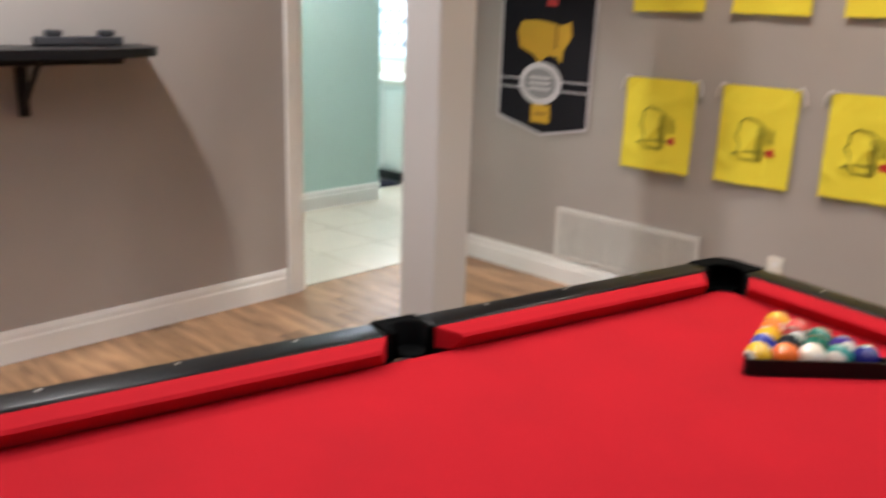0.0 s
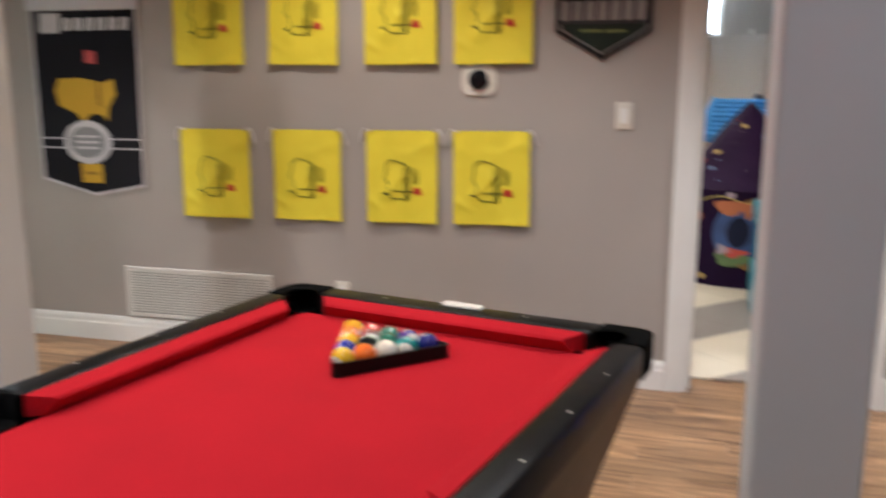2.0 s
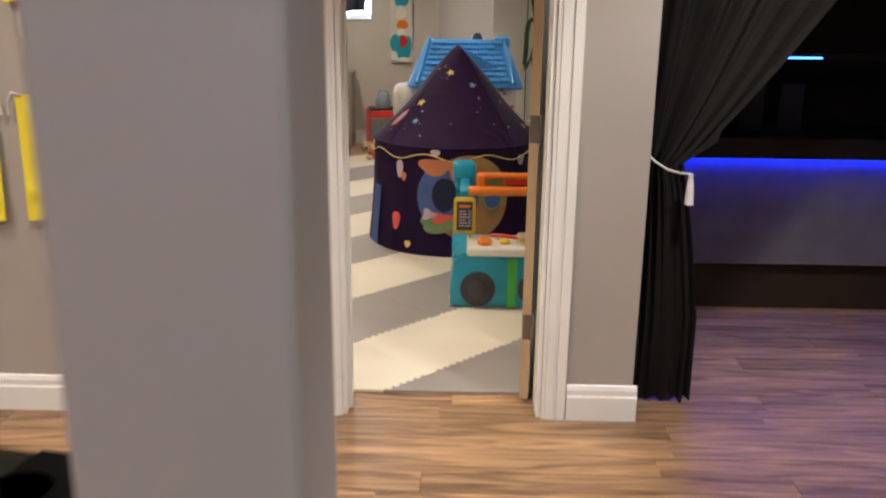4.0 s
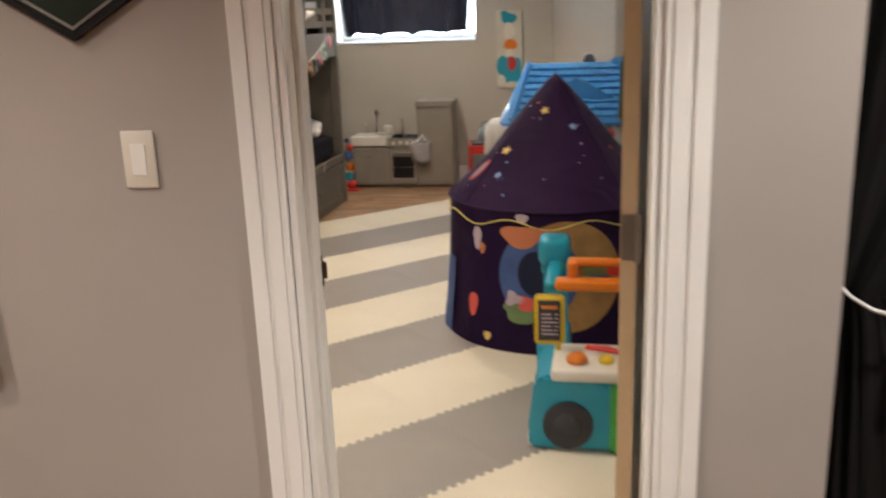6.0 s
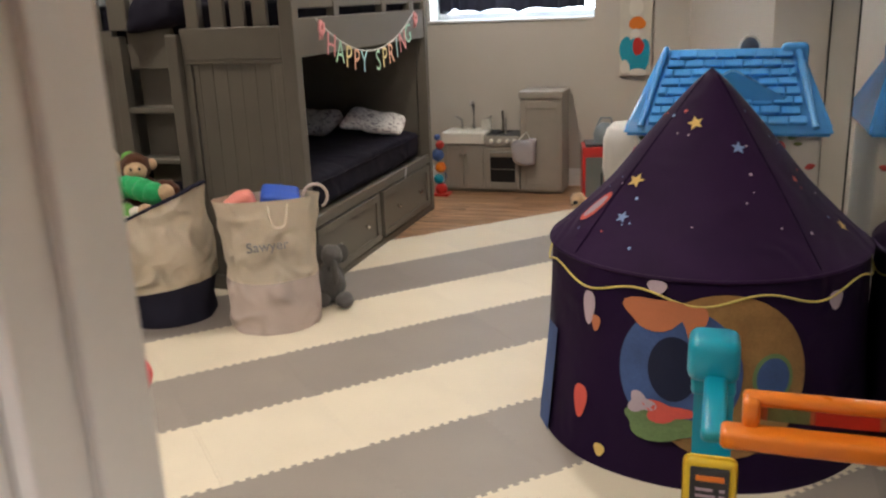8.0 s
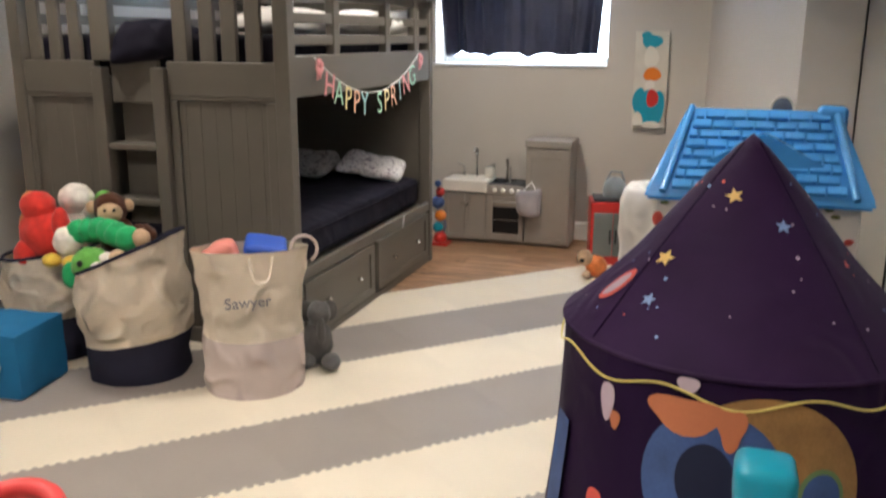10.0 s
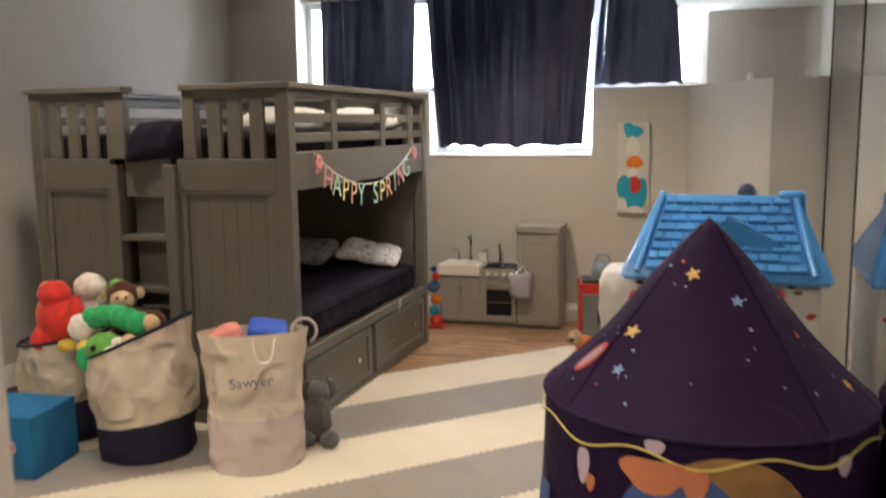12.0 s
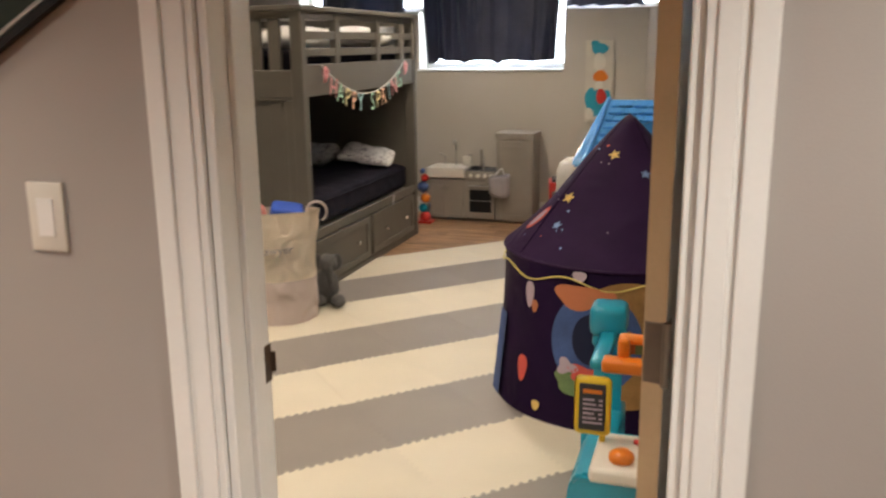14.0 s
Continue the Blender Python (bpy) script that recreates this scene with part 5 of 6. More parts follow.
plush(pose(-2.60, 3.26, 0.76, 0, 0, 0), F_WHITE, "white fluffy soft toy", [("head", 0, 0, 0, 0.085, 0.075, 0.075, None), ("ear", 0.07, 0, -0.05, 0.035, 0.03, 0.04, None), ("body", 0, 0.03, -0.11, 0.09, 0.08, 0.09, None)])
plush(pose(-2.82, 3.22, 0.70, 0, 0, 0), F_ORANGE, "orange soft toy at the back of the bag", [("head", 0, 0, 0.03, 0.06, 0.06, 0.06, None), ("body", 0, 0, -0.08, 0.08, 0.07, 0.09, None)])
plush(pose(-2.47, 3.03, 0.58, 0, 0, 0), F_WHITE, "white soft toy with yellow feet", [("body", 0, 0, 0.03, 0.065, 0.055, 0.07, None), ("foot", -0.06, -0.04, -0.05, 0.045, 0.04, 0.03, F_YEL), ("foot", 0.05, -0.04, -0.05, 0.045, 0.04, 0.03, F_YEL)])
plush(pose(-2.46, 3.3, 0.66, 0, 0, 0), F_LIME, "pale green soft toy in the bag", [("body", 0, 0, 0.0, 0.06, 0.05, 0.10, None), ("head", 0, -0.01, 0.10, 0.045, 0.04, 0.045, None)])
plush(pose(-1.43, 3.42, 0.012, 0, 0, 25), F_GREY, "grey elephant soft toy slumped against the bunk", [("body", 0, 0.0, 0.11, 0.07, 0.07, 0.11, None), ("head", 0.01, -0.01, 0.25, 0.055, 0.055, 0.06, None), ("ear", -0.05, 0.03, 0.25, 0.035, 0.015, 0.05, None), ("ear", 0.06, 0.03, 0.25, 0.035, 0.015, 0.05, None), ("trunk", 0.02, -0.06, 0.18, 0.02, 0.022, 0.07, None), ("foot", 0.06, -0.08, 0.035, 0.045, 0.075, 0.035, None), ("foot", -0.05, -0.06, 0.035, 0.04, 0.06, 0.035, None)])
plush(pose(-0.42, 5.36, 0.014, 0, 0, 0), F_TAN, "small tan dog soft toy sitting on the mat", [("body", 0.02, 0, 0.07, 0.07, 0.06, 0.07, F_ORANGE), ("head", -0.05, -0.03, 0.13, 0.05, 0.05, 0.05, F_TAN), ("ear", -0.09, -0.01, 0.12, 0.015, 0.03, 0.04, F_BROWN), ("nose", -0.06, -0.08, 0.12, 0.018, 0.012, 0.014, M_BLACK), ("paw", -0.03, -0.08, 0.03, 0.03, 0.04, 0.025, F_TAN)])
bx = thing("storage_cube", pose(-2.42, 2.62, 0.012, 0, 0, 8), "blue fabric storage cube with a small round badge", "storage box")
part("cube", soft_box(-0.42, 0, 0, 0, 0.34, 0.29, 0.012, 10, 0.006, 2), cloth("petrol_blue_fabric", (0.010, 0.14, 0.32), 220), bx, smooth=True)
bm = bmesh.new()
prism(bm, disc(0.04, 0.04, 24), 0, 0.003, pose(-0.11, -0.016, 0.155, 90))
part("badge", bm, M_PALE, bx, "round pale badge")
bm = bmesh.new()
prism(bm, disc(0.026, 0.026, 20), 0, 0.002, pose(-0.11, -0.0195, 0.155, 90))
part("badge_centre", bm, M_REDP, bx)

# red foam hoop handle on a slim stand just inside the door
M_CORAL = plain("red_foam_tube", (0.66, 0.05, 0.05), 0.5, vary=0.08)
M_LILAC = plain("lilac_plastic_tube", (0.56, 0.40, 0.50), 0.25, vary=0.1, coat=0.3)
st = thing("toy_stand", pose(-0.645, 0.80, 0.014), "red foam hoop handle on a lilac toy stand", "toy stand")
bm = bmesh.new()
tube(bm, [(math.cos(a) * 0.083, math.sin(a) * 0.09, 0.808 + math.sin(a) * 0.02) for a in np.linspace(0, math.tau, 40, endpoint=False)], 0.0165, 12, True)
part("hoop_handle", bm, M_CORAL, st, smooth=True)
for side in (-1, 1):
    bm = bmesh.new()
    ball(bm, (side * 0.095, 0.0, 0.778), 0.015, u=12, v=8)
    part("joint", bm, M_BLACK, st, "black joint cap", True)
    bm = bmesh.new()
    tube(bm, [(side * 0.095, -0.002, 0.77), (side * 0.13, -0.075, 0.50), (side * 0.15, -0.10, 0.02)], [0.014, 0.026, 0.03], 12)
    part("strut", bm, M_LILAC, st, smooth=True)
    bm = bmesh.new()
    tube(bm, [(side * 0.15, -0.16, 0.013), (side * 0.15, 0.15, 0.013)], 0.013, 10)
    part("foot_tube", bm, M_LILAC, st, smooth=True)

# long-limbed toy hanging on a hook of the open door
hp = thing("hanging_plush", pose(0.718, 0.62, 0.0), "dark green long-limbed plush hanging on the open door", "soft toy")
F_DKGREEN = fuzz("plush_dark_green", (0.03, 0.055, 0.03))
F_BRGREEN = fuzz("plush_bright_green", (0.02, 0.30, 0.12))
for nm, pts, rr, mat in (("hook", [(0.032, 0.02, 1.605), (0.012, 0.01, 1.60), (0.0, 0, 1.605)], 0.005, M_HINGE),
                         ("knot", [(-0.010, 0, 1.63), (-0.006, 0, 1.615), (0.001, 0, 1.60), (0.003, 0, 1.56)], [0.010, 0.012, 0.006, 0.009], F_BRGREEN),
                         ("loop", [(0.0, 0, 1.565), (-0.012, 0.01, 1.57), (-0.017, 0.01, 1.55), (-0.012, 0.01, 1.52), (-0.007, 0, 1.47), (-0.003, 0, 1.44)], [0.008, 0.012, 0.013, 0.011, 0.006, 0.006], F_DKGREEN),
                         ("loop", [(0.003, 0, 1.565), (0.012, -0.01, 1.555), (0.013, -0.01, 1.53), (0.006, -0.01, 1.50), (0.006, 0, 1.45), (0.006, 0, 1.41)], [0.008, 0.011, 0.012, 0.009, 0.008, 0.008], F_DKGREEN),
                         ("body", [(0.006, 0, 1.47), (0.005, 0, 1.43), (0.006, 0, 1.39), (0.003, 0, 1.33)], [0.010, 0.013, 0.013, 0.004], F_DKGREEN),
                         ("arm", [(-0.003, 0, 1.43), (-0.015, 0, 1.437), (-0.027, 0, 1.425), (-0.033, 0, 1.38), (-0.034, 0, 1.32), (-0.038, 0, 1.26), (-0.037, 0, 1.236), (-0.030, 0, 1.245), (-0.014, 0, 1.285), (-0.004, 0, 1.33)], [0.007, 0.009, 0.010, 0.010, 0.010, 0.010, 0.009, 0.005, 0.004, 0.004], F_DKGREEN),
                         ("tail", [(-0.012, 0, 1.29), (-0.005, 0.005, 1.25), (0.0, 0.005, 1.215)], [0.004, 0.003, 0.003], F_DKGREEN)):
    bm = bmesh.new()
    tube(bm, pts, rr, 10)
    part(nm, bm, mat, hp, smooth=True)

lb = thing("cloth_sack", pose(0.0, 3.76, 0.012), "white crumpled cotton sack beside the playhouse", "sack")
part("sack", soft_box(-0.10, -0.10, 0, 0.11, 0.16, 0.86, 0.035, 18, 0.03, 21), M_WHITECLOTH, lb, smooth=True)
sn = thing("motion_sensor", pose(0.60, 6.20, LEDGE), "small white sensor box on the wall ledge", "sensor")
bm = bmesh.new()
box(bm, -0.022, -0.02, 0, 0.022, 0.02, 0.07, 0.006, None, 2)
part("case", bm, M_WHITEP, sn, smooth=True)
# ---- pool table ----
M_FELT = cloth("red_billiard_cloth", (0.42, 0.010, 0.017), 700, 0.95, 0.08)
M_FELT.node_tree.nodes["Principled BSDF"].inputs["Specular IOR Level"].default_value = 0.1
M_RAIL = plain("black_laminate_rail", (0.006, 0.006, 0.006), 0.36, vary=0.12, scale=9)
M_RAIL.node_tree.nodes["Principled BSDF"].inputs["Specular IOR Level"].default_value = 0.14
M_CAB = plain("dark_brown_cabinet", (0.045, 0.030, 0.020), 0.45, vary=0.15, scale=6)
M_POCKET = plain("black_pocket_rubber", (0.003, 0.003, 0.003), 0.95)
M_POCKET.node_tree.nodes["Principled BSDF"].inputs["Specular IOR Level"].default_value = 0.05
TZ0 = 0.755
pool = thing("pool_table", pose(-0.878, -2.712, 0, 0, 0, -12), "pool table with red cloth and black rails", "pool table")
UO, VO, UN, VN = 0.568, 1.095, 0.438, 0.955
bm = bmesh.new()
box(bm, -UN - 0.02, -VN - 0.02, TZ0 - 0.03, UN + 0.02, VN + 0.02, TZ0)
part("bed", bm, M_FELT, pool, "red cloth playing bed")


def cushion(a, b, n):
    """A red rubber cushion from a to b; n points to the bed."""
    a, b, n = Vector((*a, 0)), Vector((*b, 0)), Vector((*n, 0))
    d = (b - a).normalized()
    prof = [(0.0, TZ0 + 0.048), (0.045, TZ0 + 0.040), (0.052, TZ0 + 0.034), (0.030, TZ0 + 0.001), (0.0, TZ0 + 0.001)]
    bm = bmesh.new()
    A = [bm.verts.new(a + n * p + d * p * 0.8 + Vector((0, 0, z))) for p, z in prof]
    B = [bm.verts.new(b + n * p - d * p * 0.8 + Vector((0, 0, z))) for p, z in prof]
    for i in range(len(prof)):
        j = (i + 1) % len(prof)
        bm.faces.new((A[i], A[j], B[j], B[i]))
    bm.faces.new(A), bm.faces.new(B[::-1])
    return part("cushion", bm, M_FELT, pool, "red cloth cushion")


CU, CV = UN + 0.05, VN + 0.05
for s in (-1, 1):
    cushion((s * CU, -CV + 0.085), (s * CU, -0.06), (-s, 0))
    cushion((s * CU, 0.06), (s * CU, CV - 0.085), (-s, 0))
    cushion((-CU + 0.085, s * CV), (CU - 0.085, s * CV), (0, -s))


def rail(x0, y0, x1, y1):
    bm = bmesh.new()
    box(bm, x0, y0, TZ0 - 0.03, x1, y1, TZ0 + 0.052, 0.012, None, 3)
    return part("rail", bm, M_RAIL, pool, "glossy black rail", True)


for s in (-1, 1):
    xa, xb = sorted((s * (CU + 0.001), s * UO))
    rail(xa, -VO + 0.14, xb, -0.055), rail(xa, 0.055, xb, VO - 0.14)
    ya, yb = sorted((s * (CV + 0.001), s * VO))
    rail(-UO + 0.14, ya, UO - 0.14, yb)
    for q in (0.24, 0.48, 0.72):
        for h in (-1, 1):
            bm = bmesh.new()
            cyl(bm, (s * 0.545, h * q, TZ0 + 0.0515), (s * 0.545, h * q, TZ0 + 0.0535), 0.004, seg=10)
            part("sight", bm, M_WHITEP, pool)
    for q in (-0.22, 0.0, 0.22):
        bm = bmesh.new()
        cyl(bm, (q, s * 1.055, TZ0 + 0.0515), (q, s * 1.055, TZ0 + 0.0535), 0.004, seg=10)
        part("sight", bm, M_WHITEP, pool)


def pocket(x, y, sx, sy, corner):
    """A black pocket: a dark cup set in the rail with a raised lip."""
    cap = bmesh.new()
    if corner:
        ox, oy = sx * UO, sy * VO
        hole = [(x + sx * math.cos(t) * 0.056, y + sy * math.sin(t) * 0.056) for t in np.linspace(radians(158), radians(-68), 15)]
        arc = [(ox - sx * 0.055 + sx * math.cos(t) * 0.055, oy - sy * 0.055 + sy * math.sin(t) * 0.055) for t in np.linspace(0, math.pi / 2, 7)]
        out = [(sx * (UO - 0.141), oy), (sx * (UO - 0.141), sy * (CV + 0.002))] + hole + [(sx * (CU + 0.002), sy * (VO - 0.141)), (ox, sy * (VO - 0.141))] + arc
    else:
        hole = [(x + sx * math.cos(t) * 0.050, math.sin(t) * 0.050) for t in np.linspace(radians(100), radians(-100), 13)]
        out = [(sx * (UO + 0.002), 0.0545), (sx * (CU - 0.006), 0.0545)] + hole + [(sx * (CU - 0.006), -0.0545), (sx * (UO + 0.002), -0.0545)]
    prism(cap, out, TZ0 - 0.035, TZ0 + 0.053)
    p = part("pocket_cap", cap, M_POCKET, pool, "black rubber pocket surround", False)
    rr = 0.054 if corner else 0.048
    bm = bmesh.new()
    lathe(bm, [(rr, TZ0 + 0.0535), (rr - 0.004, TZ0 + 0.055), (rr - 0.008, TZ0 + 0.050), (rr - 0.014, TZ0 + 0.004), (0, TZ0 + 0.003)], 24, (x, y, 0))
    for f in [f for f in bm.faces if sum(((v.co.x - x) * sx + (v.co.y - y) * (sy if corner else 0)) for v in f.verts) / len(f.verts) < -0.012 and max(v.co.z for v in f.verts) > TZ0 + 0.01]:
        bm.faces.remove(f)
    part("pocket_cup", bm, M_POCKET, p, smooth=True)


for sx in (-1, 1):
    for sy in (-1, 1):
        pocket(sx * (CU - 0.02), sy * (CV - 0.02), sx, sy, True)
    pocket(sx * (CU + 0.004), 0, sx, 0, False)
bm = bmesh.new()
w0, w1 = (UO - 0.02, VO - 0.02), (UO - 0.13, VO - 0.16)
top = [bm.verts.new((a * w0[0], b * w0[1], TZ0 - 0.036)) for a, b in ((-1, -1), (1, -1), (1, 1), (-1, 1))]
low = [bm.verts.new((a * w1[0], b * w1[1], 0.36)) for a, b in ((-1, -1), (1, -1), (1, 1), (-1, 1))]
for i in range(4):
    j = (i + 1) % 4
    bm.faces.new((low[i], low[j], top[j], top[i]))
bm.faces.new(top[::-1]), bm.faces.new(low)
bmesh.ops.bevel(bm, geom=bm.edges[:], offset=0.008, segments=1, affect="EDGES")
part("cabinet", bm, M_CAB, pool, "dark brown tapered cabinet")
for sx in (-1, 1):
    for sy in (-1, 1):
        bm = bmesh.new()
        box(bm, sx * 0.36 - 0.07, sy * 0.82 - 0.08, 0.0, sx * 0.36 + 0.07, sy * 0.82 + 0.08, 0.37, 0.01)
        part("leg", bm, M_CAB, pool)
bm = bmesh.new()
box(bm, -0.035, VO - 0.045, TZ0 + 0.0525, 0.085, VO - 0.008, TZ0 + 0.060, 0.003)
part("maker_plate", bm, M_WHITEP, pool, "small pale plate on the rail")

# rack and balls
rackm = Matrix.Translation((-0.705, -2.06, TZ0)) @ Matrix.Rotation(radians(45), 4, "Z")
rack = thing("ball_rack", rackm, "black plastic triangle rack on the cloth", "ball rack")
S3 = math.sqrt(3)
tri = lambda s: [(-s / 2, 0 + (0.31 - s) * S3 / 6), (s / 2, (0.31 - s) * S3 / 6), (0, s * S3 / 2 + (0.31 - s) * S3 / 6)]
bm = bmesh.new()


def rounded(s, r, n=5):
    out, p = [], tri(s)
    for i in range(3):
        c, a, b = Vector(p[i]), Vector(p[i - 1]), Vector(p[(i + 1) % 3])
        d0, d1 = (a - c).normalized(), (b - c).normalized()
        q0, q1 = c + d0 * r, c + d1 * r
        for k in range(n):
            u = k / (n - 1)
            out.append(tuple(q0 * (1 - u) ** 2 + c * 2 * u * (1 - u) + q1 * u * u))
    return out


O, I = rounded(0.335, 0.035), rounded(0.312, 0.02)
rings = [[bm.verts.new((x, y, z)) for x, y in pts] for pts, z in ((O, 0.001), (O, 0.036), (I, 0.036), (I, 0.001))]
for A, B in zip(rings, rings[1:] + rings[:1]):
    for k in range(len(O)):
        j = (k + 1) % len(O)
        bm.faces.new((A[k], A[j], B[j], B[k]))
part("frame", bm, M_RAIL, rack, smooth=True)
BR = 0.0285
BALLS = [("yellow", (0.75, 0.45, 0.02), True), ("orange", (0.80, 0.16, 0.02), False), ("cream", (0.72, 0.66, 0.52), True), ("teal", (0.02, 0.22, 0.20), True), ("navy", (0.02, 0.02, 0.16), False),
         ("blue", (0.02, 0.03, 0.25), True), ("black", (0.012, 0.012, 0.012), False), ("green", (0.01, 0.12, 0.07), False), ("indigo", (0.05, 0.02, 0.20), True),
         ("amber", (0.78, 0.42, 0.02), False), ("maroon", (0.24, 0.02, 0.02), True), ("dark green", (0.01, 0.14, 0.09), True),
         ("tangerine", (0.80, 0.22, 0.03), False), ("red", (0.60, 0.03, 0.02), True), ("gold", (0.75, 0.35, 0.02), False)]
M_IVORY = plain("ivory_ball", (0.72, 0.68, 0.58), 0.08, vary=0.03, coat=0.4)
k = 0
rnd = random.Random(2)
for row in range(5):
    for i in range(5 - row):
        nm, col, striped = BALLS[k]
        c = Vector(((i - (4 - row) / 2) * BR * 2.02, 0.041 + row * BR * S3 * 1.01, BR + 0.0005))
        b = thing("billiard_ball", rackm @ Matrix.Translation(c), f"glossy {nm} {'striped' if striped else 'solid'} billiard ball in the rack", "billiard ball", "billiard balls")
        mt = plain(nm.replace(" ", "_") + "_ball", col, 0.08, vary=0.03, coat=0.4)
        bm = bmesh.new()
        ball(bm, (0, 0, 0), BR, u=24, v=16)
        part("ball", bm, M_IVORY if striped else mt, b, smooth=True)
        bm = bmesh.new()
        if striped:
            lathe(bm, [(math.sqrt((BR + 0.0002) ** 2 - z * z), z) for z in np.linspace(-0.019, 0.019, 9)], 24)
        else:
            lathe(bm, [(0, BR + 0.0003), (0.011, math.sqrt((BR + 0.0003) ** 2 - 0.011 ** 2))], 14)
        part("band" if striped else "number_spot", bm, mt if striped else M_IVORY, b, smooth=True, m=pose(0, 0, 0, rnd.uniform(60, 120) if striped else rnd.uniform(-70, 70), rnd.uniform(-40, 40), rnd.uniform(-60, 60)))
        k += 1

# ---- on the flag wall ----
M_FLAG = cloth("yellow_nylon", (0.86, 0.715, 0.035), 500, 0.7, 0.05, fold=0.022)
M_INK = plain("dark_green_stitching", (0.05, 0.07, 0.02), 0.8)
M_TIE = plain("white_tie_cord", (0.70, 0.67, 0.66), 0.8)


def wall_flag(x0, x1, z0, z1, seed, up):
    rnd = random.Random(seed)
    t = thing("wall_flag", pose((x0 + x1) / 2, -0.012, z0, 0, rnd.uniform(-0.8, 0.8), 0), "yellow nylon flag with outline emblem pinned to the wall", "flag", "yellow flags on the wall")
    w, h = x1 - x0, z1 - z0
    bm = bmesh.new()
    nx, nz = 16, 20
    bend = [rnd.uniform(-1, 1) for _ in range(4)]
    lift = lambda u, v: -0.004 - 0.010 * (1 - v) ** 1.5 * (1 + 0.4 * math.sin(u * 7 + seed)) - 0.004 * math.sin(u * 5 + v * 6 * bend[0] + seed) ** 2 - 0.003 * noise.noise(Vector((u * 3, v * 4, seed)))
    grid = [[bm.verts.new(((u / nx - 0.5) * w * (1 + 0.012 * bend[1] * (v / nz)), lift(u / nx, v / nz), v / nz * h)) for u in range(nx + 1)] for v in range(nz + 1)]
    for v in range(nz):
        for u in range(nx):
            bm.faces.new((grid[v][u], grid[v][u + 1], grid[v + 1][u + 1], grid[v + 1][u]))
    bmesh.ops.recalc_face_normals(bm, faces=bm.faces)
    bmesh.ops.solidify(bm, geom=bm.faces[:], thickness=0.0015)
    part("cloth", bm, M_FLAG, t, smooth=True)
    # emblem: a turned map outline, a flagstick and lines of stitching
    cx, cz, e = 0.0, h * (0.5 if up else 0.47), w * 0.36
    oy = lambda px, pz: lift(px / w + 0.5, pz / h) - 0.0028
    out = [(-0.77, -0.54), (-0.54, -0.5), (-0.54, -0.15), (-0.73, 0.08), (-0.62, 0.23), (-0.62, 0.54), (-0.38, 0.73), (0, 0.65), (0.31, 0.46), (0.25, 0), (0.23, -0.77), (-0.04, -0.73), (-0.38, -0.73), (-0.5, -0.58)]
    pts = []
    for i in range(len(out)):
        a, b = Vector(out[i]), Vector(out[(i + 1) % len(out)])
        for q in (0, 0.5):
            p = a.lerp(b, q)
            px, pz = cx + p.x * e, cz + p.y * e
            pts.append((px, oy(px, pz), pz))
    bm = bmesh.new()
    tube(bm, pts, 0.0024, 5, True)
    part("emblem_outline", bm, M_INK, t)
    bm = bmesh.new()
    for x, top, low in ((0.12, 0.42, -0.70), (0.27, 0.46, -0.74), (0.46, 0.44, -0.12), (0.62, 0.36, -0.12)):
        n = max(6, int((top - low) / 0.055))
        seg = []
        for j in range(n + 1):
            px, pz = cx + (x + 0.055 * (-1) ** j) * e, cz + (top + (low - top) * j / n) * e
            seg.append((px, oy(px, pz), pz))
        tube(bm, seg, 0.0023, 5)
    stick = [(cx + x * e, oy(cx + x * e, cz - 0.44 * e), cz - 0.44 * e) for x in np.linspace(-0.35, 0.54, 8)]
    tube(bm, stick, 0.0022, 5)
    part("stitched_script", bm, M_INK, t)
    bm = bmesh.new()
    px, pz = cx + 0.60 * e, cz - 0.40 * e
    prism(bm, [(-0.018, -0.016), (0.024, -0.019), (0.014, 0.015), (-0.016, 0.014)], 0, 0.0015, pose(px, oy(px, pz) - 0.0005, pz, 90))
    part("emblem_pennant", bm, M_REDP, t)
    for s in (-1, 1):
        bm = bmesh.new()
        tube(bm, [(s * w / 2 - s * 0.02, -0.006, h - 0.004), (s * w / 2 + s * 0.006, -0.010, h + 0.006), (s * w / 2 + s * 0.022, -0.008, h - 0.02), (s * w / 2 + s * (0.024 + 0.01 * rnd.random()), -0.006, h - 0.055 - 0.02 * rnd.random())], 0.0055, 6)
        part("tie", bm, M_TIE, t, "white tie cord", True)


for k, (x0, x1) in enumerate(((-2.535, -2.153), (-2.02, -1.662), (-1.525, -1.172), (-1.09, -0.728))):
    wall_flag(x0, x1, 1.487, 1.955, k + 1, True)
    wall_flag(x0, x1, 0.722 + 0.008 * k, 1.172 + 0.004 * k, k + 11, False)

M_BANNER = cloth("black_felt", (0.012, 0.012, 0.016), 300, 0.95, 0.1)
M_FELTW = cloth("white_felt", (0.66, 0.64, 0.66), 300, 0.95, 0.06)
M_FELTY = cloth("gold_felt", (0.62, 0.37, 0.03), 300, 0.95, 0.06)
ban = thing("wall_banner", pose(-3.075, -0.006, 0), "black felt banner with gold map shape and white trim", "banner")


def flat(name, outline, mat, y, parent=ban, th=0.003):
    bm = bmesh.new()
    prism(bm, [(x, z) for x, z in outline], 0, th, pose(0, y, 0, 90))
    return part(name, bm, mat, parent)


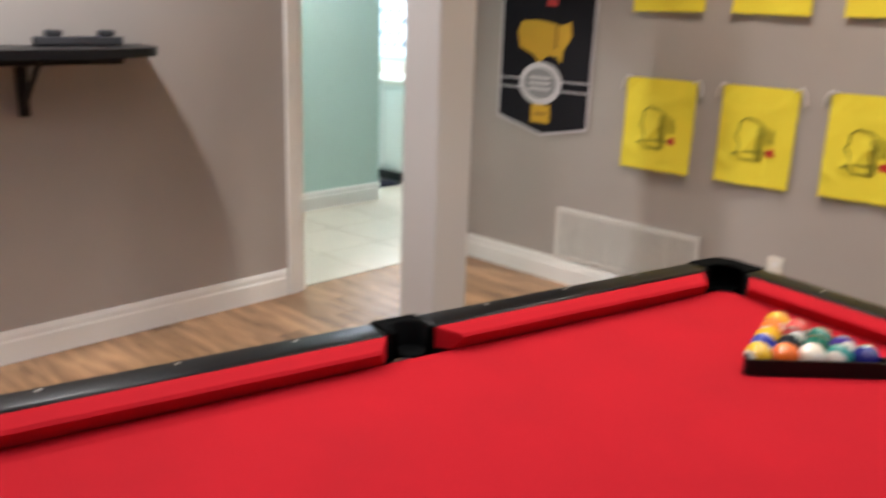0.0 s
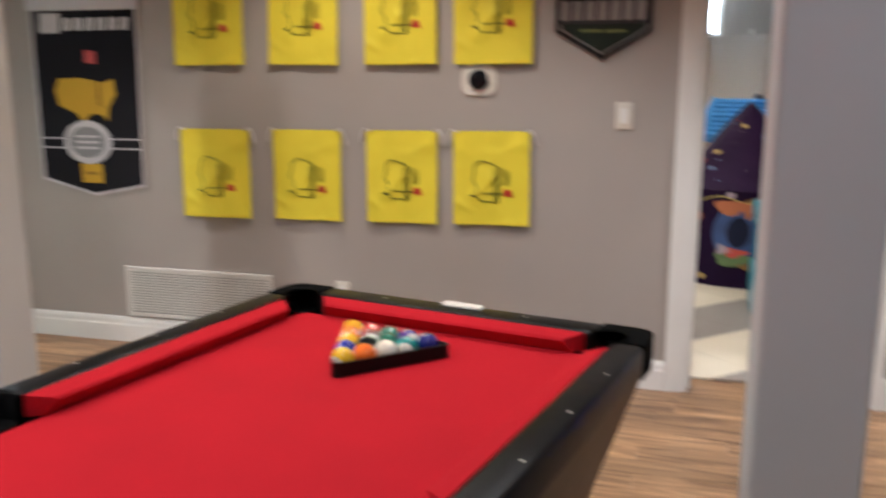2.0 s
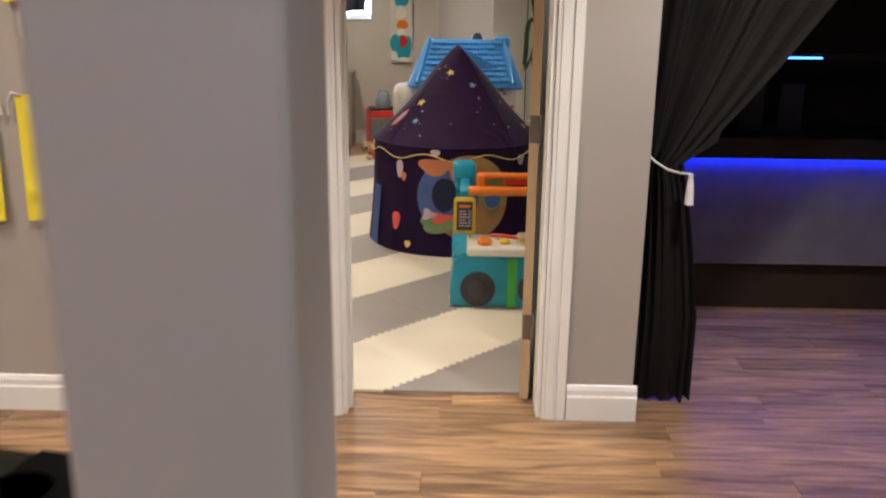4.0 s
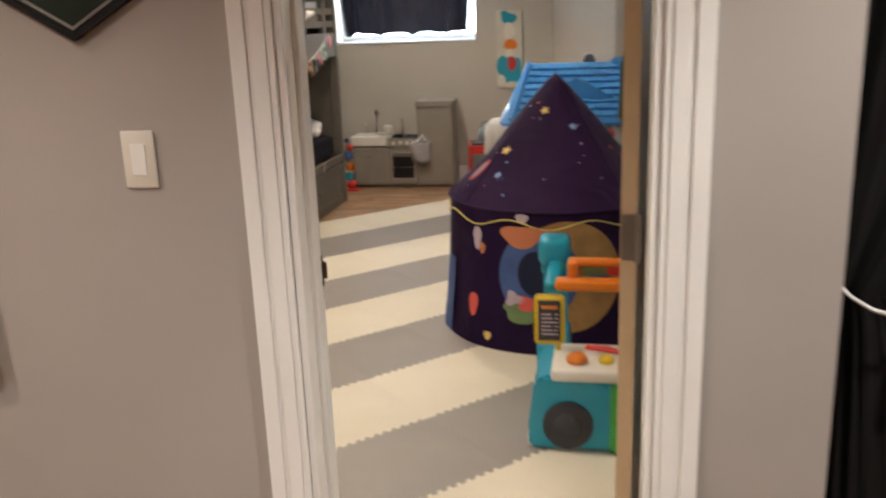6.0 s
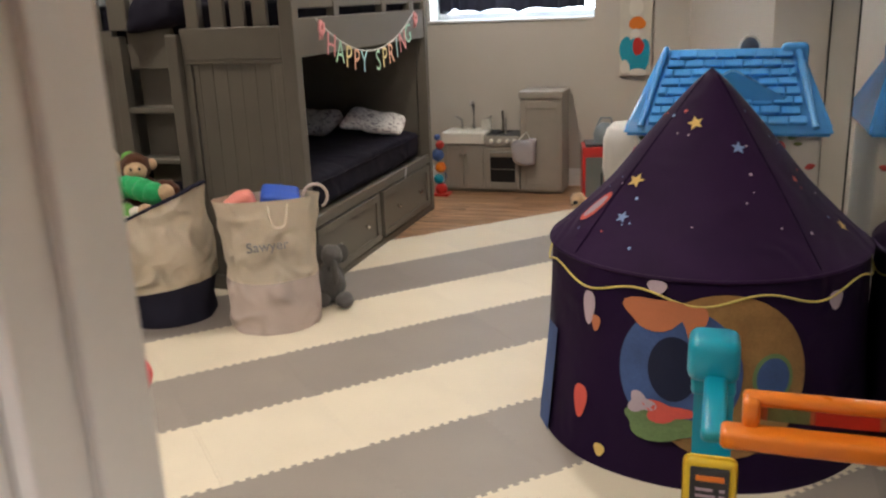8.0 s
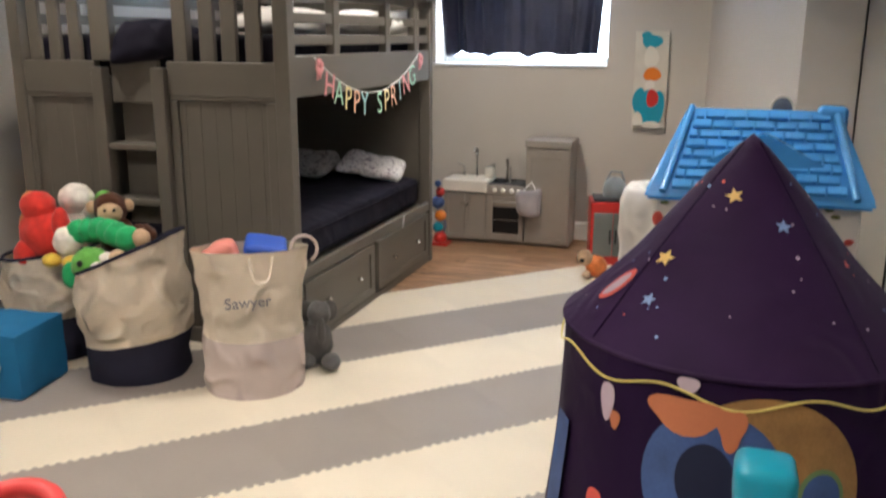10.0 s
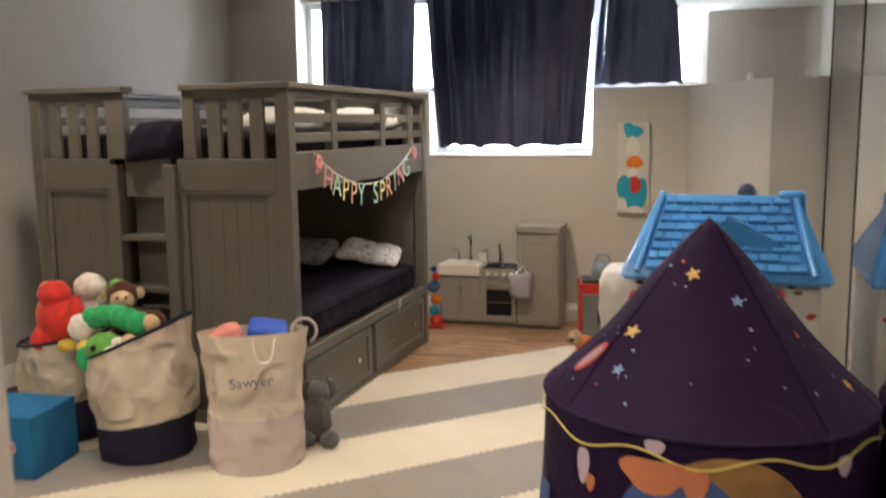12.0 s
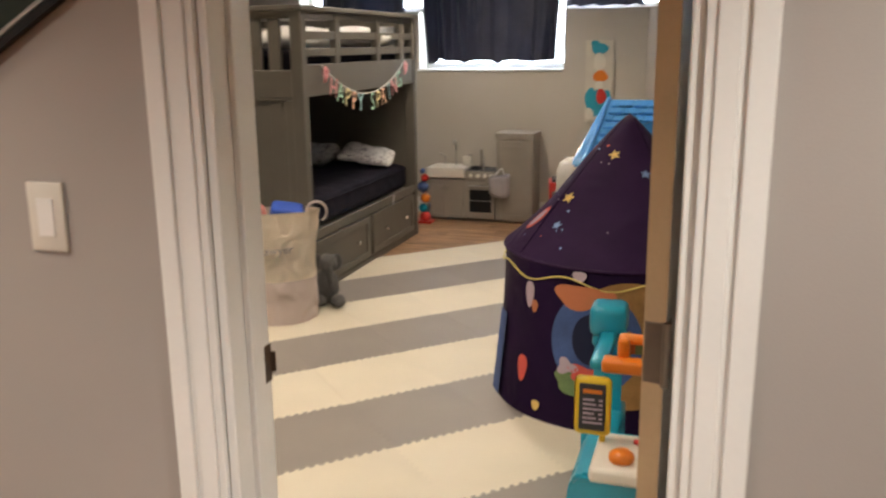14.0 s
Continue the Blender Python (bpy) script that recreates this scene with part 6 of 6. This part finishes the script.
flat("border", [(-0.325, 0.885), (0.0, 0.805), (0.305, 0.862), (0.325, 1.80), (-0.325, 1.80)], M_FELTW, 0.0)
flat("field", [(-0.310, 0.897), (0.0, 0.82), (0.292, 0.875), (0.31, 1.78), (-0.31, 1.78)], M_BANNER, -0.0035)
bm = bmesh.new()
box(bm, -0.335, -0.016, 1.765, 0.335, 0.0, 1.84, 0.008, None, 2)
part("header", bm, M_FELTW, ban, "white header sleeve")
rnd = random.Random(3)
x = -0.27
for i, (w, h, dz) in enumerate(((0.13, 0.10, 0.012), (0.055, 0.062, 0), (0.06, 0.062, 0), (0.055, 0.062, 0), (0.055, 0.062, 0), (0.06, 0.062, 0), (0.055, 0.062, 0))):
    flat("title_bar", [(x + 0.006, 1.665 - dz), (x + w - 0.004, 1.665 - dz), (x + w + 0.006, 1.665 - dz + h), (x + 0.016, 1.665 - dz + h)], M_FELTW, -0.007)
    x += w + 0.012
flat("map_shape", [(-0.17, 1.42), (-0.20, 1.36), (-0.18, 1.28), (-0.08, 1.24), (-0.04, 1.20), (0.02, 1.24), (0.08, 1.235), (0.11, 1.20), (0.12, 1.27), (0.17, 1.34), (0.16, 1.42), (0.10, 1.40), (0.05, 1.41), (-0.05, 1.425)], M_FELTY, -0.007)
flat("pin_line", [(0.068, 1.28), (0.074, 1.28), (0.074, 1.56), (0.068, 1.56)], M_BANNER, -0.011)
flat("pennant", [(0.0, 1.50), (0.07, 1.495), (0.07, 1.56), (0.005, 1.565)], M_REDP, -0.011)
flat("stripe", [(-0.31, 1.105), (0.305, 1.105), (0.305, 1.112), (-0.31, 1.112)], M_FELTW, -0.007)
flat("stripe", [(-0.31, 1.055), (0.304, 1.055), (0.304, 1.062), (-0.31, 1.062)], M_FELTW, -0.007)
flat("seal", [(x * 1.0 - 0.02, z + 1.09) for x, z in disc(0.145, 0.115, 36)], M_FELTW, -0.0105)
flat("seal_ring", [(x - 0.02, z + 1.09) for x, z in disc(0.11, 0.082, 36)], plain("grey_felt_ring", (0.30, 0.30, 0.31), 0.9), -0.014)
for i in range(3):
    flat("seal_bar", [(-0.09, 1.055 + i * 0.03), (0.05, 1.055 + i * 0.03), (0.05, 1.067 + i * 0.03), (-0.09, 1.067 + i * 0.03)], M_FELTW, -0.0175)
flat("gold_label", [(-0.075, 0.875), (0.055, 0.875), (0.055, 0.975), (-0.075, 0.975)], M_FELTY, -0.007)
flat("label_bar", [(-0.05, 0.918), (0.03, 0.918), (0.03, 0.934), (-0.05, 0.934)], plain("ochre_thread", (0.35, 0.20, 0.02), 0.9), -0.0105)

vent = thing("return_air_grille", pose(-2.495, -0.004, 0.29), "white slatted return air grille low on the wall", "air grille")
M_VENT = plain("white_enamel", (0.72, 0.70, 0.66), 0.4, vary=0.03)
bm = bmesh.new()
W2, H2 = 0.435, 0.138
for b in ((-W2, -0.012, -H2, W2, 0.0, -H2 + 0.02), (-W2, -0.012, H2 - 0.02, W2, 0.0, H2), (-W2, -0.012, -H2 + 0.02, -W2 + 0.022, 0, H2 - 0.02), (W2 - 0.022, -0.012, -H2 + 0.02, W2, 0, H2 - 0.02)):
    box(bm, *b, 0.002)
part("frame", bm, M_VENT, vent)
# grey sheet that paints the shade seen between the slats
bm = bmesh.new()
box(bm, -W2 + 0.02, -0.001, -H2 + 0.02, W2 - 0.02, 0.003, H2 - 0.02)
part("shade_backing", bm, plain("vent_shadow", (0.20, 0.19, 0.18), 0.8), vent)
for i in range(16):
    z = -H2 + 0.028 + i * 0.0145
    bm = bmesh.new()
    box(bm, -W2 + 0.021, -0.010, z, W2 - 0.021, -0.002, z + 0.0085, 0.0, pose(0, 0, 0, 0))
    part("slat", bm, M_VENT, vent)
for x in (-0.26, -0.09, 0.09, 0.26):
    bm = bmesh.new()
    box(bm, x - 0.004, -0.0115, -H2 + 0.02, x + 0.004, -0.010, H2 - 0.02)
    part("divider", bm, M_VENT, vent)


def plate(name, x, z, w, h, label, cat, bits):
    t = thing(name, pose(x, -0.001, z), label, cat)
    bm = bmesh.new()
    box(bm, -w / 2, -0.007, -h / 2, w / 2, 0, h / 2, 0.003, None, 2)
    part("cover", bm, M_WHITEP, t, smooth=True)
    for nm, x0, z0, x1, z1, mat in bits:
        bm = bmesh.new()
        box(bm, x0, -0.0095, z0, x1, -0.0072, z1, 0.001)
        part(nm, bm, mat, t)


plate("light_switch", -0.316, 1.26, 0.074, 0.12, "white rocker light switch on the wall", "light switch", [("rocker", -0.017, -0.033, 0.017, 0.033, M_WHITE)])
plate("wall_outlet", -1.675, 0.36, 0.074, 0.12, "white duplex outlet low on the wall", "outlet", [("socket", -0.016, 0.006, 0.016, 0.036, M_WHITE), ("socket", -0.016, -0.036, 0.016, -0.006, M_WHITE)])
nest = thing("thermostat", pose(-0.977, -0.001, 1.417), "round dark thermostat on a white plate", "thermostat")
bm = bmesh.new()
prism(bm, [(math.copysign(abs(math.cos(t)) ** 0.6, math.cos(t)) * 0.082, math.copysign(abs(math.sin(t)) ** 0.6, math.sin(t)) * 0.072) for t in np.linspace(0, math.tau, 40, endpoint=False)], 0, 0.01, pose(0, 0, 0, 90))
part("plate", bm, M_WHITEP, nest)
bm = bmesh.new()
lathe(bm, [(0.0, 0.032), (0.036, 0.032), (0.044, 0.026), (0.045, 0.0105)], 36)
part("dial", bm, plain("dark_glass", (0.008, 0.008, 0.01), 0.08), nest, "glossy dark dial", True, pose(0, 0, 0, 90))

hexs = thing("hexagon_sign", pose(-0.42, -0.004, 1.712), "dark hexagonal metal sign with bands and pale trim", "sign")
hexo = lambda k: [(0.0, 0.208 * k), (0.208 * k, 0.09 * k), (0.208 * k, -0.088 * k), (0.0, -0.208 * k), (-0.208 * k, -0.088 * k), (-0.208 * k, 0.09 * k)]


def sign_ring(k0, k1, mat, y, th, name):
    bm = bmesh.new()
    a, b = hexo(k0), hexo(k1)
    ra = [[bm.verts.new((x, yy, z)) for x, z in pts] for pts, yy in ((a, y), (a, y - th), (b, y - th), (b, y))]
    for A, B in zip(ra, ra[1:] + ra[:1]):
        for i in range(6):
            j = (i + 1) % 6
            bm.faces.new((A[i], A[j], B[j], B[i]))
    part(name, bm, mat, hexs)


M_SIGN = plain("sign_dark_green", (0.018, 0.028, 0.02), 0.35, vary=0.2)
bm = bmesh.new()
prism(bm, hexo(0.97), 0, 0.008, pose(0, 0, 0, 90))
part("plate", bm, M_SIGN, hexs)
sign_ring(1.0, 0.93, M_BLACK, 0, 0.016, "edge")
sign_ring(0.90, 0.865, M_STEEL, -0.0082, 0.003, "inner_line")
for nm, pts, mat in (("band", [(-0.205, -0.055), (0.205, -0.055), (0.205, 0.055), (-0.205, 0.055)], M_GREYP), ("yellow_badge", [(-0.04, 0.085), (0.04, 0.085), (0.045, 0.125), (-0.045, 0.125)], M_YELLOW),
                     ("grey_badge", [(-0.11, 0.075), (-0.06, 0.075), (-0.06, 0.105), (-0.11, 0.105)], M_STEEL), ("grey_badge", [(0.06, 0.075), (0.11, 0.075), (0.11, 0.105), (0.06, 0.105)], M_STEEL),
                     ("script_bar", [(-0.10, -0.092), (-0.01, -0.092), (-0.005, -0.078), (-0.10, -0.078)], M_LEAF), ("script_bar", [(0.005, -0.095), (0.10, -0.092), (0.10, -0.08), (0.01, -0.08)], M_LEAF)):
    bm = bmesh.new()
    prism(bm, pts, 0.0, 0.004, pose(0, -0.0082, 0, 90))
    part(nm, bm, mat, hexs)
for i in range(7):
    x = -0.19 + i * 0.0545
    bm = bmesh.new()
    prism(bm, [(x, -0.04), (x + 0.042, -0.04), (x + 0.044, 0.04), (x + 0.004, 0.04)], 0, 0.003, pose(0, -0.0125, 0, 90))
    part("title_bar", bm, M_STEEL, hexs)

# ---- half-round shelf on the hall wall ----
shelf = thing("wall_shelf", pose(-3.68, -2.53, 1.245), "black half-round wall shelf on a bracket", "shelf")
bm = bmesh.new()
prism(bm, [(0, -0.5)] + [(abs(math.sin(a)) ** 0.6 * 0.35, -math.copysign(abs(math.cos(a)) ** 0.6, math.cos(a)) * 0.5) for a in np.linspace(0.05, math.pi - 0.05, 29)] + [(0, 0.5)], 0, 0.035)
part("top", bm, M_BLACK, shelf, smooth=False)
bm = bmesh.new()
box(bm, 0.0005, -0.42, -0.045, 0.02, 0.42, -0.0005, 0.003)
part("cleat", bm, M_BLACK, shelf)
bm = bmesh.new()
box(bm, 0.0005, -0.02, -0.24, 0.03, 0.02, -0.046, 0.004)
tube(bm, [(0.02, 0, -0.20), (0.10, 0, -0.12), (0.22, 0, -0.008)], 0.012, 8)
part("bracket", bm, M_BLACK, shelf)
trn = thing("shelf_ornament", pose(-3.60, -2.32, 1.281), "low dark stepped ornament on the shelf", "ornament")
bm = bmesh.new()
box(bm, -0.03, -0.17, 0, 0.03, 0.17, 0.035, 0.006, None, 2)
part("base", bm, M_GREYP, trn)
for y in (-0.10, 0.11):
    bm = bmesh.new()
    box(bm, -0.025, y - 0.03, 0.0355, 0.025, y + 0.03, 0.06, 0.008, None, 2)
    part("knob", bm, M_GREYP, trn)

# ---- hall: washstand, window blind, mat ----
van = thing("vanity_cabinet", pose(-6.50, 1.69, 0.0, 0, 0, -90), "white painted vanity cabinet with pale top", "vanity")
vb = lambda name, mat, *b, label="", parent=None, bv=0.003: part(name, bm_of(*b, bevel=bv, seg=1), mat, parent or van, label)
vb("body", M_WHITE, (0, 0, 0.10, 0.54, 1.1, 0.84))
vb("plinth", M_GREYP, (0, 0.01, 0, 0.48, 1.09, 0.0995))
vb("top", M_WHITEP, (0, -0.02, 0.8405, 0.565, 1.12, 0.88), label="pale stone top")
vb("backsplash", M_WHITEP, (0.0, -0.02, 0.8805, 0.02, 1.12, 0.98))
for i in range(4):
    d = vb("cabinet_door", M_WHITE, (0.5405, 0.01 + i * 0.272, 0.13, 0.555, 0.27 + i * 0.272, 0.80))
    vb("door_panel", M_WHITE, (0.5555, 0.055 + i * 0.272, 0.18, 0.559, 0.225 + i * 0.272, 0.75), parent=d, bv=0.001)
rug = thing("bath_mat", pose(-6.35, 1.14, 0.001, 0, 0, -90), "dark navy bath mat in front of the vanity", "mat")
part("mat", soft_box(0, 0, 0, 0.42, 0.9, 0.022, 0.01, 10, 0.003, 1), M_NAVYC, rug, smooth=True)
hw = thing("window_2", pose(-6.83, 1.79, 0, 0, 0, -90), "bright window in the hall wall", "window", kind="structure")
bm = bmesh.new()
for b in ((0, 0.30, 1.02, 0.05, 0.35, 2.45), (0, 1.45, 1.02, 0.05, 1.5, 2.45), (0, 0.35, 1.02, 0.05, 1.45, 1.07), (0, 0.35, 2.40, 0.05, 1.45, 2.45)):
    box(bm, *b, 0.003)
part("window_frame", bm, M_WHITE, hw)
bm = bmesh.new()
box(bm, 0.02, 0.35, 1.07, 0.026, 1.45, 2.40)
part("pane", bm, M_GLASS, hw).visible_shadow = False
M_PRINT = cloth("white_print_cotton", (0.72, 0.74, 0.76), 300, 0.9, 0.05)
_n, _l = M_PRINT.node_tree.nodes, M_PRINT.node_tree.links
_t, _m = _n.new("ShaderNodeBsdfTranslucent"), _n.new("ShaderNodeMixShader")
_t.inputs["Color"].default_value = (0.75, 0.78, 0.80, 1)
_m.inputs[0].default_value = 0.5
_l.new(_n["Principled BSDF"].outputs[0], _m.inputs[1]), _l.new(_t.outputs[0], _m.inputs[2]), _l.new(_m.outputs[0], _n["Material Output"].inputs["Surface"])
blind = curtain("window_valance", pose(-6.54, 1.66, 2.0), 1.24, 0.95, M_PRINT, "white cotton blind printed with small dark motifs", 7, 0.012, None, 6)
rnd = random.Random(5)
for i in range(10):
    for j in range(9):
        bm = bmesh.new()
        prism(bm, disc(0.026, 0.032, 10, 0.2, i), 0, 0.002, pose(0.06 + i * 0.122 + (0.06 if j % 2 else 0), -0.020, -0.06 - j * 0.10, 90))
        part("motif", bm, plain("slate_print", (0.12, 0.16, 0.22), 0.9) if i == j == 0 else bpy.data.materials["slate_print"], blind)
area_light("hall_daylight", look((-5.93, 1.92, 2.0), (-5.4, 0.2, 0.5)), 1.1, 0.8, 90, (0.92, 0.97, 1.0))
struct("backdrop_hall", [(-7.8, 2.75, 0, -4.3, 2.8, 4)], sky_out, "bright daylight outside the hall window")
bpy.data.objects["backdrop_hall"].visible_shadow = False

# ---- lounge behind the black curtain ----
M_BLKC = cloth("black_velvet_curtain", (0.010, 0.009, 0.009), 300, 0.9, 0.2, sheen=0.0)


def gather(v):
    z = 2.25 * (1 - v)
    if z > 0.93:
        u = (z - 0.93) / 1.32
        return 1.085, 1.225 + 0.62 * u ** 0.75 + 0.35 * u
    return 1.095 - 0.0 * z, 1.225 + 0.11 * min(1, (0.93 - z) / 0.6) ** 0.7


def gather_local(v):
    a, b = gather(v)
    return a - 1.09, b - 1.09


curtain("door_curtain", pose(1.09, 0.165, 2.262), 1.0, 2.25, M_BLKC, "floor-length black curtain tied back with a white tassel", 6, 0.034, gather_local, 14)
rod = thing("curtain_rod", pose(1.08, 0.165, 2.28), "thin black curtain rod over the opening", "curtain rod")
bm = bmesh.new()
tube(bm, [(0, 0, 0), (2.82, 0, 0)], 0.012, 10)
part("rod", bm, M_BLACK, rod, smooth=True)
tie = thing("tassel_tieback", pose(1.16, 0.10, 0.95), "white cord tieback with a hanging tassel", "tieback")
bm = bmesh.new()
tube(bm, [(-0.075, 0.02, 0.045), (-0.04, -0.012, 0.012), (0.0, -0.02, -0.012), (0.05, -0.02, -0.025), (0.085, 0.0, -0.03)], 0.0042, 8)
part("cord", bm, M_TIE, tie, smooth=True)
bm = bmesh.new()
lathe(bm, [(0, 0.0), (0.010, -0.004), (0.008, -0.022), (0.011, -0.030), (0.017, -0.115), (0, -0.115)], 16, (0.088, -0.012, -0.025), wob=lambda a, z: 1 + 0.08 * math.sin(a * 9))
part("tassel", bm, M_TIE, tie, smooth=True)
M_BARWOOD = plain("dark_bar_wood", (0.17, 0.165, 0.18), 0.5, vary=0.2, scale=6)
LED = glow("blue_led", (0.005, 0.025, 1.0), 80.0)
bar = thing("bar_counter", pose(1.3, 1.22, 0), "dark bar counter with blue light under its top", "bar counter")
bb = lambda name, mat, *b, label="", bv=0.004: part(name, bm_of(*b, bevel=bv, seg=1), mat, bar, label)
bb("front", M_BARWOOD, (0, 0, 0.25, 2.5, 0.05, 0.80))
bb("plinth", M_CAB, (0, 0.06, 0.0, 2.5, 0.2, 0.2495))
bb("top", M_DARK, (-0.05, -0.10, 0.8005, 2.55, 0.2, 0.90))
bb("led_strip", LED, (0.0, -0.026, 0.792, 2.5, -0.016, 0.7995), label="glowing blue light strip", bv=0.0)
shl = thing("back_bar_shelf", pose(1.5, 1.45, 0), "dark shelf unit with pale panels and a blue light strip", "shelf unit")
for nm, mat, b, lab in (("upright", M_DARK, (0, 0, 0, 0.04, 0.28, 1.55), ""), ("upright", M_DARK, (1.9, 0, 0, 1.94, 0.28, 1.55), ""), ("shelf", M_DARK, (0.0405, 0, 1.245, 1.8995, 0.28, 1.275), ""), ("shelf", M_DARK, (0.0405, 0, 0.86, 1.8995, 0.28, 0.89), ""),
                        ("led_strip", glow("soft_blue_led", (0.03, 0.12, 1.0), 14.0), (0.49, -0.006, 1.247, 0.71, -0.001, 1.256), "glowing blue light strip"), ("pale_panel", M_GREYP, (0.344, 0.05, 0.8905, 0.466, 0.07, 1.12), ""), ("pale_panel", M_GREYP, (0.54, 0.05, 0.8905, 0.665, 0.07, 1.12), "")):
    part(nm, bm_of(b, bevel=0.002, seg=1), mat, shl, lab)

# ---- ceiling cans, a ring at every lamp, added fill too ----
for x, y, z, *_ in CANS:
    cn = thing("recessed_light", pose(x, y, z), "round recessed ceiling light with white trim, some added unseen as fill", "ceiling light", "recessed ceiling lights")
    bm = bmesh.new()
    lathe(bm, [(0.06, -0.001), (0.085, -0.006), (0.09, -0.001)], 28)
    part("trim_ring", bm, M_WHITE, cn, smooth=True)

# ---- foam mat tiles ----
mat_floor = tagged(new("play_mat"), "interlocking foam floor mat in cream and grey stripes", "floor mat")
TS = 0.479
Q = math.sqrt(0.5)
C0 = 0.045 * Q
NT = 11


def joint():
    """The toothed joint shared by neighbouring tiles: plain at the corners, small square tabs between."""
    out, pitch = [(0.0, -0.006)], (TS - 0.05) / NT
    for k in range(NT):
        a = 0.025 + (k + 0.25) * pitch
        b = a + pitch * 0.46
        out += [(a + 0.001, -0.006), (a - 0.001, 0.007), (b + 0.001, 0.007), (b - 0.001, -0.006)]
    return out + [(TS, -0.006)]


def tile_outline():
    g, side = 0.0004, joint()
    out = [(s, w + g) for s, w in side]
    out += [(TS + w - g, s) for s, w in side]
    out += [(s, TS + w - g) for s, w in reversed(side)]
    out += [(w + g, s) for s, w in reversed(side)]
    return out


outline = tile_outline()


def clip(poly, co, no):
    """The part of an outline on the inner side of a line."""
    out = []
    for p, q in zip(poly, poly[1:] + poly[:1]):
        a, c = (p[0] - co[0]) * no[0] + (p[1] - co[1]) * no[1], (q[0] - co[0]) * no[0] + (q[1] - co[1]) * no[1]
        if a <= 0:
            out.append(p)
        if a * c < 0:
            t = a / (a - c)
            out.append((p[0] + (q[0] - p[0]) * t, p[1] + (q[1] - p[1]) * t))
    return out


def tile_mesh(name, material, keep=()):
    poly = outline
    for co, no in keep:
        poly = clip(poly, co, no)
        if len(poly) < 3:
            return None
    bm = bmesh.new()
    prism(bm, poly, 0.0005, 0.012)
    return mesh_of(name, bm, material)


whole = {0: tile_mesh("foam_tile", M_CREAM), 1: tile_mesh("foam_tile", M_GREYMAT)}
X0, X1, Y0 = -3.67, 0.955, 0.19
for i in range(-2, 9):
    for j in range(-12, 16):
        # u runs along the stripe (1, 1), v across it (-1, 1)
        u0, v0 = j * TS, C0 + i * TS
        corner = [((u0 + a * TS) * Q - (v0 + b * TS) * Q, (u0 + a * TS) * Q + (v0 + b * TS) * Q) for a, b in ((0, 0), (1, 0), (1, 1), (0, 1))]
        if all(c[0] < X0 for c in corner) or all(c[0] > X1 for c in corner) or all(c[1] < Y0 for c in corner) or all(c[1] > 6.1 for c in corner):
            continue
        m = Matrix.Translation((corner[0][0], corner[0][1], 0)) @ Matrix.Rotation(radians(45), 4, "Z")
        mi = m.inverted()
        cuts = []
        for co, no, hit in (((X0, 0, 0), (-1, 0, 0), any(c[0] < X0 + 0.01 for c in corner)), ((X1, 0, 0), (1, 0, 0), any(c[0] > X1 - 0.01 for c in corner)), ((0, Y0, 0), (0, -1, 0), any(c[1] < Y0 + 0.01 for c in corner)), ((0, 6.06, 0), (0, 1, 0), any(c[1] > 6.05 for c in corner))):
            if hit:
                cuts.append((mi @ Vector(co), mi.to_3x3() @ Vector(no)))
        me = tile_mesh("foam_tile", M_CREAM if i % 2 == 0 else M_GREYMAT, cuts) if cuts else whole[i % 2]
        if me and len(me.polygons):
            ob = new("foam_tile", me)
            ob.parent = mat_floor
            ob.matrix_basis = m

# ---- plank floor ----
floor_ob = bpy.data.objects["floor"]
PW, PL = 0.127, 1.22


def plank_mesh(length):
    bm = bmesh.new()
    box(bm, 0.0008, 0.0008, -0.0195, length - 0.0008, PW - 0.0008, 0.0, 0.0012)
    return mesh_of("plank", bm, M_PLANK)


full = plank_mesh(PL)
rnd = random.Random(11)


def lay(x0, x1, y0, y1):
    y = y0
    while y < y1 - 0.01:
        x = x0 - rnd.uniform(0, PL)
        while x < x1:
            a, b = max(x, x0), min(x + PL, x1)
            if b - a > 0.02:
                me = full if b - a > PL - 0.001 else plank_mesh(b - a)
                ob = new("plank", me)
                ob.parent = floor_ob
                ob.matrix_basis = pose(a, y, 0)
            x += PL
        y += PW


lay(-3.72, 3.9, -2.31, 0.0 + 2 * PW - 0.02)
lay(1.08, 3.9, 0.234, 2.2)
lay(-3.68, 0.97, 4.60, 6.44)
bm = bmesh.new()
y = -6.2
while y < -2.32:
    x = -3.7 - rnd.uniform(0, PL)
    while x < 3.9:
        a, b = max(x, -3.7), min(x + PL, 3.9)
        if b > a + 0.01:
            box(bm, a + 0.0008, y + 0.0008, -0.0195, b - 0.0008, min(y + PW, -2.311) - 0.0008, 0.0)
        x += PL
    y += PW
far_planks = part("planks", bm, M_PLANK, floor_ob)
far_planks["kind"] = "stuff"
# hall tiles
gr = struct("floor_hall", [(-6.6, -1.6, -0.02, -3.72, 1.7, -0.004)], M_GROUT, "tiled hall floor with grout joints")
bm = bmesh.new()
box(bm, 0.002, 0.002, -0.0035, 0.448, 0.448, 0.002, 0.002)
hall_tile = mesh_of("floor_tile", bm, M_TILE)
for i in range(6):
    for j in range(7):
        ob = new("floor_tile", hall_tile)
        ob.parent = gr
        ob.matrix_basis = pose(-3.725 - 0.45 * (i + 1), -1.59 + 0.45 * j, 0)
